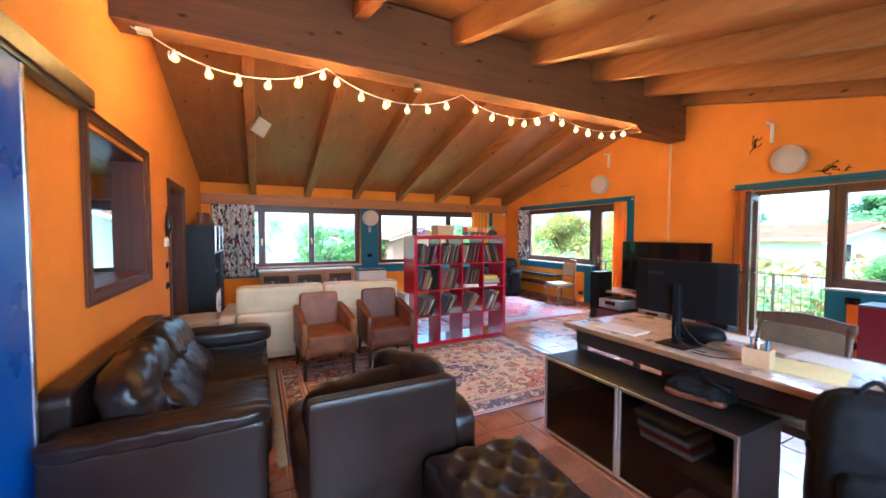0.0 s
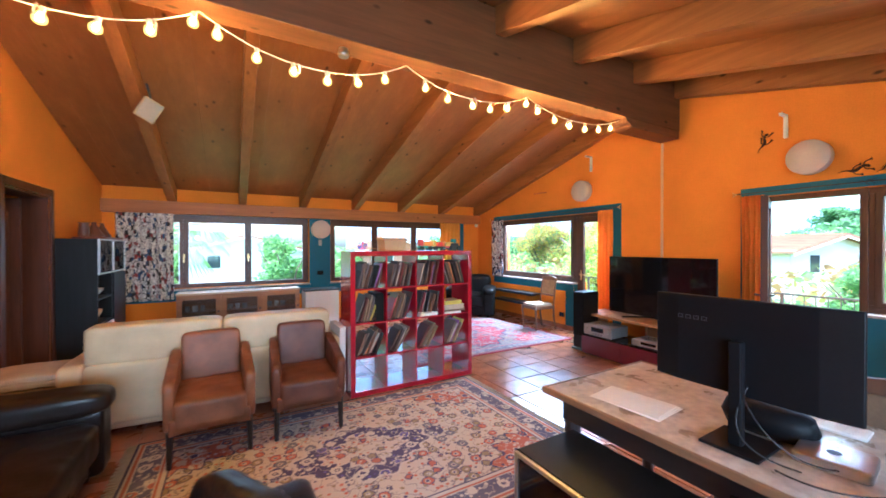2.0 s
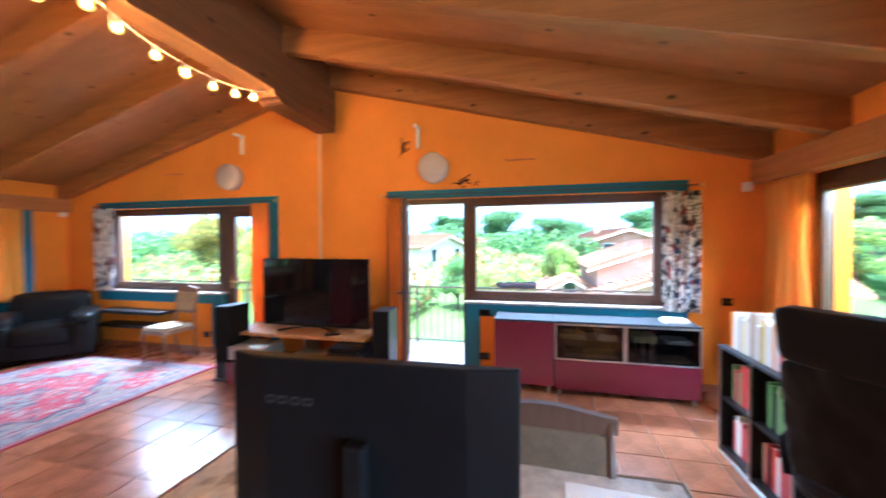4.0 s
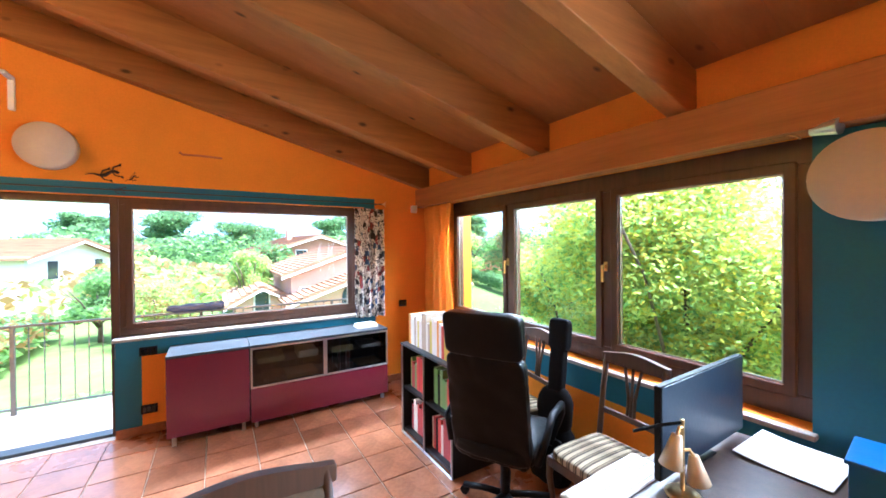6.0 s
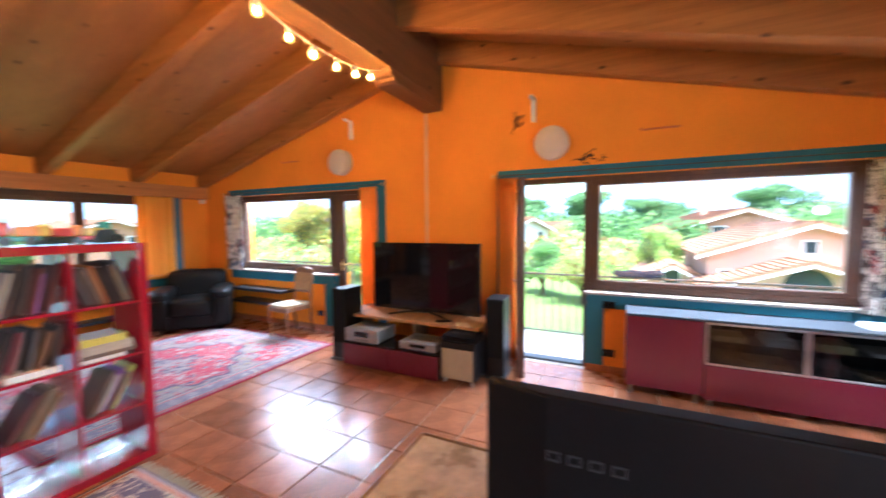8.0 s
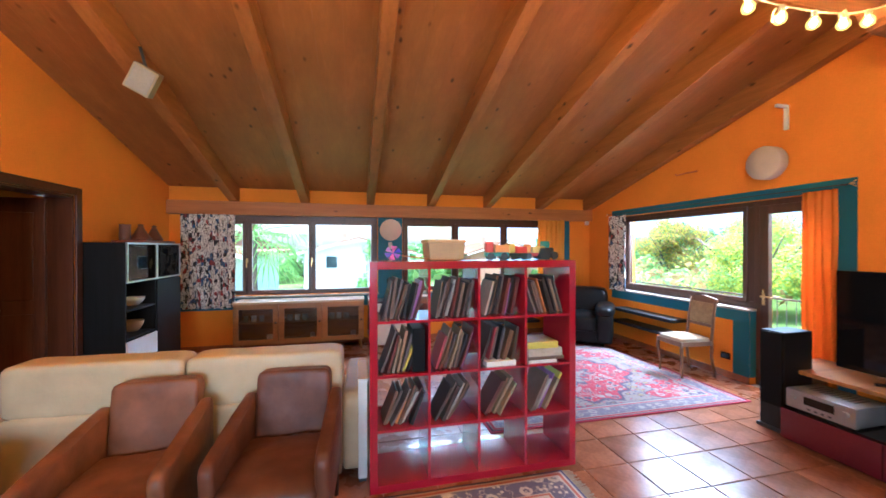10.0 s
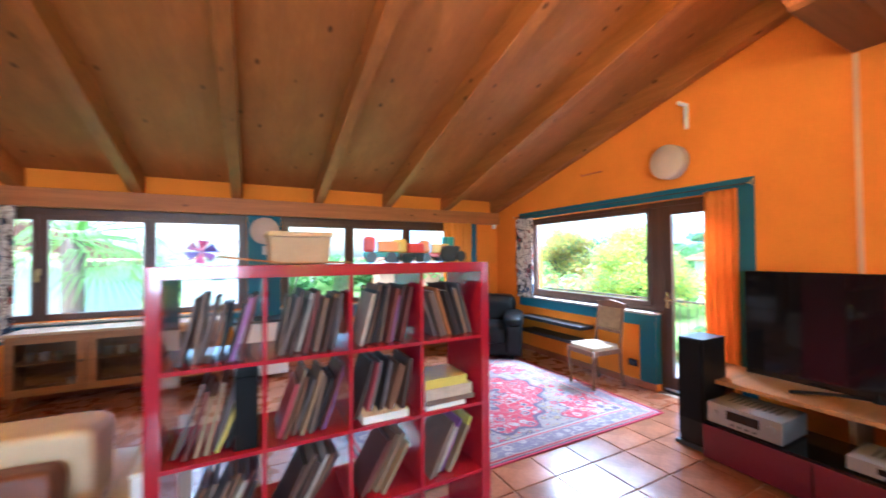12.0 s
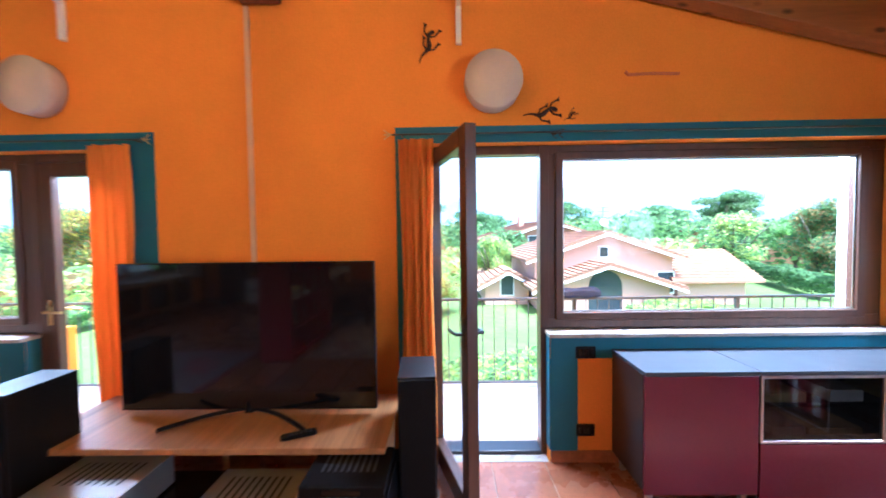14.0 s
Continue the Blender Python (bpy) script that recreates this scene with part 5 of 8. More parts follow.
# shoulder bag lying on the sideboard
bg = thing("bag", "slumped dark nylon bag with a tan leather base", "bag", 2.08, 0.97, 0.593, 12)
bg.scale = (0.78, 0.82, 0.85)
bm = B()
pad(bm, -0.12, 0.12, -0.19, 0.19, 0.0, 0.10, 0.6, 0.035, 20, 0.02, None, 3, 9)
part("body", bm, FABRICB, bg, "", True)
bm = B()
pad(bm, -0.135, 0.08, -0.18, 0.18, 0.001, 0.045, 0.4, 0.008, 14)
part("base", bm, TANL2, bg, "tan leather base", True)
bm = B()
tube(bm, [(-0.1 + 0.2 * t, -0.2 + 0.4 * t + 0.05 * math.sin(t * 7), 0.12 + 0.05 * math.sin(math.pi * t)) for t in [i / 14 for i in range(15)]], 0.012, 8)
part("strap", bm, FABRICB, bg, "", True)
bs_ = thing("stool", "low black stool beside the desk", "stool", 1.98, 0.28, 0)
bm = B()
box(bm, -0.18, 0.18, -0.18, 0.18, 0.34, 0.37, 0.006)
part("seat", bm, BLACKW, bs_)
legs4(bs_, BLACKW, -0.15, 0.15, -0.15, 0.15, 0.34, 0.018, 0.016, True)
bp = thing("backpack", "black nylon backpack standing on a low stool", "backpack", 1.98, 0.28, 0.371, 30)
bm = B()
pad(bm, -0.13, 0.13, -0.17, 0.17, 0.0, 0.52, 0.5, 0.018, 18, 0, None, 5, 6)
part("body", bm, FABRICB, bp, "", True)
bm = B()
pad(bm, -0.20, -0.09, -0.13, 0.13, 0.04, 0.27, 0.5, 0.012, 14)
part("pocket", bm, FABRICB, bp, "", True)
bm = B()
tube(bm, [(0.0, -0.05 + 0.1 * t, 0.51 + 0.06 * math.sin(math.pi * t)) for t in [i / 10 for i in range(11)]], 0.010, 8)
part("handle", bm, FABRICB, bp, "", True)


# upholstered desk chair with a shaped crest
def crest_chair(name, x, y, rz, label, wmat, seat_mat, back_mat, h=0.98, splat=False, group="", w=0.44):
    c = thing(name, label, "chair", x, y, 0, rz, group)
    hw = w / 2
    for s in (-1, 1):
        bm = B()
        tube(bm, [(s * hw * 0.94, 0.24, 0), (s * hw * 0.92, 0.20, 0.25), (s * hw * 0.92, 0.20, 0.45), (s * hw * 0.90, 0.235, 0.75), (s * hw * 0.88, 0.27, h - 0.02)], 0.017, 8)
        part("back_leg", bm, wmat, c, "", True)
        bm = B()
        tube(bm, [(s * hw * 0.90, -0.21, 0), (s * hw * 0.88, -0.20, 0.10), (s * hw * 0.97, -0.225, 0.32), (s * hw * 0.95, -0.22, 0.43)], 0.016, 8, [0.014, 0.013, 0.019, 0.021])
        part("front_leg", bm, wmat, c, "", True)
    bm = B()
    for a, b, d, e in ((-hw, hw, -0.24, -0.215), (-hw + 0.02, hw - 0.02, 0.19, 0.212), (-hw, -hw + 0.024, -0.215, 0.19), (hw - 0.024, hw, -0.215, 0.19)):
        box(bm, a, b, d, e, 0.385, 0.44, 0.005)
    part("seat_rail", bm, wmat, c)
    bm = B()
    pad(bm, -hw + 0.005, hw - 0.005, -0.235, 0.20, 0.42, 0.485, 0.3, 0.003, 12, 0.012)
    part("seat", bm, seat_mat, c, "", True)
    bm = B()
    n = 14
    prof = [(-hw + 2 * hw * i / n, h - 0.075) for i in range(n + 1)] + [(hw - 2 * hw * i / n, h - 0.02 + 0.03 * math.sin(math.pi * i / n) ** 1.5) for i in range(n + 1)]
    extrude_poly(bm, prof, 0.252, 0.284, 1, 0.005)
    part("crest_rail", bm, wmat, c)
    bm = B()
    box(bm, -hw + 0.02, hw - 0.02, 0.215, 0.238, 0.60, 0.635, 0.004)
    part("cross_rail", bm, wmat, c)
    if splat:
        bm = B()
        for k in (-1, 0, 1):
            tube(bm, [(k * 0.022, 0.226, 0.62), (k * 0.020, 0.24, 0.74), (k * 0.055, 0.26, h - 0.06)], 0.010, 6)
        part("splat", bm, wmat, c, "", True)
    else:
        bm = B()
        m = Matrix.Translation((0, 0.247, (0.635 + h - 0.075) / 2)) @ Matrix.Rotation(radians(-7), 4, "X")
        hh = (h - 0.075 - 0.635) / 2
        pad(bm, -hw + 0.028, hw - 0.028, -0.018, 0.018, -hh, hh, 0.2, 0.002, 10, 0, m)
        part("back_panel", bm, back_mat, c, "", True)
    return c


DAMASK = plain("gold_damask", (0.10, 0.068, 0.038), 0.8, var=0.3, big=14, fine=70, bmp=0.3)
crest_chair("chair", 2.76, 0.87, -92, "dark carved chair with a gold damask back behind the desk", WALNUT, DAMASK, DAMASK, 0.99, w=0.50)
CANE = plain("cane", (0.36, 0.23, 0.11), 0.7, var=0.3, big=20, fine=140, bmp=0.4)
crest_chair("chair", 5.66, 5.72, -94, "slim wooden side chair with a cream seat and cane back", CHAIRW, CREAMC, CANE, 0.97, w=0.40)


def stripe_mat():
    m, nt, b = node_mat("striped_seat_cloth")
    tc = nt.nodes.new("ShaderNodeTexCoord")
    sep = nt.nodes.new("ShaderNodeSeparateXYZ")
    link(nt, tc.outputs["Object"], sep.inputs[0])
    w = mathn(nt, "FRACT", mathn(nt, "MULTIPLY", sep.outputs[0], 22))
    link(nt, ramp(nt, w, [(0, (0.42, 0.34, 0.22)), (0.5, (0.05, 0.04, 0.03)), (0.62, (0.30, 0.24, 0.14)), (0.75, (0.08, 0.06, 0.04))], "CONSTANT"), b.inputs["Base Color"])
    b.inputs["Roughness"].default_value = 0.9
    return m


STRIPE = stripe_mat()
crest_chair("chair", 3.12, -0.92, 178, "old walnut chair with a pierced splat and striped seat", WALNUT, STRIPE, None, 0.99, True, "chairs at the window", w=0.42)
crest_chair("chair", 3.95, -0.98, 170, "old walnut chair with a pierced splat by the window", WALNUT, STRIPE, None, 0.99, True, "chairs at the window", w=0.42)

# high-backed office chair
oc = thing("office_chair", "black leather high-backed office chair with creased cover", "office chair", 3.60, -0.60, 0, 27)
m = Matrix.Translation((0, 0.27, 0.875)) @ Matrix.Rotation(radians(-9), 4, "X")
bm = B()
pad(bm, -0.24, 0.24, -0.035, 0.035, -0.47, 0.18, 0.2, 0.012, 22, 0, m, 6, 5, 0.004)
part("backrest", bm, BLACKL, oc, "", True)
bm = B()
pad(bm, -0.235, 0.235, -0.045, 0.04, 0.17, 0.42, 0.22, 0.006, 14, 0, m, 6, 5)
part("headrest", bm, BLACKL, oc, "", True)
bm = B()
pad(bm, -0.25, 0.25, -0.26, 0.26, 0.43, 0.53, 0.3, 0.008, 14, 0.015)
part("seat", bm, BLACKL, oc, "", True)
for s in (-1, 1):
    bm = B()
    tube(bm, [(s * 0.27, 0.20, 0.46), (s * 0.31, 0.18, 0.60), (s * 0.31, 0.05, 0.68), (s * 0.31, -0.16, 0.67), (s * 0.30, -0.20, 0.60), (s * 0.26, -0.05, 0.46)], 0.022, 8)
    part("armrest", bm, BLACKP, oc, "", True)
bm = B()
cyl(bm, (0, 0, 0.08), (0, 0, 0.44), 0.03, n=14)
part("gas_column", bm, BLACKP, oc)
for i in range(5):
    a = 2 * math.pi * i / 5
    bm = B()
    tube(bm, [(0, 0, 0.10), (0.15 * math.cos(a), 0.15 * math.sin(a), 0.09), (0.29 * math.cos(a), 0.29 * math.sin(a), 0.065)], 0.02, 8)
    ft = part("base_arm", bm, BLACKP, oc, "", True)
    bm = B()
    cyl(bm, (0.29 * math.cos(a) - 0.01 * math.sin(a), 0.29 * math.sin(a) + 0.01 * math.cos(a), 0.028), (0.29 * math.cos(a) + 0.015 * math.sin(a), 0.29 * math.sin(a) - 0.015 * math.cos(a), 0.028), 0.028, n=14)
    part("castor", bm, BLACKP, ft)

# guitar in its bag
gb = thing("guitar_bag", "black padded guitar bag leaning at the window", "guitar bag", 3.62, -1.02, 0, 10)
bm = B()
m = Matrix.Rotation(radians(8), 4, "X")
for zc, rw, rh in ((0.22, 0.17, 0.22), (0.50, 0.13, 0.17)):
    pad(bm, -rw, rw, -0.055, 0.055, zc - rh, zc + rh, 0.7, 0.008, 14, 0, m, zc)
pad(bm, -0.055, 0.055, -0.04, 0.04, 0.58, 1.02, 0.35, 0.004, 12, 0, m, 3)
pad(bm, -0.075, 0.075, -0.045, 0.045, 0.92, 1.14, 0.35, 0.004, 12, 0, m, 4)
part("body", bm, FABRICB, gb, "", True)
bm = B()
pad(bm, -0.12, 0.12, 0.05, 0.085, 0.05, 0.34, 0.3, 0.006, 10, 0, m)
part("pocket", bm, FABRICB, gb, "", True)

# second desk by the window
d2 = thing("desk", "dark wooden work desk under the window", "desk", 1.66, -1.10, 0, 5)
bm = B()
extrude_poly(bm, [(0, -0.15), (1.08, -0.15), (1.08, 1.0), (0, 1.0)], 0.735, 0.765, 2, 0.006)
part("tabletop", bm, WALNUT, d2)
bm = B()
for a, b, c, d in ((0.05, 1.03, -0.10, -0.08), (0.05, 1.03, 0.93, 0.95), (0.05, 0.07, -0.08, 0.93), (1.01, 1.03, -0.08, 0.93)):
    bm = B()
    box(bm, a, b, c, d, 0.64, 0.735, 0.003)
    part("apron", bm, WALNUT, d2)
legs4(d2, WALNUT, 0.08, 1.0, -0.07, 0.92, 0.64, 0.03, 0.02, True)
m2 = thing("monitor", "thin desktop monitor with a dark blue sheen turned edge-on", "monitor", 2.575, -0.79, 0.766, 1)
bm = B()
box(bm, -0.014, 0.010, -0.36, 0.36, 0.03, 0.375, 0.003)
part("housing", bm, BLACKP, m2)
bm = B()
box(bm, -0.018, -0.0145, -0.355, 0.355, 0.036, 0.370)
part("screen", bm, SCREENB, m2)
bm = B()
box(bm, -0.02, 0.10, -0.08, 0.08, 0, 0.008, 0.003)
box(bm, 0.03, 0.045, -0.05, 0.05, 0.008, 0.25, 0.003)
part("stand", bm, BLACKP, m2)
kb2 = thing("keyboard", "white keyboard on the window desk", "keyboard", 2.60, -0.56, 0.766, 2)
bm = B()
box(bm, 0, 0.14, 0, 0.46, 0, 0.014, 0.004)
part("case", bm, WHITEP, kb2)
bm = B()
for r in range(5):
    for c in range(16):
        box(bm, 0.012 + r * 0.024, 0.032 + r * 0.024, 0.008 + c * 0.028, 0.033 + c * 0.028, 0.0145, 0.018)
part("keys", bm, PAPER, kb2)
dl = thing("desk_lamp", "small brass desk lamp with two cream cone shades", "desk lamp", 2.50, -0.47, 0.766)
bm = B()
lathe(bm, [(0.055, 0), (0.058, 0.006), (0.05, 0.014), (0.012, 0.020)], 20)
part("base", bm, BRASS, dl, "", True)
bm = B()
cyl(bm, (0, 0, 0.018), (0, 0, 0.27), 0.007, n=10)
part("stem", bm, BRASS, dl)
CREAMP = plain("cream_enamel", (0.55, 0.42, 0.27), 0.4, var=0.1)
for top_p, foot_p in (((0.0, 0.035, 0.225), (0.015, 0.05, 0.115)), ((-0.02, -0.035, 0.14), (-0.03, -0.05, 0.045))):
    bm = B()
    cyl(bm, top_p, foot_p, 0.017, 0.038, 18)
    sh = part("shade", bm, CREAMP, dl, "cream cone shade", True)
    bm = B()
    tube(bm, [(0, 0, top_p[2] + 0.02), (top_p[0] * 0.6, top_p[1] * 0.6, top_p[2] + 0.022), top_p], 0.006, 8)
    part("bracket", bm, BRASS, sh)
bm = B()
tube(bm, [(0, 0, 0.26), (0.05, 0.06, 0.245), (0.11, 0.12, 0.215)], 0.006, 8)
part("arm", bm, BLACKP, dl, "black rod")
bm = B()
n = 16
for i in range(n):
    a0, a1 = -0.3 + 0.9 * i / n, -0.3 + 0.9 * (i + 1) / n
    f = [bm.verts.new((0.30 * t, 0.20 * u, 0.004 + 0.05 * max(0, t - 0.5) ** 2)) for t, u in ((i / n, 0), ((i + 1) / n, 0), ((i + 1) / n, 1.6), (i / n, 1.6))]
    bm.faces.new(f)
bmesh.ops.remove_doubles(bm, verts=bm.verts[:], dist=0.0001)
r = bmesh.ops.extrude_face_region(bm, geom=bm.faces[:])
for v in [g for g in r["geom"] if isinstance(g, bmesh.types.BMVert)]:
    v.co.z += 0.003
solo("paper_roll", bm, PAPER, "large curling sheet of white paper by the window", "paper", 2.22, -1.24, 0.767, 0)
bxb = thing("crate", "blue plastic crate on the window desk", "crate", 1.86, -1.16, 0.766, 5)
bm = B()
for a, b, c, d in ((0, 0.34, 0, 0.012), (0, 0.34, 0.228, 0.24), (0, 0.012, 0.012, 0.228), (0.328, 0.34, 0.012, 0.228)):
    box(bm, a, b, c, d, 0, 0.14, 0.003)
box(bm, 0.012, 0.328, 0.012, 0.228, 0, 0.01)
part("body", bm, BLUEBOX, bxb)
bm = B()
box(bm, -0.01, 0.35, -0.01, 0.25, 0.14, 0.155, 0.004)
part("rim", bm, BLUEBOX, bxb)

# media bench: red drawers below, wooden board above
tb = thing("media_bench", "low black media bench with glossy burgundy drawer fronts", "media bench", 5.04, 2.60, 0)
bm = B()
box(bm, 0.022, 0.50, 0.40, 1.62, 0.255, 0.275, 0.003)
part("top", bm, BLACKG, tb)
bm = B()
box(bm, 0.022, 0.50, 0.40, 1.62, 0.03, 0.255)
part("carcass", bm, BLACKW, tb)
for a, b in ((0.40, 1.007), (1.013, 1.62)):
    bm = B()
    box(bm, 0, 0.02, a, b, 0.02, 0.262, 0.003)
    part("drawer_front", bm, BORDO, tb, "glossy burgundy drawer front")
bm = B()
box(bm, 0.04, 0.48, 0.42, 1.60, 0.0, 0.03)
part("plinth", bm, BLACKW, tb)
bd = thing("tv_board", "wooden board on low blocks carrying the television", "shelf board", 5.30, 2.66, 0)
bm = B()
box(bm, 0, 0.60, 0, 1.82, 0.50, 0.532, 0.004)
part("board", bm, OAK, bd)
for a in (0.04, 0.90, 1.74):
    bm = B()
    box(bm, 0.26, 0.58, a, a + 0.035, 0, 0.50, 0.002)
    part("support", bm, OAK, bd)
tv = thing("television", "large black flat television on a curved foot", "television", 5.62, 3.475, 0.533)
bm = B()
box(bm, 0, 0.035, -0.715, 0.715, 0.035, 0.855, 0.004)
part("housing", bm, BLACKP, tv)
bm = B()
box(bm, -0.003, 0.0005, -0.71, 0.71, 0.045, 0.85)
part("screen", bm, BLACKG, tv)
bm = B()
tube(bm, [(0.02 - 0.20 * abs(t) ** 1.6, 0.38 * t, 0.012 + 0.02 * (1 - t * t)) for t in [i / 10 for i in range(-10, 11)]], 0.011, 8)
cyl(bm, (0.018, 0, 0.02), (0.018, 0, 0.10), 0.03, 0.02, 12)
part("foot", bm, BLACKP, tv)


def hifi(name, x, y, z, w, d, h, mat, label, knobs=True):
    t = thing(name, label, "hi-fi unit", x, y, z)
    bm = B()
    box(bm, 0.012, d, 0.0, w, 0.012, h, 0.003)
    part("case", bm, mat, t)
    bm = B()
    box(bm, 0, 0.012, 0, w, 0.010, h, 0.002)
    fp = part("front_panel", bm, mat, t)
    bm = B()
    box(bm, -0.002, 0.0005, w * 0.28, w * 0.72, h * 0.42, h * 0.82)
    part("display", bm, BLACKG, fp, "dark display window")
    if knobs:
        for yy, r in ((w * 0.13, 0.024), (w * 0.88, 0.020)):
            bm = B()
            cyl(bm, (0, yy, h * 0.6), (-0.022, yy, h * 0.6), r, r * 0.92, 18)
            part("knob", bm, mat, fp)
    for i in range(4):
        bm = B()
        box(bm, -0.004, 0.0005, w * (0.32 + 0.1 * i), w * (0.36 + 0.1 * i), h * 0.18, h * 0.27)
        part("button", bm, DARKG, fp)
    bm = B()
    for i in range(9):
        yy = w * (0.18 + 0.08 * i)
        box(bm, d * 0.35, d * 0.8, yy - 0.006, yy + 0.006, h, h + 0.0012)
    part("vent_grille", bm, DARKG, t)
    for yy in (0.03, w - 0.03):
        for xx in (0.05, d - 0.05):
            bm = B()
            cyl(bm, (xx, yy, 0), (xx, yy, 0.013), 0.018, n=12)
            part("foot", bm, BLACKP, t)


hifi("receiver", 5.07, 3.76, 0.276, 0.44, 0.36, 0.155, SILVER, "silver hi-fi receiver on the media bench")
hifi("disc_player", 5.09, 3.05, 0.276, 0.43, 0.33, 0.085, SILVER, "flat silver disc player on the media bench", False)
hifi("game_console", 5.10, 2.63, 0.426, 0.36, 0.30, 0.055, BLACKP, "flat black player on the subwoofer", False)
sw_ = thing("subwoofer", "cream fronted black subwoofer on small feet", "subwoofer", 5.08, 2.62, 0)
bm = B()
box(bm, 0.016, 0.40, 0.0, 0.38, 0.05, 0.425, 0.004)
part("cabinet", bm, BLACKW, sw_)
bm = B()
box(bm, 0, 0.015, 0.02, 0.36, 0.055, 0.36, 0.006)
part("front_cover", bm, CREAMC, sw_, "cream cloth front")
legs4(sw_, STEEL, 0.05, 0.36, 0.04, 0.34, 0.05, 0.012, 0.016)


def tower(x, y, rz, h, label):
    s = thing("floor_speaker", label, "speaker", x, y, 0, rz, "floor speakers")
    bm = B()
    box(bm, 0, 0.32, 0, 0.19, 0.03, h, 0.003)
    part("cabinet", bm, BLACKW, s)
    bm = B()
    box(bm, -0.014, 0.001, 0.006, 0.184, 0.22, h - 0.01, 0.006)
    part("grille", bm, FABRICB, s, "black cloth grille")
    bm = B()
    box(bm, -0.02, 0.34, -0.02, 0.21, 0, 0.03, 0.004)
    part("plinth", bm, DARKG, s)
    return s


tower(5.14, 4.26, 0, 0.86, "tall black floor speaker beside the media bench")
tower(5.40, 2.42, 4, 0.83, "tall black floor speaker beside the open door")
rm = thing("remote_control", "black remote control on the wooden board", "remote", 5.42, 3.02, 0.533, 25)
bm = B()
pad(bm, 0, 0.045, 0, 0.17, 0, 0.02, 0.3, 0, 8)
part("body", bm, BLACKP, rm, "", True)
bm = B()
for i in range(5):
    for j in range(3):
        cyl(bm, (0.012 + 0.0105 * j, 0.03 + 0.022 * i, 0.018), (0.012 + 0.0105 * j, 0.03 + 0.022 * i, 0.0215), 0.004, n=8)
part("buttons", bm, DARKG, rm)

# low cabinets under the east window
def red_cabinet(y0, y1, label, glazed):
    c = thing("cabinet", label, "cabinet", 5.60, y0, 0, 0, "cabinets under the window")
    w = y1 - y0
    bm = B()
    box(bm, -0.005, 0.41, 0, w, 0.745, 0.768, 0.003)
    part("top", bm, GREYTOP, c)
    panels = [("side_panel", 0.022, 0.40, 0.0, 0.018, 0.10, 0.745), ("side_panel", 0.022, 0.40, w - 0.018, w, 0.10, 0.745),
              ("bottom_panel", 0.022, 0.40, 0.018, w - 0.018, 0.10, 0.118), ("back_panel", 0.385, 0.40, 0.018, w - 0.018, 0.118, 0.745)]
    if glazed:
        panels += [("shelf_board", 0.022, 0.385, 0.018, w - 0.018, 0.37, 0.385), ("shelf_board", 0.05, 0.385, 0.018, w - 0.018, 0.56, 0.57)]
    for nm, *e in panels:
        bm = B()
        box(bm, *e)
        part(nm, bm, DARKW, c)
    if not glazed:
        bm = B()
        box(bm, 0, 0.02, 0.002, w - 0.002, 0.085, 0.742, 0.003)
        part("door", bm, BORDO, c, "burgundy door")
    else:
        bm = B()
        box(bm, 0, 0.02, 0.002, w - 0.002, 0.06, 0.366, 0.003)
        part("drawer_front", bm, BORDO, c, "burgundy drawer front")
        for a, b in ((0.002, w / 2 - 0.002), (w / 2 + 0.002, w - 0.002)):
            bm = B()
            f = 0.016
            ring(bm, "x", 0, 0.02, a, b, 0.37, 0.742, f)
            d = part("door", bm, STEEL, c, "aluminium framed glass door")
            bm = B()
            box(bm, 0.008, 0.012, a + f, b - f, 0.37 + f, 0.742 - f)
            part("pane", bm, DGLASS, d, "smoked glass")
    legs4(c, STEEL, 0.05, 0.36, 0.05, w - 0.05, 0.10, 0.016, 0.014, True)


red_cabinet(0.685, 1.30, "low cabinet with a burgundy door on metal feet", False)
red_cabinet(-0.66, 0.68, "long low cabinet with glass doors over a burgundy front", True)
for i in range(8):
    bm = B()
    w, d, h = rng.uniform(0.16, 0.3), rng.uniform(0.2, 0.28), rng.uniform(0.02, 0.07)
    box(bm, 0, d, 0, w, 0, h, 0.004)
    lv = 0.3855 if i % 2 else 0.5705
    y = -0.60 + (i // 2) * 0.31 + (0.05 if i // 2 > 1 else 0)
    solo("paper_box", bm, (PAPER, CARD, PAPERY, BOOKM[5])[i % 4], "papers and boxes behind the cabinet glass", "papers", 5.66, y, lv, 0, "papers in the cabinet")
bm = B()
for k in range(3):
    box(bm, 0.004 * k, 0.16, 0.005 * k, 0.22 - 0.004 * k, 0.012 * k, 0.012 * k + 0.011)
solo("book_pile", bm, PAPER, "small pile of magazines on the cabinet", "magazines", 5.72, -0.60, 0.769, 5)

# bookcase in the corner by the south window
bc = thing("bookcase", "low black bookcase with books on top", "bookcase", 4.02, -0.86, 0)
for a, b in ((0, 0.02), (0.40, 0.42), (0.80, 0.82)):
    bm = B()
    box(bm, a, b, 0.013, 0.38, 0, 0.78)
    part("side_panel", bm, BLACKW, bc)
for z in (0.03, 0.40):
    for a, b in ((0.02, 0.40), (0.42, 0.80)):
        bm = B()
        box(bm, a, b, 0.013, 0.378, z, z + 0.02)
        part("shelf_board", bm, BLACKW, bc)
bm = B()
box(bm, 0, 0.82, 0, 0.012, 0, 0.78)
part("back_panel", bm, BLACKW, bc)
bm = B()
box(bm, -0.01, 0.83, -0.01, 0.395, 0.78, 0.80, 0.003)
part("top", bm, GREYTOP, bc)
bm = B()
for a in (0.0, 0.41, 0.81):
    box(bm, a, a + 0.012, 0.380, 0.392, 0, 0.78, 0.002)
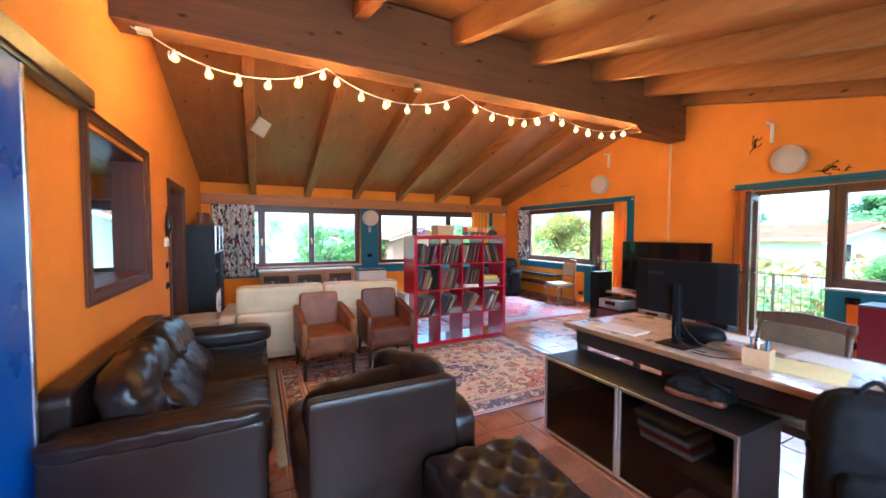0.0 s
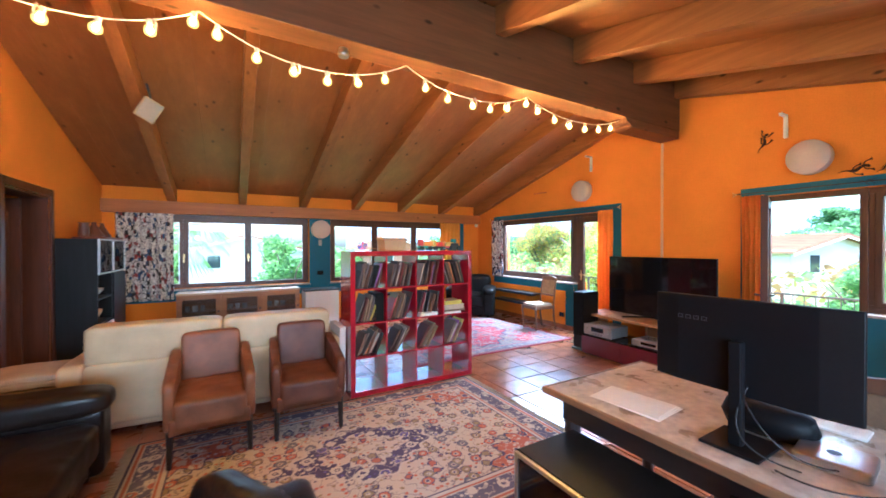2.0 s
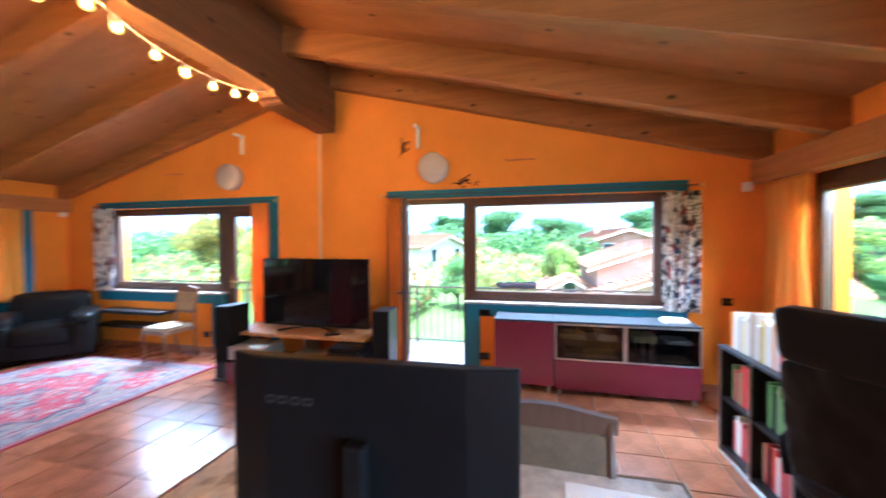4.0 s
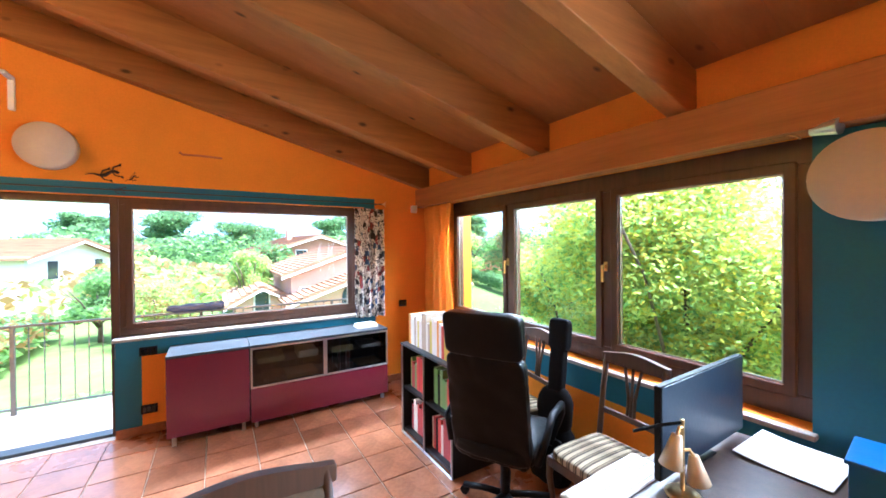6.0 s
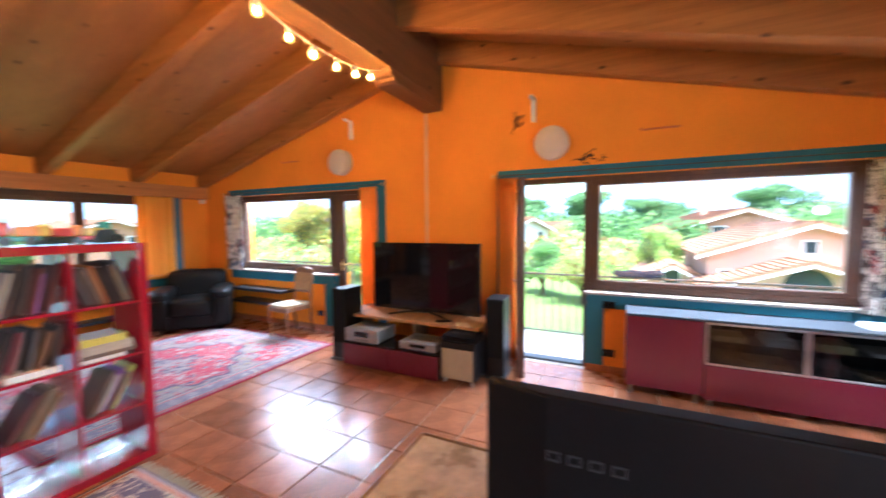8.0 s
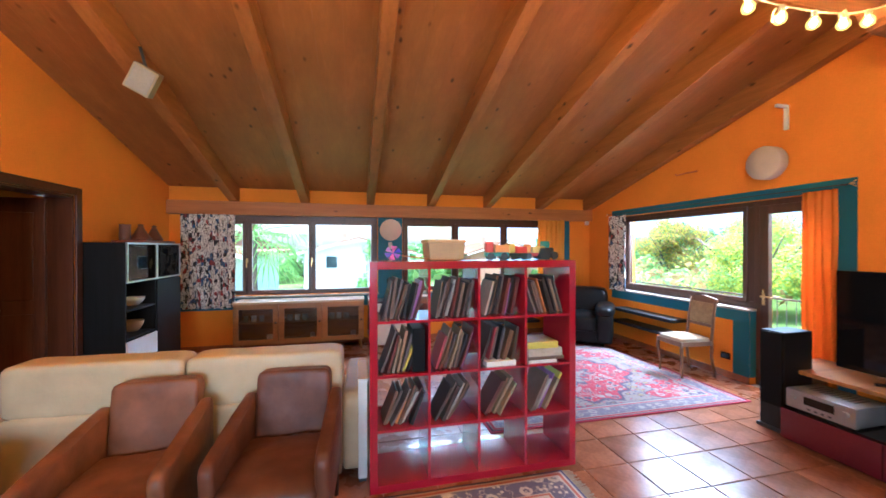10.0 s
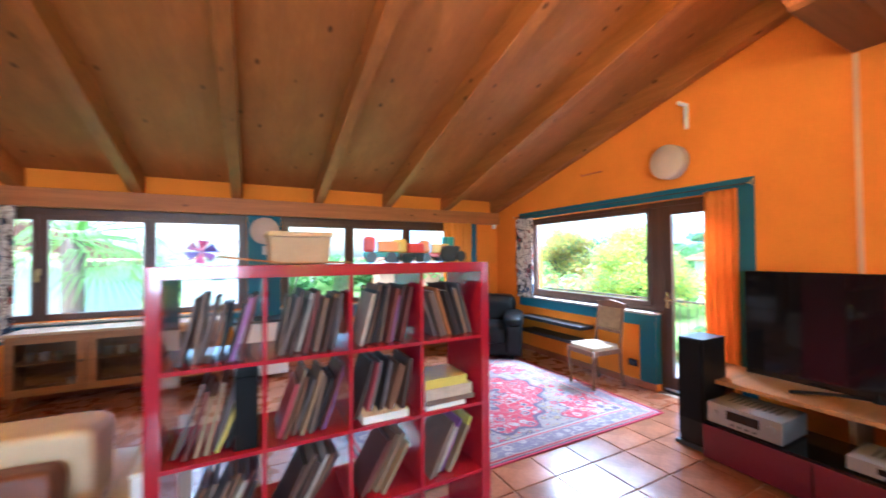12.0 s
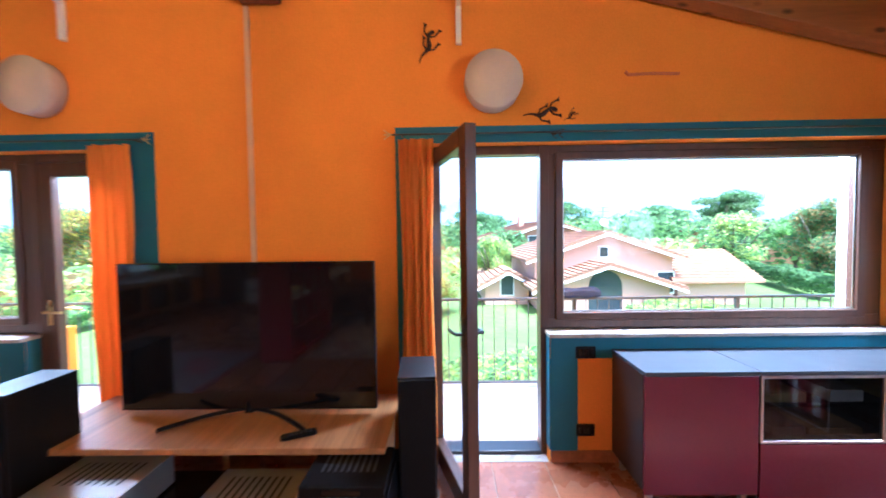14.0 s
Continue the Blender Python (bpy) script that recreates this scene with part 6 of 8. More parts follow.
box(bm, 0.0, 0.82, 0.380, 0.392, 0.0, 0.014, 0.002)
part("edge_profile", bm, STEEL, bc, "aluminium edge profile")
x = 4.04
while x < 4.76:
    w = rng.uniform(0.02, 0.045)
    mat = rng.choice([PAPER, PAPER, PAPER, ACC[0], TOYM[0], BOOKM[7], TOYM[1]])
    make_book("book", w, rng.uniform(0.2, 0.26), rng.uniform(0.22, 0.30), mat, "book standing on the low bookcase", "books on the bookcase", pose(x + w, -0.52, 0.801, 0, 0, 180))
    x += w + 0.001
for z, cols in ((0.421, (TOYM[0], TOYM[5], ACC[2], ACC[1], BLACKP)), (0.051, (TOYM[0], BLACKP, PAPER, ACC[2]))):
    x = 4.05
    while x < 4.76:
        w = rng.uniform(0.02, 0.045)
        if 4.38 < x < 4.46:
            x = 4.46
        make_book("book", w, 0.22, rng.uniform(0.2, 0.29), rng.choice(cols), "book standing in the low bookcase", "books on the bookcase", pose(x + w, -0.53, z, 0, 0, 180))
        x += w + 0.002
stl = thing("stool", "small teal painted stool in the corner", "stool", 5.42, -1.02, 0)
bm = B()
box(bm, -0.14, 0.14, -0.14, 0.14, 0.44, 0.47, 0.006)
part("seat", bm, TEAL, stl)
legs4(stl, TEAL, -0.115, 0.115, -0.115, 0.115, 0.44, 0.018, 0.014, True)
z = 0.471
for i in range(6):
    h = rng.uniform(0.02, 0.04)
    make_book("book", h, 0.20, 0.26, rng.choice([BLACKP, BOOKM[4], TOYM[0], BOOKM[1]]), "book in a pile on the teal stool", "books on the stool", pose(5.29, -1.12, z + h, 0, 90, 0))
    z += h + 0.001

# north side: dark bookcase, glazed sideboard, white cabinet
nb = thing("bookcase", "tall black bookcase with glass upper doors and white drawers", "bookcase", -1.10, 6.40, 0)
W, D, H = 1.20, 0.40, 1.64
for a, b in ((0, 0.02), (0.59, 0.61), (W - 0.02, W)):
    bm = B()
    box(bm, 0, D - 0.022, a, b, 0, H)
    part("side_panel", bm, BLACKW, nb)
for z in (0.03, 0.32, 0.60, 0.90, 1.20, H - 0.02):
    for a, b in ((0.02, 0.59), (0.61, W - 0.02)):
        bm = B()
        box(bm, 0.01, D - 0.024, a, b, z, z + 0.02)
        part("shelf_board", bm, BLACKW, nb)
bm = B()
box(bm, 0, 0.01, 0.02, W - 0.02, 0.02, H)
part("back_panel", bm, BLACKW, nb)
for a, b in ((0.0, 0.599), (0.601, W)):
    bm = B()
    f = 0.018
    ring(bm, "x", D - 0.02, D, a, b, 1.21, H, f)
    d = part("door", bm, STEEL, nb, "aluminium framed glass door")
    bm = B()
    box(bm, D - 0.013, D - 0.008, a + f, b - f, 1.21 + f, H - f)
    part("pane", bm, DGLASS, d, "smoked glass")
for z in (0.05, 0.34):
    bm = B()
    box(bm, D - 0.02, D, 0.003, 0.597, z, z + 0.25, 0.002)
    part("drawer_front", bm, WHITEP, nb, "white drawer front")
bm = B()
box(bm, D - 0.02, D, 0.602, W - 0.003, 0.05, 1.195, 0.002)
part("tall_door", bm, BLACKW, nb)
bowl = lambda r, h: [(r * 0.45, 0), (r * 0.55, 0.008), (r * 0.9, h * 0.6), (r, h), (r * 0.93, h), (r * 0.8, h * 0.55), (r * 0.3, 0.02)]
bm = B()
lathe(bm, bowl(0.12, 0.09), 20)
solo("bowl", bm, PAPER, "white bowl in the black bookcase", "bowl", -0.90, 6.88, 0.921, 0, "", True)
bm = B()
lathe(bm, bowl(0.11, 0.12), 20)
solo("basket", bm, CARD, "small woven basket in the black bookcase", "basket", -0.90, 6.88, 0.621, 0, "", True)
bm = B()
pad(bm, 0, 0.34, 0, 0.86, 0, 0.03, 0.3, 0.002, 10)
solo("tray", bm, plain("terracotta_glaze", (0.22, 0.05, 0.025), 0.35, var=0.2), "dark red tray on the black bookcase", "tray", -1.06, 6.72, 1.641, 0, "", True)
POT = plain("brown_pottery", (0.13, 0.05, 0.03), 0.45, var=0.3)
for x, y, s in ((-0.92, 7.10, 1.0), (-0.90, 7.36, 0.9)):
    bm = B()
    lathe(bm, [(0.10 * s, 0), (0.11 * s, 0.02), (0.09 * s, 0.05), (0.05 * s, 0.12), (0.025 * s, 0.17), (0.03 * s, 0.19), (0.012 * s, 0.20)], 18)
    solo("tagine", bm, POT, "brown cone-lidded clay pot on the tray", "pot", x, y, 1.671, 0, "clay pots", True)
bm = B()
lathe(bm, [(0.05, 0), (0.055, 0.02), (0.052, 0.16), (0.055, 0.18), (0.045, 0.18)], 16)
solo("canister", bm, POT, "dark cylindrical canister on the tray", "canister", -0.95, 6.84, 1.671, 0, "clay pots", True)

lb = thing("sideboard", "oak sideboard with three glazed doors and a pale top", "sideboard", -0.12, 7.80, 0)
W = 1.86
bm = B()
box(bm, -0.01, W + 0.01, -0.012, 0.42, 0.755, 0.782, 0.004)
part("top", bm, wood("pale_oak", (0.50, 0.36, 0.21), 0, rough=0.4, knots=False), lb)
bm = B()
for a in (0, W / 3 - 0.01, 2 * W / 3 - 0.01, W - 0.02):
    box(bm, a, a + 0.02, 0.022, 0.40, 0.17, 0.755)
box(bm, 0.0, W, 0.022, 0.40, 0.15, 0.17)
box(bm, 0.02, W - 0.02, 0.385, 0.40, 0.17, 0.755)
for k in range(3):
    a = k * W / 3 + 0.02
    box(bm, a, a + W / 3 - 0.04, 0.05, 0.385, 0.45, 0.462)
part("carcass", bm, OAK, lb)
for k in range(3):
    a, b = k * W / 3 + 0.004, (k + 1) * W / 3 - 0.004
    f = 0.075
    bm = B()
    ring(bm, "y", 0, 0.02, a, b, 0.155, 0.75, f, 0.003)
    d = part("door", bm, OAK, lb)
    bm = B()
    box(bm, a + f, b - f, 0.008, 0.012, 0.155 + f, 0.75 - f)
    g = part("pane", bm, CGLASS, d, "clear glass")
    g.visible_shadow = False
    bm = B()
    cyl(bm, (b - 0.035, 0, 0.47), (b - 0.035, -0.025, 0.47), 0.012, 0.015, 12)
    part("knob", bm, DARKG, d)
for x in (0.06, W - 0.06):
    for y in (0.06, 0.34):
        bm = B()
        cyl(bm, (x + (0.03 if x > 1 else -0.03), y, 0), (x, y, 0.15), 0.014, 0.022, 12)
        part("leg", bm, OAK, lb)
for k in range(3):
    for i in range(4):
        bm = B()
        r = rng.uniform(0.03, 0.045)
        lathe(bm, [(r * 0.7, 0), (r, 0.02), (r, 0.09), (r * 0.92, 0.09), (r * 0.85, 0.02)], 14)
        solo("glass_jar", bm, WHITEP if i % 2 else SILVER, "small cup behind the sideboard glass", "cup", -0.12 + k * W / 3 + 0.13 + i * 0.11, 7.98, 0.4625 if i < 3 else 0.1705, 0, "cups", True)
wb = thing("cabinet", "white painted radiator cabinet under the window", "cabinet", 1.84, 7.80, 0)
bm = B()
box(bm, 0, 0.62, 0.02, 0.42, 0.04, 0.70, 0.004)
part("body", bm, WHITEP, wb)
bm = B()
box(bm, -0.01, 0.63, 0.0, 0.43, 0.70, 0.73, 0.004)
part("top", bm, DARKG, wb)
bm = B()
box(bm, 0.01, 0.61, 0.0, 0.02, 0.06, 0.69, 0.004)
part("front_panel", bm, WHITEP, wb)

# black leather club chair in the far corner
ba = thing("armchair", "black leather club armchair in the corner", "armchair", 4.70, 7.50, 0, -39)
ba.scale = (1.22, 1.14, 1.06)
bm = B()
box(bm, 0.05, 0.78, 0.04, 0.82, 0.05, 0.26, 0.03)
part("base", bm, BLACKL, ba)
bm = B()
pad(bm, 0.15, 0.66, -0.02, 0.62, 0.22, 0.46, 0.3, 0.008, 14, 0.03)
part("seat_cushion", bm, BLACKL, ba, "", True)
bm = B()
pad(bm, 0.06, 0.76, 0.55, 0.84, 0.10, 0.84, 0.3, 0.010, 16, 0, None, 7, 5)
part("backrest", bm, BLACKL, ba, "", True)
for a, b in ((-0.02, 0.18), (0.64, 0.84)):
    bm = B()
    pad(bm, a, b, 0.0, 0.80, 0.05, 0.52, 0.22, 0.006, 14)
    pad(bm, a - 0.02, b + 0.02, -0.03, 0.78, 0.44, 0.62, 0.6, 0.008, 14)
    part("armrest", bm, BLACKL, ba, "", True)
legs4(ba, DARKW, 0.10, 0.72, 0.10, 0.74, 0.06, 0.025, 0.02)
for z in (0.56, 0.36):
    bm = B()
    box(bm, 0, 0.26, 0, 1.16, 0, 0.045, 0.004)
    solo("wall_shelf", bm, BLACKW, "black floating shelf under the window", "shelf", 5.755, 6.03, z, 0, "floating shelves")

for z in (0.50, 0.24):
    bm = B()
    box(bm, 0, 1.55, 0, 0.26, 0, 0.045, 0.004)
    solo("wall_shelf", bm, BLACKW, "long black floating shelf under the north window", "shelf", 3.30, 7.955, z, 0, "floating shelves")

# white low thing at the foot of the shelf
wc = thing("cabinet", "narrow white cabinet between sofa and red shelf", "cabinet", 1.63, 4.44, 0)
bm = B()
box(bm, 0, 0.06, 0.0, 0.42, 0.02, 0.68, 0.006)
part("body", bm, WHITEP, wc)
bm = B()
box(bm, -0.004, 0.064, -0.004, 0.424, 0.68, 0.70, 0.004)
part("top", bm, PAPER, wc)
bm = B()
box(bm, 0.004, 0.056, 0.004, 0.416, 0.0, 0.02)
part("plinth", bm, DARKG, wc)

# ---- curtains ----
def curtain(name, axis, plane, u0, u1, z0, z1, mat, label, waves, amp=0.035, sign=-1, seed=0, gather=0.0):
    """A hanging cloth with folds that open towards the hem."""
    bm = B()
    nu, nz = waves * 10, 26
    grid = []
    for i in range(nu + 1):
        row = []
        for j in range(nz + 1):
            s, t = i / nu, j / nz
            k = 1 - gather * math.sin(math.pi * min(1, t * 1.2)) ** 2
            u = (u0 + u1) / 2 + (u1 - u0) * (s - 0.5) * k
            d = amp * (0.45 + 0.55 * t) * math.sin(2 * math.pi * waves * s + 1.2 * noise.noise(Vector((s * 4, t * 1.5, seed)))) + 0.02 * noise.noise(Vector((s * 6, t * 3, seed + 5)))
            v = plane + sign * (0.075 + d)
            z = z1 - (z1 - z0) * t
            row.append(bm.verts.new((v, u, z) if axis == "x" else (u, v, z)))
        grid.append(row)
    for i in range(nu):
        for j in range(nz):
            bm.faces.new((grid[i][j], grid[i + 1][j], grid[i + 1][j + 1], grid[i][j + 1]))
    c = part(name, bm, mat, None, "", True)
    so = c.modifiers.new("cloth", "SOLIDIFY")
    so.thickness = 0.003
    tagged(c, label, "curtain", "curtains")
    return c


curtain("curtain", "x", XE, 4.38, 4.66, 0.03, 2.13, ORANGEC, "orange curtain drawn aside at the balcony door", 4, seed=1)
curtain("curtain", "x", XE, 2.44, 2.66, 0.03, 2.13, ORANGEC, "orange curtain drawn aside at the open door", 4, seed=2, gather=0.15)
curtain("curtain", "x", XE, 7.14, 7.56, 0.86, 2.13, PRINTC, "black and white printed curtain at the window", 4, seed=3)
curtain("curtain", "x", XE, -0.78, -0.42, 0.84, 2.10, PRINTC, "black and white printed curtain at the window", 4, seed=4)
curtain("curtain", "y", YN, -0.92, -0.18, 0.66, 2.10, PRINTC, "wide black and white printed curtain at the north window", 7, seed=5)
curtain("curtain", "y", YN, 4.90, 5.45, 0.76, 2.10, ORANGEC_LIT, "orange curtain at the north window, tinted yellow for its daylight", 5, seed=6)
curtain("curtain", "y", YS, 5.28, 5.90, 0.84, 2.14, ORANGEC_LIT, "orange curtain at the south window, tinted yellow for its daylight", 4, sign=1, seed=7, gather=0.2)


def curtain_rod(axis, plane, u0, u1, z, sign=-1):
    r = tagged(new("curtain_rod"), "thin iron curtain rod with leaf finials", "curtain rod", "curtain rods")
    at = (lambda u, d, w: (plane + sign * d, u, w)) if axis == "x" else (lambda u, d, w: (u, plane + sign * d, w))
    bm = B()
    cyl(bm, at(u0, 0.075, z), at(u1, 0.075, z), 0.006, n=8)
    part("rod", bm, DARKG, r)
    for u, o in ((u0, -1), (u1, 1)):
        bm = B()
        for k in (-1, 0, 1):
            tube(bm, [at(u, 0.075, z), at(u + o * 0.03, 0.075, z + 0.012 * k), at(u + o * 0.05, 0.075, z + 0.03 * k)], 0.004, 6)
        part("finial", bm, BRASS, r, "small leaf finial")
    for u in (u0 + 0.06, u1 - 0.06):
        bm = B()
        cyl(bm, at(u, 0.0, z), at(u, 0.075, z), 0.006, n=8)
        part("bracket", bm, DARKG, r)


curtain_rod("x", XE, 4.30, 7.58, 2.16)
curtain_rod("x", XE, -0.76, 2.70, 2.16)
curtain_rod("y", YS, 2.45, 5.76, 2.15, 1)

# ---- lamps and things on the walls ----
def drum_lamp(x, y, z, rx, ry, label):
    l = thing("wall_lamp", label, "wall lamp", x, y, z, 0, 0)
    l.matrix_basis = pose(x, y, z, rx, ry, 0)
    tagged(l, "", "", "round wall lamps")
    bm = B()
    lathe(bm, [(0.172, 0.02), (0.178, 0.025), (0.178, 0.132), (0.174, 0.139), (0.05, 0.142)], 40)
    part("shade", bm, LAMPW, l, "", True)
    bm = B()
    lathe(bm, [(0.10, 0.0), (0.10, 0.022)], 24)
    part("mount", bm, WHITEP, l)


drum_lamp(XE, 2.06, 2.475, 0, -90, "round cream drum lamp on the orange wall")
drum_lamp(XE, 4.99, 2.50, 0, -90, "round cream drum lamp on the orange wall")
drum_lamp(2.19, YN - 0.005, 1.88, 90, 0, "round cream drum lamp on the teal pier")
drum_lamp(2.19, YS + 0.005, 1.92, -90, 0, "round cream drum lamp on the teal pier")
for y, z in ((2.27, 2.87), (4.84, 2.95)):
    w = tagged(new("wall_bracket"), "white bent wall bracket on the orange wall", "bracket", "wall brackets")
    bm = B()
    box(bm, XE - 0.035, XE - 0.001, y - 0.018, y + 0.018, z - 0.13, z + 0.10, 0.005)
    part("arm", bm, WHITEP, w)
    bm = B()
    box(bm, XE - 0.16, XE - 0.001, y - 0.016, y + 0.016, z + 0.10, z + 0.13, 0.005, m=Matrix.Translation((0, 0, 0)))
    part("tip", bm, WHITEP, w)
bm = B()
box(bm, XE - 0.022, XE - 0.001, 3.62, 3.65, 1.2, 3.012, 0.003)
solo("cable_duct", bm, plain("painted_duct", (0.66, 0.40, 0.22), 0.6, var=0.05), "thin pale cable duct from the beam down the wall", "cable duct")


def gecko(y, z, s, rot, label):
    g = B()
    pts = []
    for i in range(15):
        t = i / 14
        pts.append((XE - 0.012, 0.16 * (t - 0.45) * 1.3, 0.018 * math.sin(t * 9) * (1.2 - t)))
    rad = [0.012, 0.016, 0.014, 0.011, 0.014, 0.017, 0.018, 0.017, 0.013, 0.010, 0.008, 0.006, 0.005, 0.004, 0.003]
    m = Matrix.Translation((0, y, z)) @ Matrix.Rotation(radians(rot), 4, "X")
    loc = [(Vector((0, p[1] * s, p[2] * s))) for p in pts]
    wpts = [m @ v + Vector((XE - 0.008, 0, 0)) for v in loc]
    tube(g, wpts, 0.01, 8, [r * s * 0.8 for r in rad])
    for k, o in ((3, 1), (3, -1), (8, 1), (8, -1)):
        b0 = loc[k]
        p = [b0, b0 + Vector((0, -0.02 * s, o * 0.035 * s)), b0 + Vector((0, -0.05 * s, o * 0.045 * s))]
        tube(g, [m @ v + Vector((XE - 0.007, 0, 0)) for v in p], 0.0048 * s, 6)
        for q in (-0.5, 0, 0.5):
            e = p[2] + Vector((0, -0.018 * s, o * (0.006 + 0.02 * q) * s))
            tube(g, [m @ p[2] + Vector((XE - 0.007, 0, 0)), m @ e + Vector((XE - 0.007, 0, 0))], 0.0038 * s, 5)
    for v in g.verts:
        v.co.x = min(v.co.x, XE - 0.0008)
    solo("gecko_ornament", g, GECKO, label, "wall ornament", group="gecko ornaments", smooth=True)


gecko(2.47, 2.74, 1.05, -65, "dark iron gecko ornament on the orange wall")
gecko(1.74, 2.30, 1.05, -8, "dark iron gecko ornament above the window")
gecko(1.56, 2.275, 0.45, -35, "tiny dark iron gecko ornament above the window")
gecko(1.66, 2.17, 0.5, 10, "tiny dark iron gecko ornament on the teal band")
for y, z in ((1.03, 2.53), (6.05, 2.60)):
    b2 = B()
    tube(b2, [(XE - 0.01, y - 0.16, z), (XE - 0.012, y, z + 0.004), (XE - 0.01, y + 0.16, z), (XE - 0.01, y + 0.18, z + 0.02)], 0.010, 8)
    solo("iron_bar", b2, plain("rusty_orange_iron", (0.50, 0.13, 0.035), 0.6, var=0.3), "thin painted iron bar on the wall", "wall ornament", group="iron bars")


def socket(x, y, z, axis, w=0.12, label="black socket plate on the wall"):
    s = tagged(new("socket"), label, "socket", "sockets")
    bm = B()
    if axis == "x":
        sg = -1 if x > 0 else 1
        a, b = sorted((x, x + sg * 0.011))
        box(bm, a, b, y - w / 2, y + w / 2, z - 0.04, z + 0.04, 0.004)
    else:
        sg = -1 if y > 0 else 1
        a, b = sorted((y, y + sg * 0.011))
        box(bm, x - w / 2, x + w / 2, a, b, z - 0.04, z + 0.04, 0.004)
    part("plate", bm, BLACKP, s)
    for k in (-1, 0, 1):
        bm = B()
        if axis == "x":
            a, b = sorted((x + sg * 0.010, x + sg * 0.014))
            box(bm, a, b, y + k * w * 0.27 - 0.014, y + k * w * 0.27 + 0.014, z - 0.024, z + 0.024, 0.002)
        else:
            a, b = sorted((y + sg * 0.010, y + sg * 0.014))
            box(bm, x + k * w * 0.27 - 0.014, x + k * w * 0.27 + 0.014, a, b, z - 0.024, z + 0.024, 0.002)
        part("module", bm, BLACKG, s)


socket(XE - 0.004, 1.46, 0.74, "x", 0.13)
socket(XE - 0.001, 1.46, 0.22, "x", 0.12)
socket(XE - 0.001, 5.50, 0.26, "x", 0.12)
socket(XE - 0.001, -1.05, 0.95, "x", 0.10)
socket(XW, 5.13, 0.90, "x", 0.13)
socket(XW, 5.13, 1.14, "x", 0.09, "dark switch plate beside the doorway")
socket(2.19, YN - 0.005, 1.02, "y", 0.12, "dark switch plate on the teal pier")
bm = B()
box(bm, XW, XW + 0.03, 5.02, 5.14, 1.36, 1.46, 0.006)
solo("thermostat", bm, WHITEP, "white thermostat beside the doorway", "thermostat")
bm = B()
tube(bm, [(XW + 0.03, 5.05, 1.48), (XW + 0.05, 5.03, 1.60), (XW + 0.04, 5.07, 1.72), (XW + 0.05, 5.04, 1.84)], 0.03, 8, [0.022, 0.038, 0.03, 0.014])
solo("carving", bm, DARKW, "slim dark wooden carving on the wall", "wall ornament", smooth=True)
bm = B()
box(bm, 2.16, 2.22, YN - 0.03, YN - 0.006, 1.56, 1.68, 0.005)
solo("sensor_box", bm, SILVER, "small grey sensor box on the teal pier", "sensor")
bm = B()
box(bm, XE - 0.06, XE - 0.001, -1.24, -1.17, 2.08, 2.17, 0.008)
solo("alarm_sensor", bm, WHITEP, "small white alarm sensor in the corner", "sensor")
bm = B()
box(bm, 5.93, 5.99, YN - 0.06, YN - 0.001, 2.02, 2.10, 0.008)
solo("alarm_sensor", bm, WHITEP, "small white alarm sensor in the corner", "sensor")
ls = thing("ceiling_speaker", "small cream loudspeaker tilted on a rafter", "speaker", -0.08, 5.42, 2.96)
ls.matrix_basis = pose(-0.08, 5.42, 2.96, 20, 25, 20)
bm = B()
box(bm, -0.09, 0.09, -0.08, 0.08, -0.11, 0.11, 0.01)
part("case", bm, plain("beige_speaker_case", (0.30, 0.25, 0.16), 0.6, var=0.1), ls)
bm = B()
box(bm, -0.075, 0.075, -0.086, -0.079, -0.095, 0.095, 0.003)
part("grille", bm, plain("grey_grille", (0.25, 0.24, 0.22), 0.7), ls, "grey grille")
bm = B()
cyl(bm, (-0.02, 0.02, 0.09), (-0.13, 0.06, 0.22), 0.012, n=8)
part("bracket", bm, DARKG, ls)
sn = thing("smoke_sensor", "small round chrome sensor under the ridge beam", "sensor", 1.44, 3.54, 3.05)
bm = B()
lathe(bm, [(0.03, 0), (0.042, 0.008), (0.045, 0.03), (0.035, 0.036), (0.035, 0.0695)], 20)
part("body", bm, STEEL, sn, "", True)
sp = thing("spotlight", "small chrome spotlight under the wall plate", "spotlight", 2.32, YS + 0.10, 2.14)
bm = B()
cyl(bm, (0, 0, 0.0), (0, 0, 0.05), 0.012, n=10)
part("stem", bm, STEEL, sp)
bm = B()
cyl(bm, (-0.05, 0.02, -0.005), (0.04, 0.0, 0.0), 0.035, 0.022, 16)
part("head", bm, STEEL, sp)

# string of bulbs along the ridge beam
st = thing("string_lights", "string of warm round bulbs swagged under the beam", "string lights")
ANCH = [(-0.90, 3.10), (0.48, 3.095), (1.97, 3.095), (3.35, 3.095), (4.85, 3.10)]
SAG = [0.215, 0.215, 0.16, 0.14]
BULBS_AT = [(0.13, 0.17), (0.07, 0.16), (0.14, 0.17), (0.10, 0.16)]
bm = B()
tube(bm, [(-1.10, 3.42, 3.75), (-1.09, 3.43, 3.40), (-1.06, 3.46, 3.20), (-0.98, 3.49, 3.11), (-0.90, 3.5, 3.10)], 0.006, 6)
part("feed_cable", bm, CABLE, st)
bm = B()
box(bm, -0.96, -0.86, 3.46, 3.54, 3.085, 3.118, 0.006)
part("connector", bm, CABLE, st)
bulb_bm = B()
lathe(bulb_bm, [(0.010, -0.028), (0.016, -0.034), (0.028, -0.050), (0.033, -0.068), (0.028, -0.088), (0.011, -0.100)], 16)
BULB_ME = mesh_of("bulb", bulb_bm, BULB, True)
fil_bm = B()
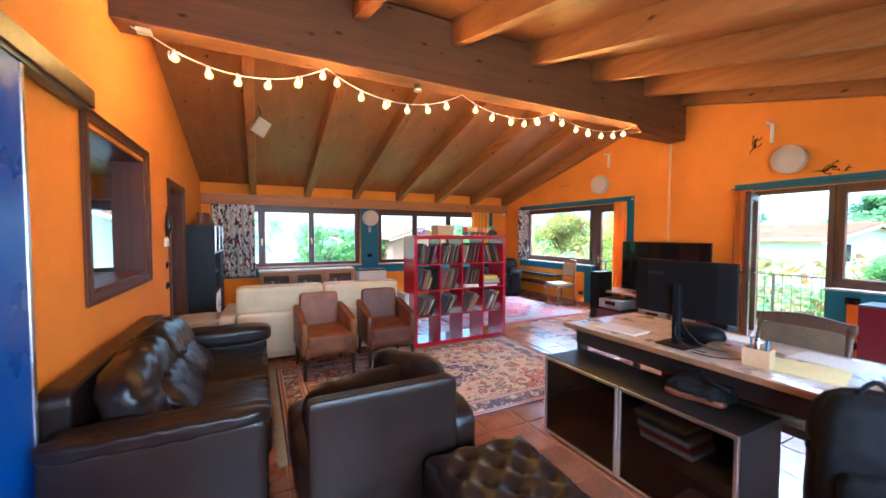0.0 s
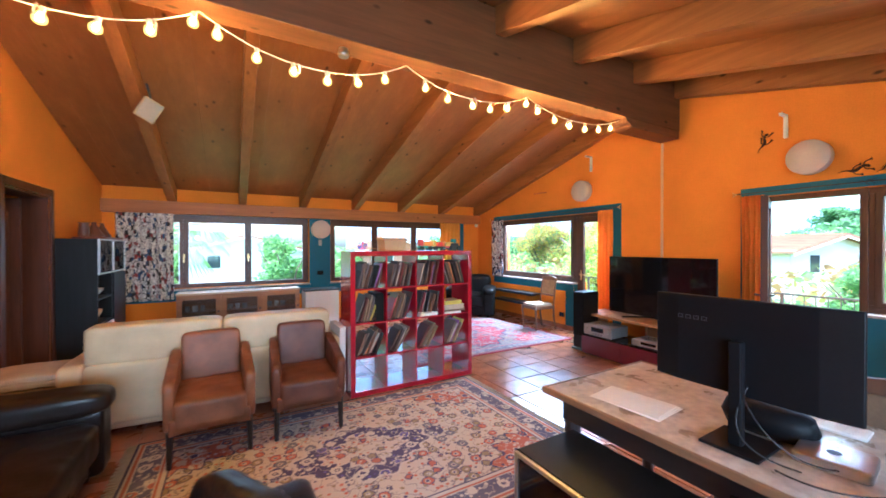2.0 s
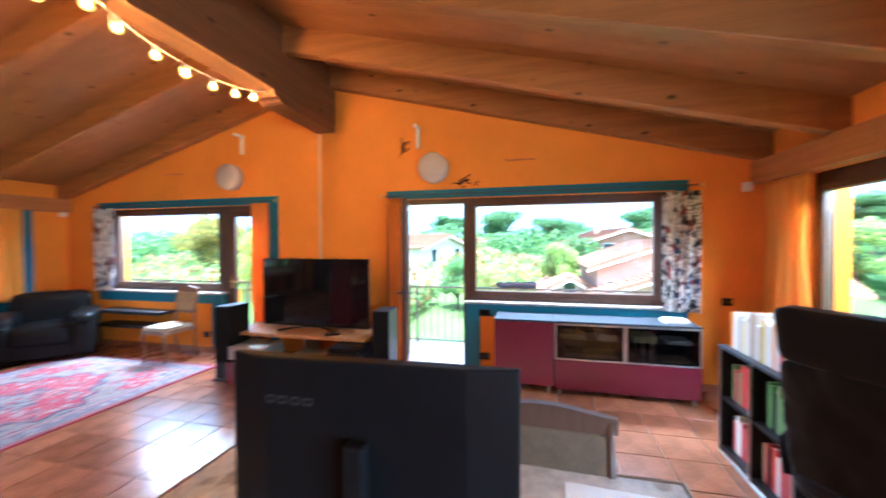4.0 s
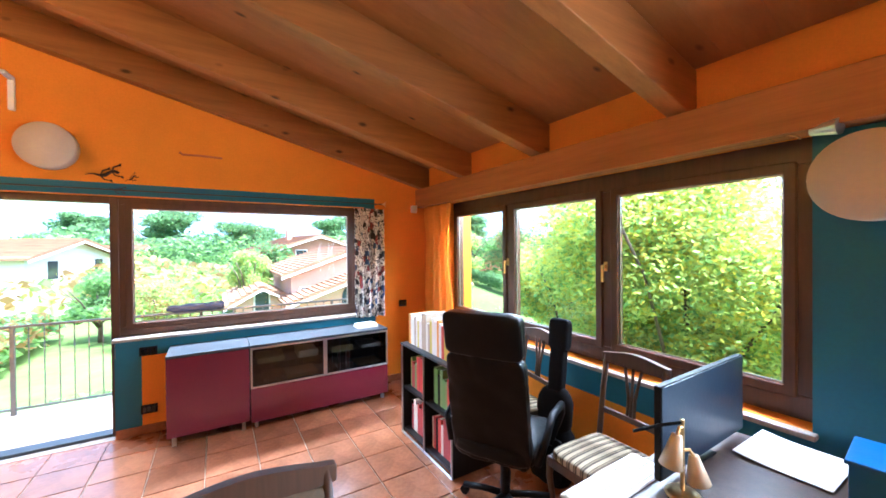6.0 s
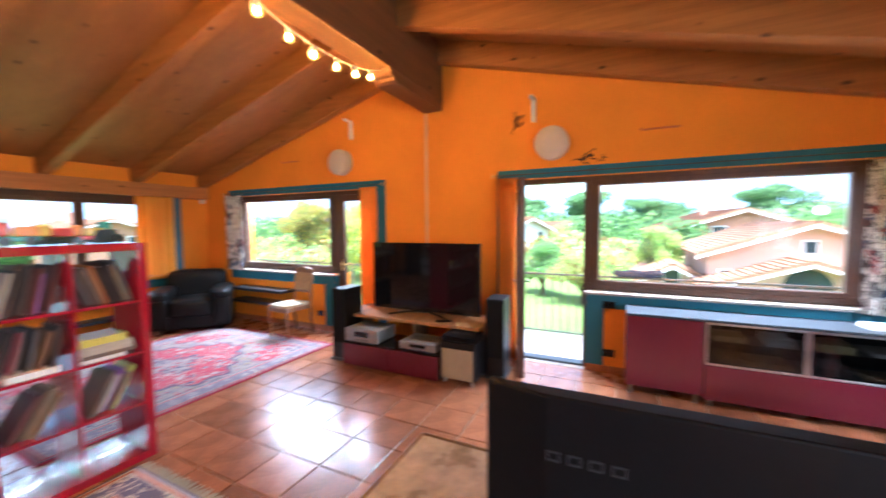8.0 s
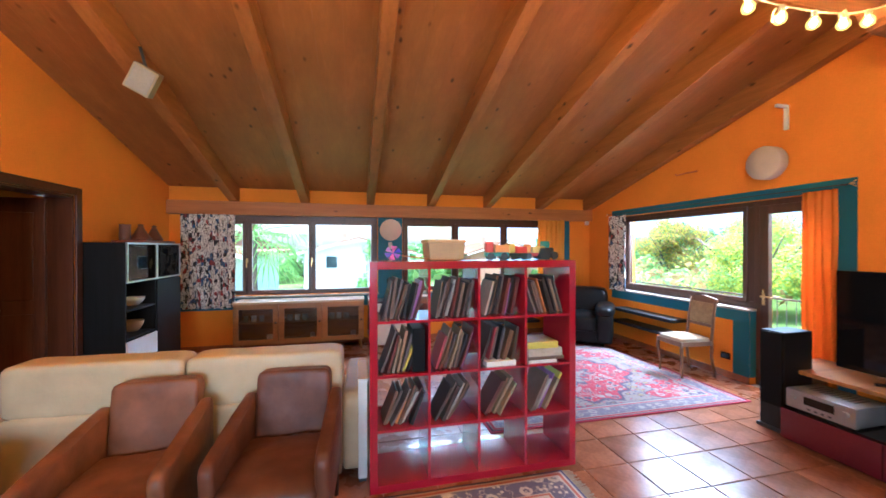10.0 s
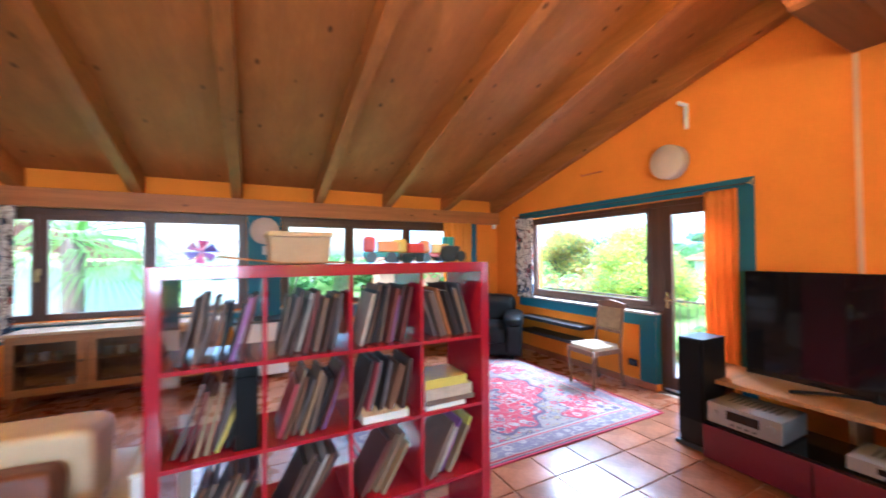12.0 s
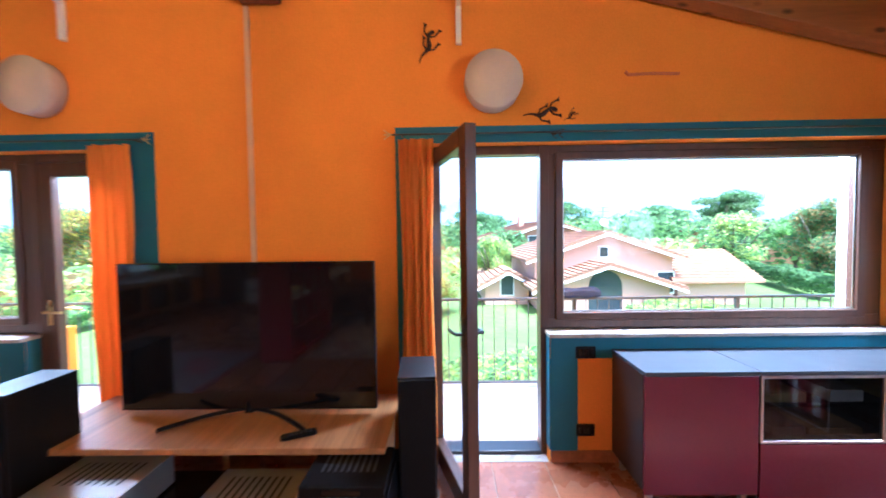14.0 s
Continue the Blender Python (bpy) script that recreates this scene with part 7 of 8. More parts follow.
lathe(fil_bm, [(0.003, -0.040), (0.010, -0.050), (0.0145, -0.066), (0.010, -0.080), (0.003, -0.086)], 10)
FIL_ME = mesh_of("filament", fil_bm, FILAMENT, True)
sock_bm = B()
lathe(sock_bm, [(0.012, 0.004), (0.015, 0.0), (0.016, -0.032), (0.012, -0.038)], 12)
SOCK_ME = mesh_of("holder", sock_bm, CABLE, True)
clip_bm = B()
tube(clip_bm, [(0.035, 0.0, 0.0), (0.045, 0.004, -0.03), (0.04, 0.002, -0.075)], 0.006, 6)
CLIP_ME = mesh_of("clip", clip_bm, CABLE, True)
for (xa, za), (xb, zb), sag, (t0, dt) in zip(ANCH, ANCH[1:], SAG, BULBS_AT):
    bm = B()
    f = lambda t: Vector((xa + (xb - xa) * t, 3.50 + 0.01 * math.sin(t * 9), za + (zb - za) * t - sag * 4 * t * (1 - t)))
    tube(bm, [f(i / 20) for i in range(21)], 0.005, 6)
    part("cord", bm, CABLE, st)
    for i in range(6):
        p = f(t0 + dt * i)
        h = new("holder", SOCK_ME)
        h.parent = st
        h.location = p
        h.rotation_euler = (rng.uniform(-0.2, 0.2), rng.uniform(-0.2, 0.2), rng.uniform(0, 6))
        b = new("bulb", BULB_ME)
        b.parent = h
        fil = new("filament", FIL_ME)
        fil.parent = h
        if i % 2 == 0:
            c = new("clip", CLIP_ME)
            c.parent = h


# ---- outside ----
GZ = -3.3
bm = B()
bmesh.ops.create_grid(bm, x_segments=60, y_segments=60, size=2500)
for v in bm.verts:
    v.co.z = GZ
GRASS = plain("lawn", (0.10, 0.15, 0.04), 0.95, var=0.45, big=0.12, fine=2.2, bmp=0.3, spec=0.1)
tagged(part("ground", bm, GRASS), "green lawn of the gardens around the house", "ground", "", "structure")



def leaf_mat(c):
    """Leaves that let a part of the light through."""
    m = plain("leaf", c, 0.6, var=0.4, big=0.6, fine=3, bmp=0, rand=0.1, spec=0.3)
    nt = m.node_tree
    b = nt.nodes["Principled BSDF"]
    tr, mx = nt.nodes.new("ShaderNodeBsdfTranslucent"), nt.nodes.new("ShaderNodeMixShader")
    tr.inputs[0].default_value = (*shade(c, 2.6), 1)
    mx.inputs[0].default_value = 0.55
    link(nt, b.outputs[0], mx.inputs[1])
    link(nt, tr.outputs[0], mx.inputs[2])
    link(nt, mx.outputs[0], nt.nodes["Material Output"].inputs[0])
    return m


LEAFY = [leaf_mat(c) for c in ((0.16, 0.25, 0.08), (0.10, 0.17, 0.065), (0.34, 0.30, 0.05), (0.065, 0.11, 0.045), (0.30, 0.34, 0.10), (0.22, 0.14, 0.06))]
BARK = plain("bark", (0.10, 0.07, 0.05), 0.9, var=0.4, big=3, fine=30, bmp=0.6)


def crown(bm, r_, blobs, n, size):
    """Many single leaves scattered through loose clumps."""
    for i in range(n):
        c, rad = r_.choice(blobs)
        d = Vector((r_.gauss(0, 1), r_.gauss(0, 1), r_.gauss(0, 1))).normalized()
        p = Vector(c) + Vector((d.x * rad[0], d.y * rad[1], d.z * rad[2])) * (r_.random() ** 0.45)
        s = size * r_.uniform(0.6, 1.4)
        a = Vector((r_.gauss(0, 1), r_.gauss(0, 1), r_.gauss(0, 0.6))).normalized()
        b = a.cross(Vector((r_.gauss(0, 1), r_.gauss(0, 1), r_.gauss(0, 1)))).normalized()
        v = [bm.verts.new(p + a * s * x + b * s * y) for x, y in ((-1, 0), (0, -0.45), (1, 0), (0, 0.45))]
        bm.faces.new(v)


def tree(name, x, y, h, w, mats, n, size, label, seed=0, trunk=0.3, flat=1.0, base=0.3, clumps=14, low=0.25):
    r_ = random.Random(seed)
    t = thing(name, label, "tree", x, y, GZ, 0, "garden trees")
    bm = B()
    tube(bm, [(0, 0, 0), (0.1, 0.05, h * base), (0.0, 0.1, h * 0.7)], trunk, 8, [trunk, trunk * 0.7, trunk * 0.3])
    for i in range(6):
        a = i * 1.05 + r_.random()
        tube(bm, [(0.08, 0.05, h * base * (0.8 + 0.1 * i)), (w * 0.25 * math.cos(a), w * 0.25 * math.sin(a), h * 0.6), (w * 0.4 * math.cos(a), w * 0.4 * math.sin(a), h * 0.78)], 0.05, 6, [trunk * 0.4, trunk * 0.25, 0.03])
    part("trunk", bm, BARK, t, "", True)
    blobs = []
    for i in range(clumps):
        a, q = r_.uniform(0, 6.28), r_.random() ** 0.6
        zc = h * (base + (1 - base) * r_.uniform(low, 0.85))
        k = math.sin(math.pi * min(1, max(0.15, (zc / h - base) / (1 - base)))) * 0.75 + 0.25
        blobs.append(((w * 0.36 * q * k * math.cos(a), w * 0.36 * q * k * math.sin(a), zc), (w * r_.uniform(0.13, 0.22), w * r_.uniform(0.13, 0.22), w * flat * r_.uniform(0.10, 0.18))))
    blobs.append(((0, 0, h * 0.85), (w * 0.2, w * 0.2, h * 0.12)))
    for k, m in enumerate(mats):
        bm = B()
        crown(bm, r_, blobs, n // len(mats), size)
        part("crown", bm, m, t)
    return t


tree("broadleaf_tree", 5.9, -7.9, 7.3, 7.6, (LEAFY[4], LEAFY[0], LEAFY[4], LEAFY[2]), 140000, 0.064, "tall yellowing tree with feathery leaves close to the window", 11, 0.13, 1.1, 0.12, 34, 0.02)
tree("broadleaf_tree", -0.8, -8.5, 7.5, 6.0, (LEAFY[0], LEAFY[4]), 9000, 0.13, "tall green tree close to the house", 12, 0.2, 1.1, 0.12)
tree("broadleaf_tree", 9.9, -9.0, 5.4, 4.6, (LEAFY[4], LEAFY[0], LEAFY[2]), 24000, 0.065, "small light green tree in the garden", 13, 0.15, 1.0, 0.15)
tree("broadleaf_tree", 29, 22.0, 7.2, 10.0, (LEAFY[0], LEAFY[4], LEAFY[2]), 40000, 0.11, "broad yellow-green tree in the garden", 14, 0.3, 1.0, 0.12)
tree("broadleaf_tree", 36, 36.0, 7.8, 9.0, (LEAFY[1], LEAFY[5], LEAFY[2]), 24000, 0.13, "autumn coloured tree in the garden", 15, 0.3, 1.0, 0.15)
tree("broadleaf_tree", 28, 6.2, 3.8, 4.0, (LEAFY[1], LEAFY[0]), 8000, 0.10, "rounded green tree in the garden", 16, 0.15, 1.0, 0.2)
tree("broadleaf_tree", 26, 3.4, 3.2, 4.6, (LEAFY[0], LEAFY[5], LEAFY[4]), 9000, 0.09, "thin garden tree with some red leaves", 17, 0.12, 1.0, 0.25)
tree("cypress_bush", 33, -1.2, 5.0, 3.6, (LEAFY[4], LEAFY[0]), 14000, 0.09, "clipped light green conifer", 18, 0.15, 1.6, 0.02, 24, 0.1)
for i in range(9):
    rr = random.Random(60 + i)
    tree("umbrella_pine", rr.uniform(70, 95), 55 - i * 15 + rr.uniform(-4, 4), rr.uniform(9, 12), rr.uniform(12, 16), (LEAFY[3], LEAFY[1]), 7000, 0.27, "dark umbrella pine far off", 40 + i, 0.35, 0.45, 0.5)
for i in range(10):
    rr = random.Random(80 + i)
    tree("broadleaf_tree", rr.uniform(42, 60), 50 - i * 11 + rr.uniform(-3, 3), rr.uniform(5, 7.5), rr.uniform(6, 9), (LEAFY[rr.choice((0, 1, 4, 5))], LEAFY[1]), 5000, 0.20, "garden tree far off", 90 + i, 0.25, 0.9, 0.1)
# north gardens
tree("round_conifer", 3.6, 27.0, 5.6, 4.2, (LEAFY[1], LEAFY[0]), 6000, 0.15, "round clipped green conifer behind the house", 30, 0.2, 1.3, 0.02)
for i in range(6):
    rr = random.Random(120 + i)
    tree("broadleaf_tree", -24 + i * 10, rr.uniform(42, 56), rr.uniform(3.6, 5.4), rr.uniform(5, 7), (LEAFY[1], LEAFY[0]), 1800, 0.34, "garden tree far off", 130 + i, 0.25, 0.9, 0.1)

# palm close to the north window
pm = thing("palm_tree", "fan palm with a shaggy trunk and drooping leaves", "tree", -0.95, 11.9, GZ, 0, "garden trees")
bm = B()
tube(bm, [(0, 0, 0), (0.05, 0, 2.6), (0.0, 0.05, 5.2)], 0.2, 12, [0.20, 0.17, 0.16])
part("trunk", bm, BARK, pm, "", True)
bm = B()
rp = random.Random(5)
for i in range(34):
    a, el = rp.uniform(0, 6.28), rp.uniform(-0.6, 1.2)
    base = Vector((0, 0, 5.2))
    out = Vector((math.cos(a) * math.cos(el), math.sin(a) * math.cos(el), math.sin(el)))
    hub = base + out * rp.uniform(0.8, 1.1)
    tube(bm, [base, base + out * 0.5 + Vector((0, 0, 0.06)), hub], 0.015, 5)
    side = out.cross(Vector((0, 0, 1))).normalized()
    for k in range(-7, 8):
        d = (out * math.cos(k * 0.2) + side * math.sin(k * 0.2)).normalized()
        tip = hub + d * 0.75 + Vector((0, 0, -0.30 - 0.1 * abs(k) / 7))
        mid = hub + d * 0.45
        w = side * 0.022
        v = [bm.verts.new(q) for q in (hub, mid + w, tip, mid - w)]
        bm.faces.new(v)
part("crown", bm, LEAFY[0], pm)


# hedges and shrubs: uncountable growth below the balcony
def hedge(name, x0, x1, y0, y1, z1, n, size, mats, label, seed, turn=0):
    h = thing(name, label, "hedge", (x0 + x1) / 2, (y0 + y1) / 2, GZ, turn)
    h["kind"] = "stuff"
    r_ = random.Random(seed)
    for m in mats:
        bm = B()
        for i in range(n // len(mats)):
            px, py = r_.uniform(x0, x1) - (x0 + x1) / 2, r_.uniform(y0, y1) - (y0 + y1) / 2
            top = (z1 - GZ) * (0.8 + 0.35 * noise.noise(Vector((px * 0.5, py * 0.5, seed))))
            p = Vector((px, py, top * r_.random() ** 0.35))
            s = size * r_.uniform(0.6, 1.4)
            a = Vector((r_.gauss(0, 1), r_.gauss(0, 1), r_.gauss(0, 0.5))).normalized()
            b = a.cross(Vector((r_.gauss(0, 1), r_.gauss(0, 1), r_.gauss(0, 1)))).normalized()
            bm.faces.new([bm.verts.new(p + a * s * x + b * s * y) for x, y in ((-1, 0), (0, -0.5), (1, 0), (0, 0.5))])
        part("foliage", bm, m, h)


hedge("shrubs", 9.3, 12.3, -1.5, 8.5, -0.75, 26000, 0.085, (LEAFY[0], LEAFY[4], LEAFY[1]), "leafy shrubs below the balcony", 1)
hedge("shrubs", 3.5, 12, -14, -11.5, 1.2, 12000, 0.14, (LEAFY[0], LEAFY[4], LEAFY[2]), "tall yellowing shrubs behind the tree", 9)
hedge("hedge", 28, 44.5, -26.8, -25.6, -1.2, 9000, 0.13, (LEAFY[3], LEAFY[1]), "dark clipped hedge along the garden", 2, -20.6)
tree("broadleaf_tree", 34.5, -28.5, 7.6, 6.0, (LEAFY[3], LEAFY[1], LEAFY[5]), 12000, 0.13, "dark feathery tree behind the hedge", 21, 0.2, 1.1, 0.1, 18, 0.05)
hedge("hedge", 6, 22, -19, -17.6, -1.8, 5000, 0.16, (LEAFY[1],), "clipped hedge along the garden", 3)
hedge("shrubs", -14, 24, 21.5, 23, -2.0, 7000, 0.2, (LEAFY[1], LEAFY[0]), "clipped hedge behind the house", 4)
hedge("shrubs", 22, 24.5, -11, -7.6, -2.0, 4000, 0.13, (LEAFY[0], LEAFY[4]), "flowering shrubs before the pink villa", 6)
hedge("shrubs", 15, 30, 8, 12, -1.4, 6000, 0.2, (LEAFY[1], LEAFY[0], LEAFY[5]), "shrubs before the white house", 7)

ROOFT = wood("roof_tiles", (0.27, 0.135, 0.075), axis=0, rough=0.85, ring=5, knots=False)
PINK = plain("pink_render", (0.60, 0.37, 0.28), 0.9, var=0.08, big=0.6)
BRICKW = plain("brick_render", (0.40, 0.20, 0.13), 0.9, var=0.15, big=0.8, fine=9)
WHITER = plain("white_render", (0.72, 0.70, 0.67), 0.9, var=0.06, big=0.5)
GLASSD = plain("dark_pane", (0.04, 0.05, 0.06), 0.1, var=0.2)
REDR = plain("red_render", (0.45, 0.04, 0.03), 0.8, var=0.1)


def house(name, x, y, rz, w, d, h, rise, wall_mat, label, wins=(), chimney=True, arch=False):
    """A gabled house: the ridge runs along local y, the gable faces local -x."""
    t = thing(name, label, "house", x, y, GZ, rz, "houses around")
    bm = B()
    extrude_poly(bm, [(-w / 2, 0), (w / 2, 0), (w / 2, h), (0, h + rise), (-w / 2, h)], 0, d, 0)
    part("wall", bm, wall_mat, t)
    o, th = 0.7, 0.18
    k = rise / (w / 2)
    for s in (-1, 1):
        bm = B()
        pts = [(0, h + rise + 0.02), (s * (w / 2 + o), h - k * o + 0.02), (s * (w / 2 + o), h - k * o + 0.02 + th), (0, h + rise + 0.02 + th)]
        extrude_poly(bm, pts, -o, d + o, 0)
        part("roof", bm, ROOFT, t)
        bm = B()
        n = int((w / 2 + o) / 0.32)
        for i in range(n):
            yy = s * (i + 0.5) * 0.32
            z = h + rise + 0.02 + th - abs(yy) * k
            box(bm, -o, d + o, yy - 0.12, yy + 0.12, z - 0.05, z + 0.05)
        part("tile_layer", bm, ROOFT, t)["kind"] = "stuff"
        bm = B()
        pts = [(0, h + rise + 0.0), (s * (w / 2 + o), h - k * o), (s * (w / 2 + o), h - k * o - 0.14), (0, h + rise - 0.14)]
        extrude_poly(bm, pts, -o - 0.03, -o + 0.05, 0)
        part("barge_board", bm, WHITER, t, "white barge board")
    for yy, z, ww, hh in wins:
        bm = B()
        box(bm, -0.05, 0.02, yy - ww / 2 - 0.1, yy + ww / 2 + 0.1, z - 0.1, z + hh + 0.1)
        f = part("window", bm, WHITER, t)
        bm = B()
        box(bm, -0.08, 0.0, yy - ww / 2, yy + ww / 2, z, z + hh)
        part("pane", bm, GLASSD, f)
    if arch:
        bm = B()
        pts = [(-1.0, 0), (1.0, 0), (1.0, 1.6)] + [(math.cos(a), 1.6 + math.sin(a)) for a in [i * math.pi / 10 for i in range(1, 10)]] + [(-1.0, 1.6)]
        extrude_poly(bm, pts, -0.06, 0.0, 0)
        part("door", bm, GLASSD, t, "dark arched opening")
    if chimney:
        bm = B()
        box(bm, d * 0.4, d * 0.4 + 0.7, w * 0.12, w * 0.12 + 0.6, h + rise * 0.5, h + rise + 0.9)
        part("chimney", bm, BRICKW, t)
    return t


house("house", 28.0, -7.77, 0, 9.0, 9.0, 3.25, 1.57, PINK, "pink rendered villa with a tiled gable roof", [(0.0, 3.3, 0.5, 0.6), (3.4, 0.9, 1.0, 1.3), (-4.0, 0.9, 1.0, 1.3)], False)
house("house", 26.0, -7.05, 0, 7.7, 2.0, 1.62, 1.27, PINK, "low pink wing of the villa with an arched door", [], False, True)
house("house", 31.2, -12.75, -90, 6.0, 4.4, 1.85, 1.5, PINK, "low pink wing with a tiled roof", [], False)
house("house", 29.0, -1.6, 0, 3.0, 6.0, 1.5, 0.8, PINK, "small pink porch with a tiled roof", [(0, 0.7, 0.8, 1.3)], False)
house("house", 46.0, -9.2, 8, 12.0, 12.0, 4.3, 1.9, BRICKW, "brick house with a pale tiled roof", [(-2, 3.2, 1.1, 1.4), (2, 3.2, 1.1, 1.4), (0, 0.8, 1.1, 1.6)])
house("house", 60.0, -42.0, -25, 14.0, 12.0, 5.0, 1.8, BRICKW, "red brick house among hedges", [(-4, 3.0, 1.3, 1.4), (0, 3.0, 1.3, 1.4), (4, 3.0, 1.3, 1.4)])
house("house", 42.0, 10.5, 75, 10.0, 12.0, 4.4, 1.2, WHITER, "white house with a tiled roof and chimneys", [(-3, 2.8, 1.0, 1.3), (2.5, 2.8, 1.0, 1.3), (-3, 0.6, 1.0, 1.3)])
house("house", 62.0, 9.0, 90, 9.0, 10.0, 4.4, 0.8, REDR, "red low building behind the gardens", [(0, 2.5, 2.0, 1.2)], False)
house("house", -7.0, 17.5, 90, 8.0, 9.0, 4.8, 1.5, WHITER, "white neighbouring house beside the garden", [(0, 2.8, 1.0, 1.3)], True)
house("house", 2.0, 46.0, 90, 12.0, 14.0, 4.4, 1.5, WHITER, "white house beyond the hedge", [(-3, 2.6, 1.2, 1.3), (3, 2.6, 1.2, 1.3)])
house("house", 22.0, 50.0, 90, 10.0, 12.0, 4.2, 1.5, BRICKW, "brick house beyond the hedge", [(-2, 2.6, 1.2, 1.3), (2, 2.6, 1.2, 1.3)])
house("house", -24.0, 44.0, 90, 12.0, 12.0, 4.6, 1.6, PINK, "pink house beyond the hedge", [(-3, 2.6, 1.2, 1.3), (3, 2.6, 1.2, 1.3)])

an = thing("roof_antenna", "white dish and antenna on a mast", "antenna", 34.0, -10.2, GZ)
bm = B()
cyl(bm, (0, 0, 4.4), (0, 0, 7.0), 0.035, n=8)
for z in (6.3, 6.6, 6.9):
    cyl(bm, (0, -0.5, z), (0, 0.5, z), 0.025, n=6)
part("mast", bm, DARKG, an)
bm = B()
lathe(bm, [(0.02, 0), (0.18, 0.03), (0.30, 0.10), (0.28, 0.11), (0.15, 0.05)], 18)
bm.transform(Matrix.Translation((-0.1, 0, 5.7)) @ Matrix.Rotation(radians(-80), 4, "Y"))
part("dish", bm, WHITER, an)

# far woods: nobody could count these crowns
def woods(name, a0, a1, r0, r1, h0, h1, n, size, mats, label, seed):
    w = thing(name, label, "woods", 0, 0, GZ)
    w["kind"] = "stuff"
    r_ = random.Random(seed)
    for m in mats:
        bm = B()
        for i in range(n // len(mats)):
            a, r = radians(r_.uniform(a0, a1)), r_.uniform(r0, r1)
            x, y = r * math.cos(a), r * math.sin(a)
            top = h0 + (h1 - h0) * max(0, 0.5 + 0.9 * noise.noise(Vector((x * 0.06, y * 0.06, seed))))
            p = Vector((x, y, top * r_.random() ** 0.5))
            s = size * r_.uniform(0.6, 1.5)
            u = Vector((r_.gauss(0, 1), r_.gauss(0, 1), r_.gauss(0, 0.4))).normalized()
            v = u.cross(Vector((r_.gauss(0, 1), r_.gauss(0, 1), r_.gauss(0, 1)))).normalized()
            bm.faces.new([bm.verts.new(p + u * s * e + v * s * f) for e, f in ((-1, 0), (0, -0.6), (1, 0), (0, 0.6))])
        part("foliage", bm, m, w)


woods("far_woods", -58, 62, 62, 100, 3.5, 8.5, 60000, 0.36, (LEAFY[1], LEAFY[0], LEAFY[3]), "mixed green woods behind the gardens", 3)
woods("far_woods", 62, 160, 55, 90, 2.5, 5.6, 16000, 0.6, (LEAFY[1], LEAFY[0]), "mixed green woods north of the gardens", 4)
woods("far_gardens", -28, 55, 38, 60, 1.5, 4.5, 12000, 0.35, (LEAFY[0], LEAFY[4], LEAFY[5]), "shrubs and small trees of the far gardens", 5)

# hills on the horizon, the blue haze of distance painted into their colour
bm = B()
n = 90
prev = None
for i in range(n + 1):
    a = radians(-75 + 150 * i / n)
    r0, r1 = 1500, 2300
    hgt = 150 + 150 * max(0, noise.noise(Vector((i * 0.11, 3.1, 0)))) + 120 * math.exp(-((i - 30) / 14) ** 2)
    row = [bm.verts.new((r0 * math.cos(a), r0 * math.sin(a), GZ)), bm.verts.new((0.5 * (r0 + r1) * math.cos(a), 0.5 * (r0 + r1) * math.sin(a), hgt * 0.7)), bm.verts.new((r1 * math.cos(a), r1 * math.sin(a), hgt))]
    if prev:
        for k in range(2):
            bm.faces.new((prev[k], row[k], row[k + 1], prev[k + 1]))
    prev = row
tagged(part("backdrop", bm, plain("haze_tinted_hills", (0.12, 0.17, 0.23), 1.0, var=0.1, big=0.004, fine=0.03, bmp=0), None, "", True), "hills on the horizon with blue haze in their colour", "hills", "", "structure")

# folded cover lying on the balcony rail
bm = B()
pad(bm, -0.10, 0.10, -0.30, 0.30, 0, 0.10, 0.6, 0.03, 16, 0, None, 3, 6)
solo("folded_cover", bm, NAVY, "dark blue folded cover on the balcony rail", "cover", 7.32, 1.15, 0.886, 0, smooth=True)


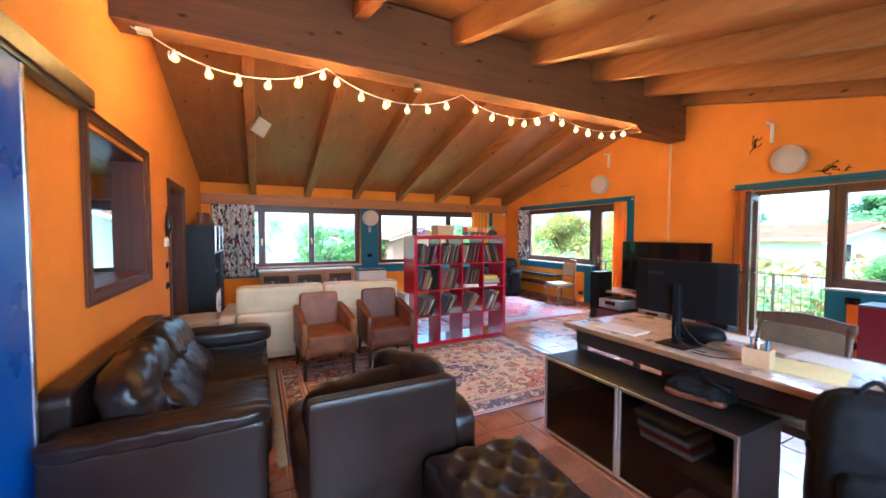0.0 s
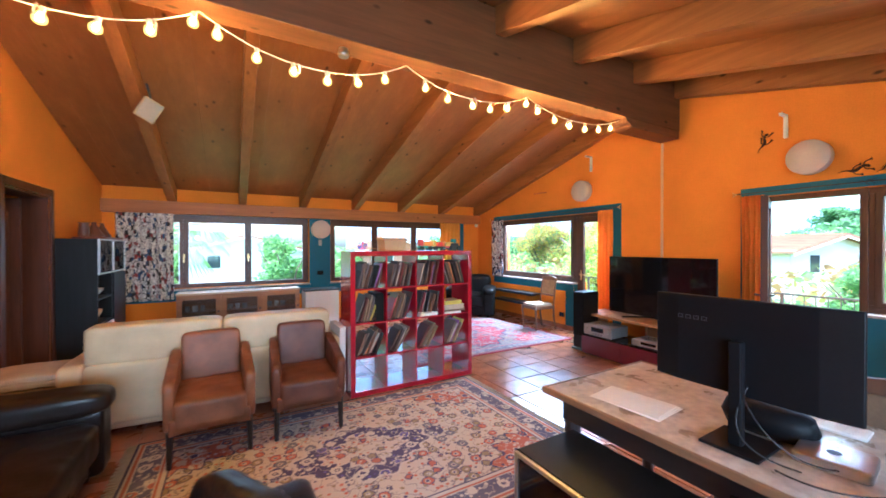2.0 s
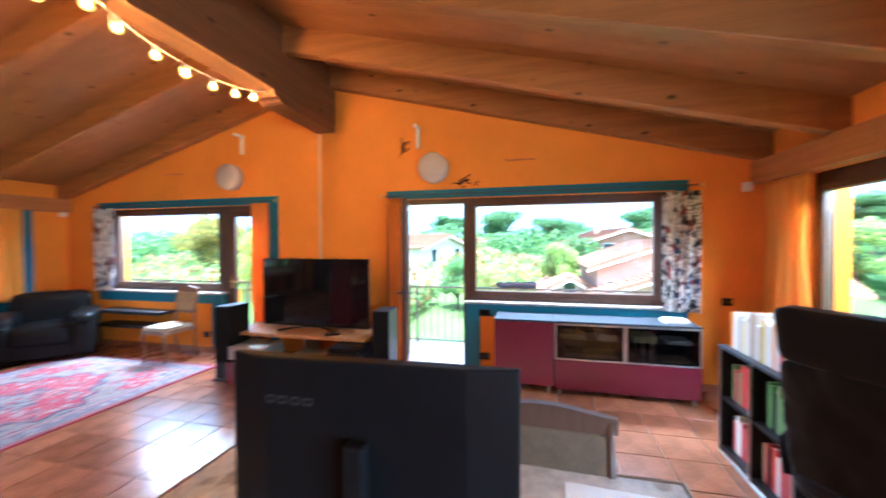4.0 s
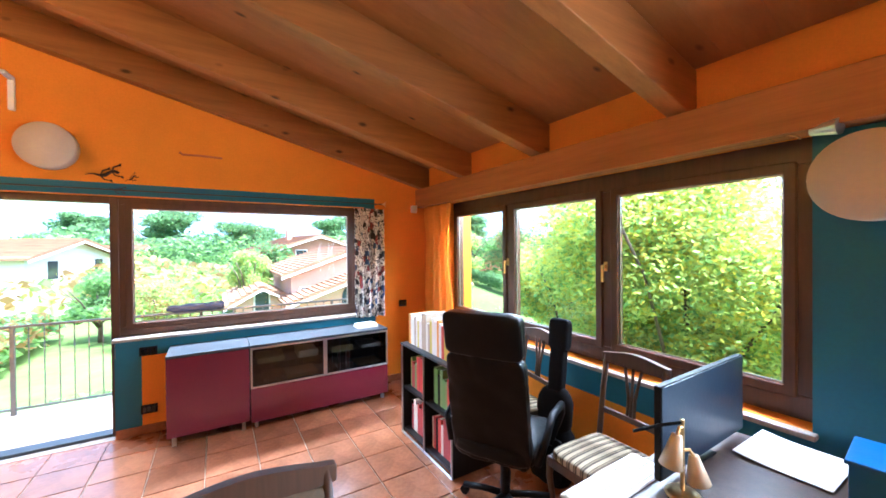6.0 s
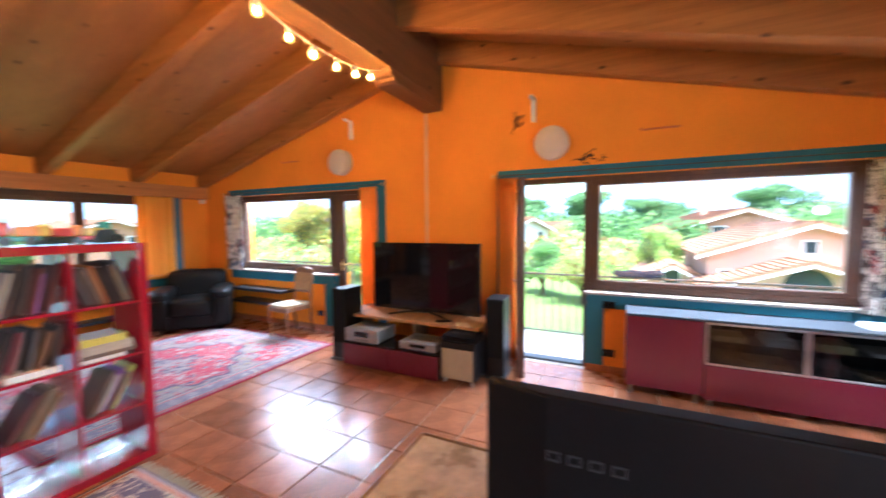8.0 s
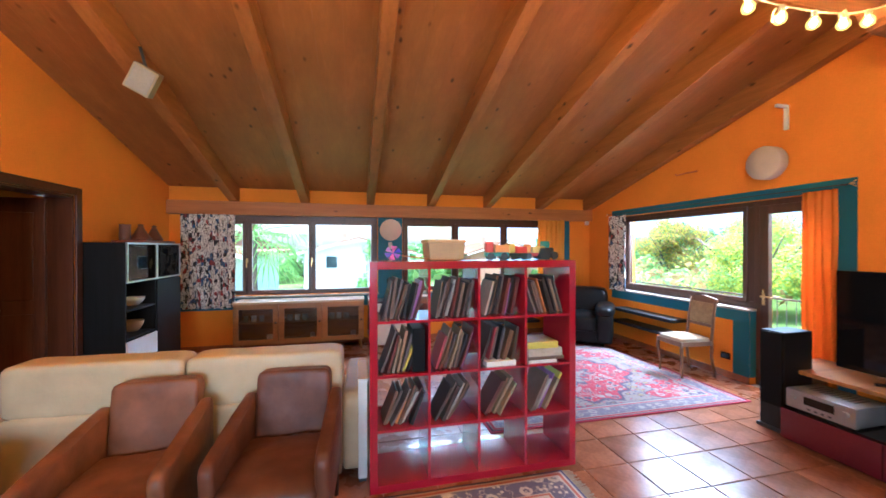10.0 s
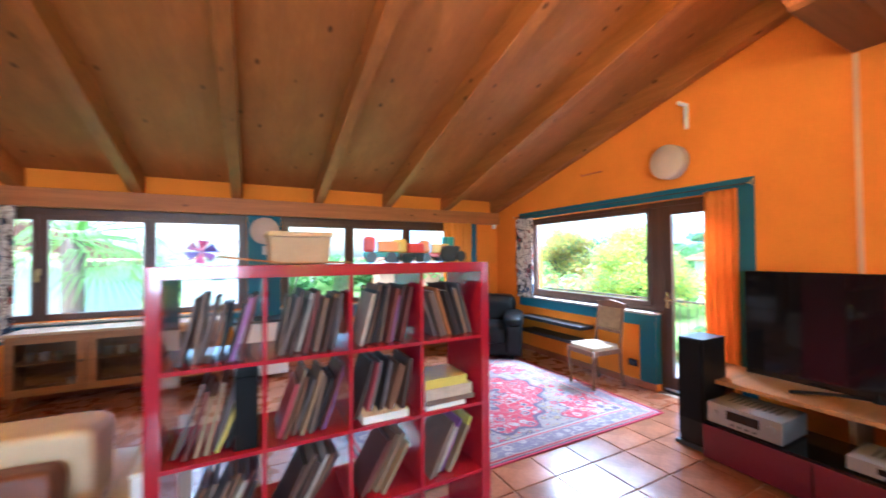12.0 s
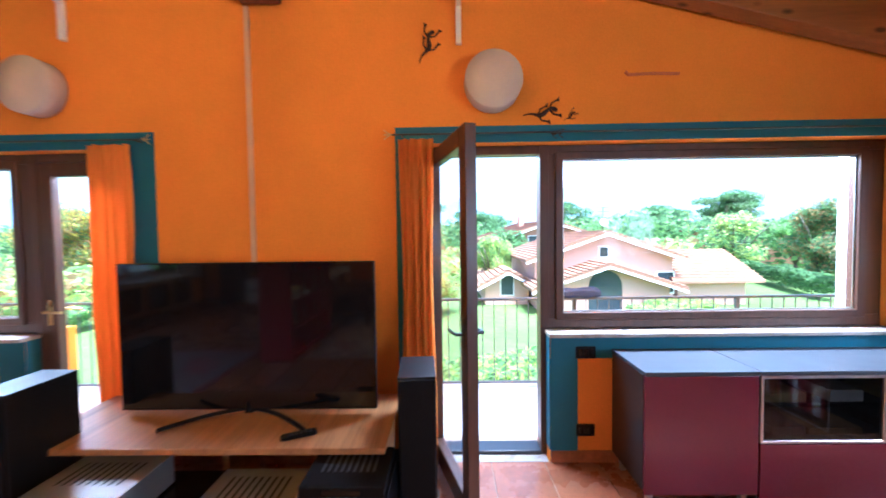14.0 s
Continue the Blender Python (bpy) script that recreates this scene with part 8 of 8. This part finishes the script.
# ---- floor tiles ----
P = 0.355
X0, Y0 = 0.01, 1.375
tile_bm = B()
box(tile_bm, -P / 2 + 0.004, P / 2 - 0.004, -P / 2 + 0.004, P / 2 - 0.004, -0.012, 0.0, 0.003, 1)
TILE = mesh_of("tile", tile_bm, TERRA)
floor_ob = bpy.data.objects["floor"]
rest = []
rt = random.Random(9)
cells = []
for i in range(-20, 30):
    for j in range(-12, 30):
        cx, cy = X0 + (i + 0.5) * P, Y0 + (j + 0.5) * P
        if XW - P / 2 < cx < XE + P / 2 and YS - P / 2 < cy < YN + P / 2:
            cells.append((cx, cy))
near = lambda c: (3.0 < c[0] < 5.9 and -0.6 < c[1] < 4.9) or (0.4 < c[0] < 2.0 and 0.2 < c[1] < 2.4)
count = 0
verts, faces = [], []
for cx, cy in cells:
    inside = XW + P / 2 < cx < XE - P / 2 and YS + P / 2 < cy < YN - P / 2
    if near((cx, cy)) and inside and count < 300:
        ob = new("tile", TILE)
        ob.parent = floor_ob
        ob.location = (cx, cy, rt.uniform(-0.001, 0.0004))
        ob.rotation_euler = (rt.uniform(-0.002, 0.002), rt.uniform(-0.002, 0.002), 0)
        count += 1
    else:
        a, b = max(cx - P / 2 + 0.004, XW), min(cx + P / 2 - 0.004, XE)
        c, d = max(cy - P / 2 + 0.004, YS), min(cy + P / 2 - 0.004, YN)
        k = len(verts)
        z = rt.uniform(-0.001, 0.0004)
        verts += [(x, y, zz) for zz in (-0.012, z) for x, y in ((a, c), (b, c), (b, d), (a, d))]
        faces += [tuple(k + q for q in f) for f in ((4, 5, 6, 7), (0, 1, 5, 4), (1, 2, 6, 5), (2, 3, 7, 6), (3, 0, 4, 7))]
me = bpy.data.meshes.new("tiles")
me.from_pydata(verts, [], faces)
me.materials.append(plain("terracotta_tile_rest", (0.30, 0.108, 0.048), 0.28, var=0.35, big=5, fine=34, bmp=0.12, rvar=0.10, coat=0.15))
rest_ob = new("tiles", me)
rest_ob.parent = floor_ob
rest_ob["kind"] = "stuff"
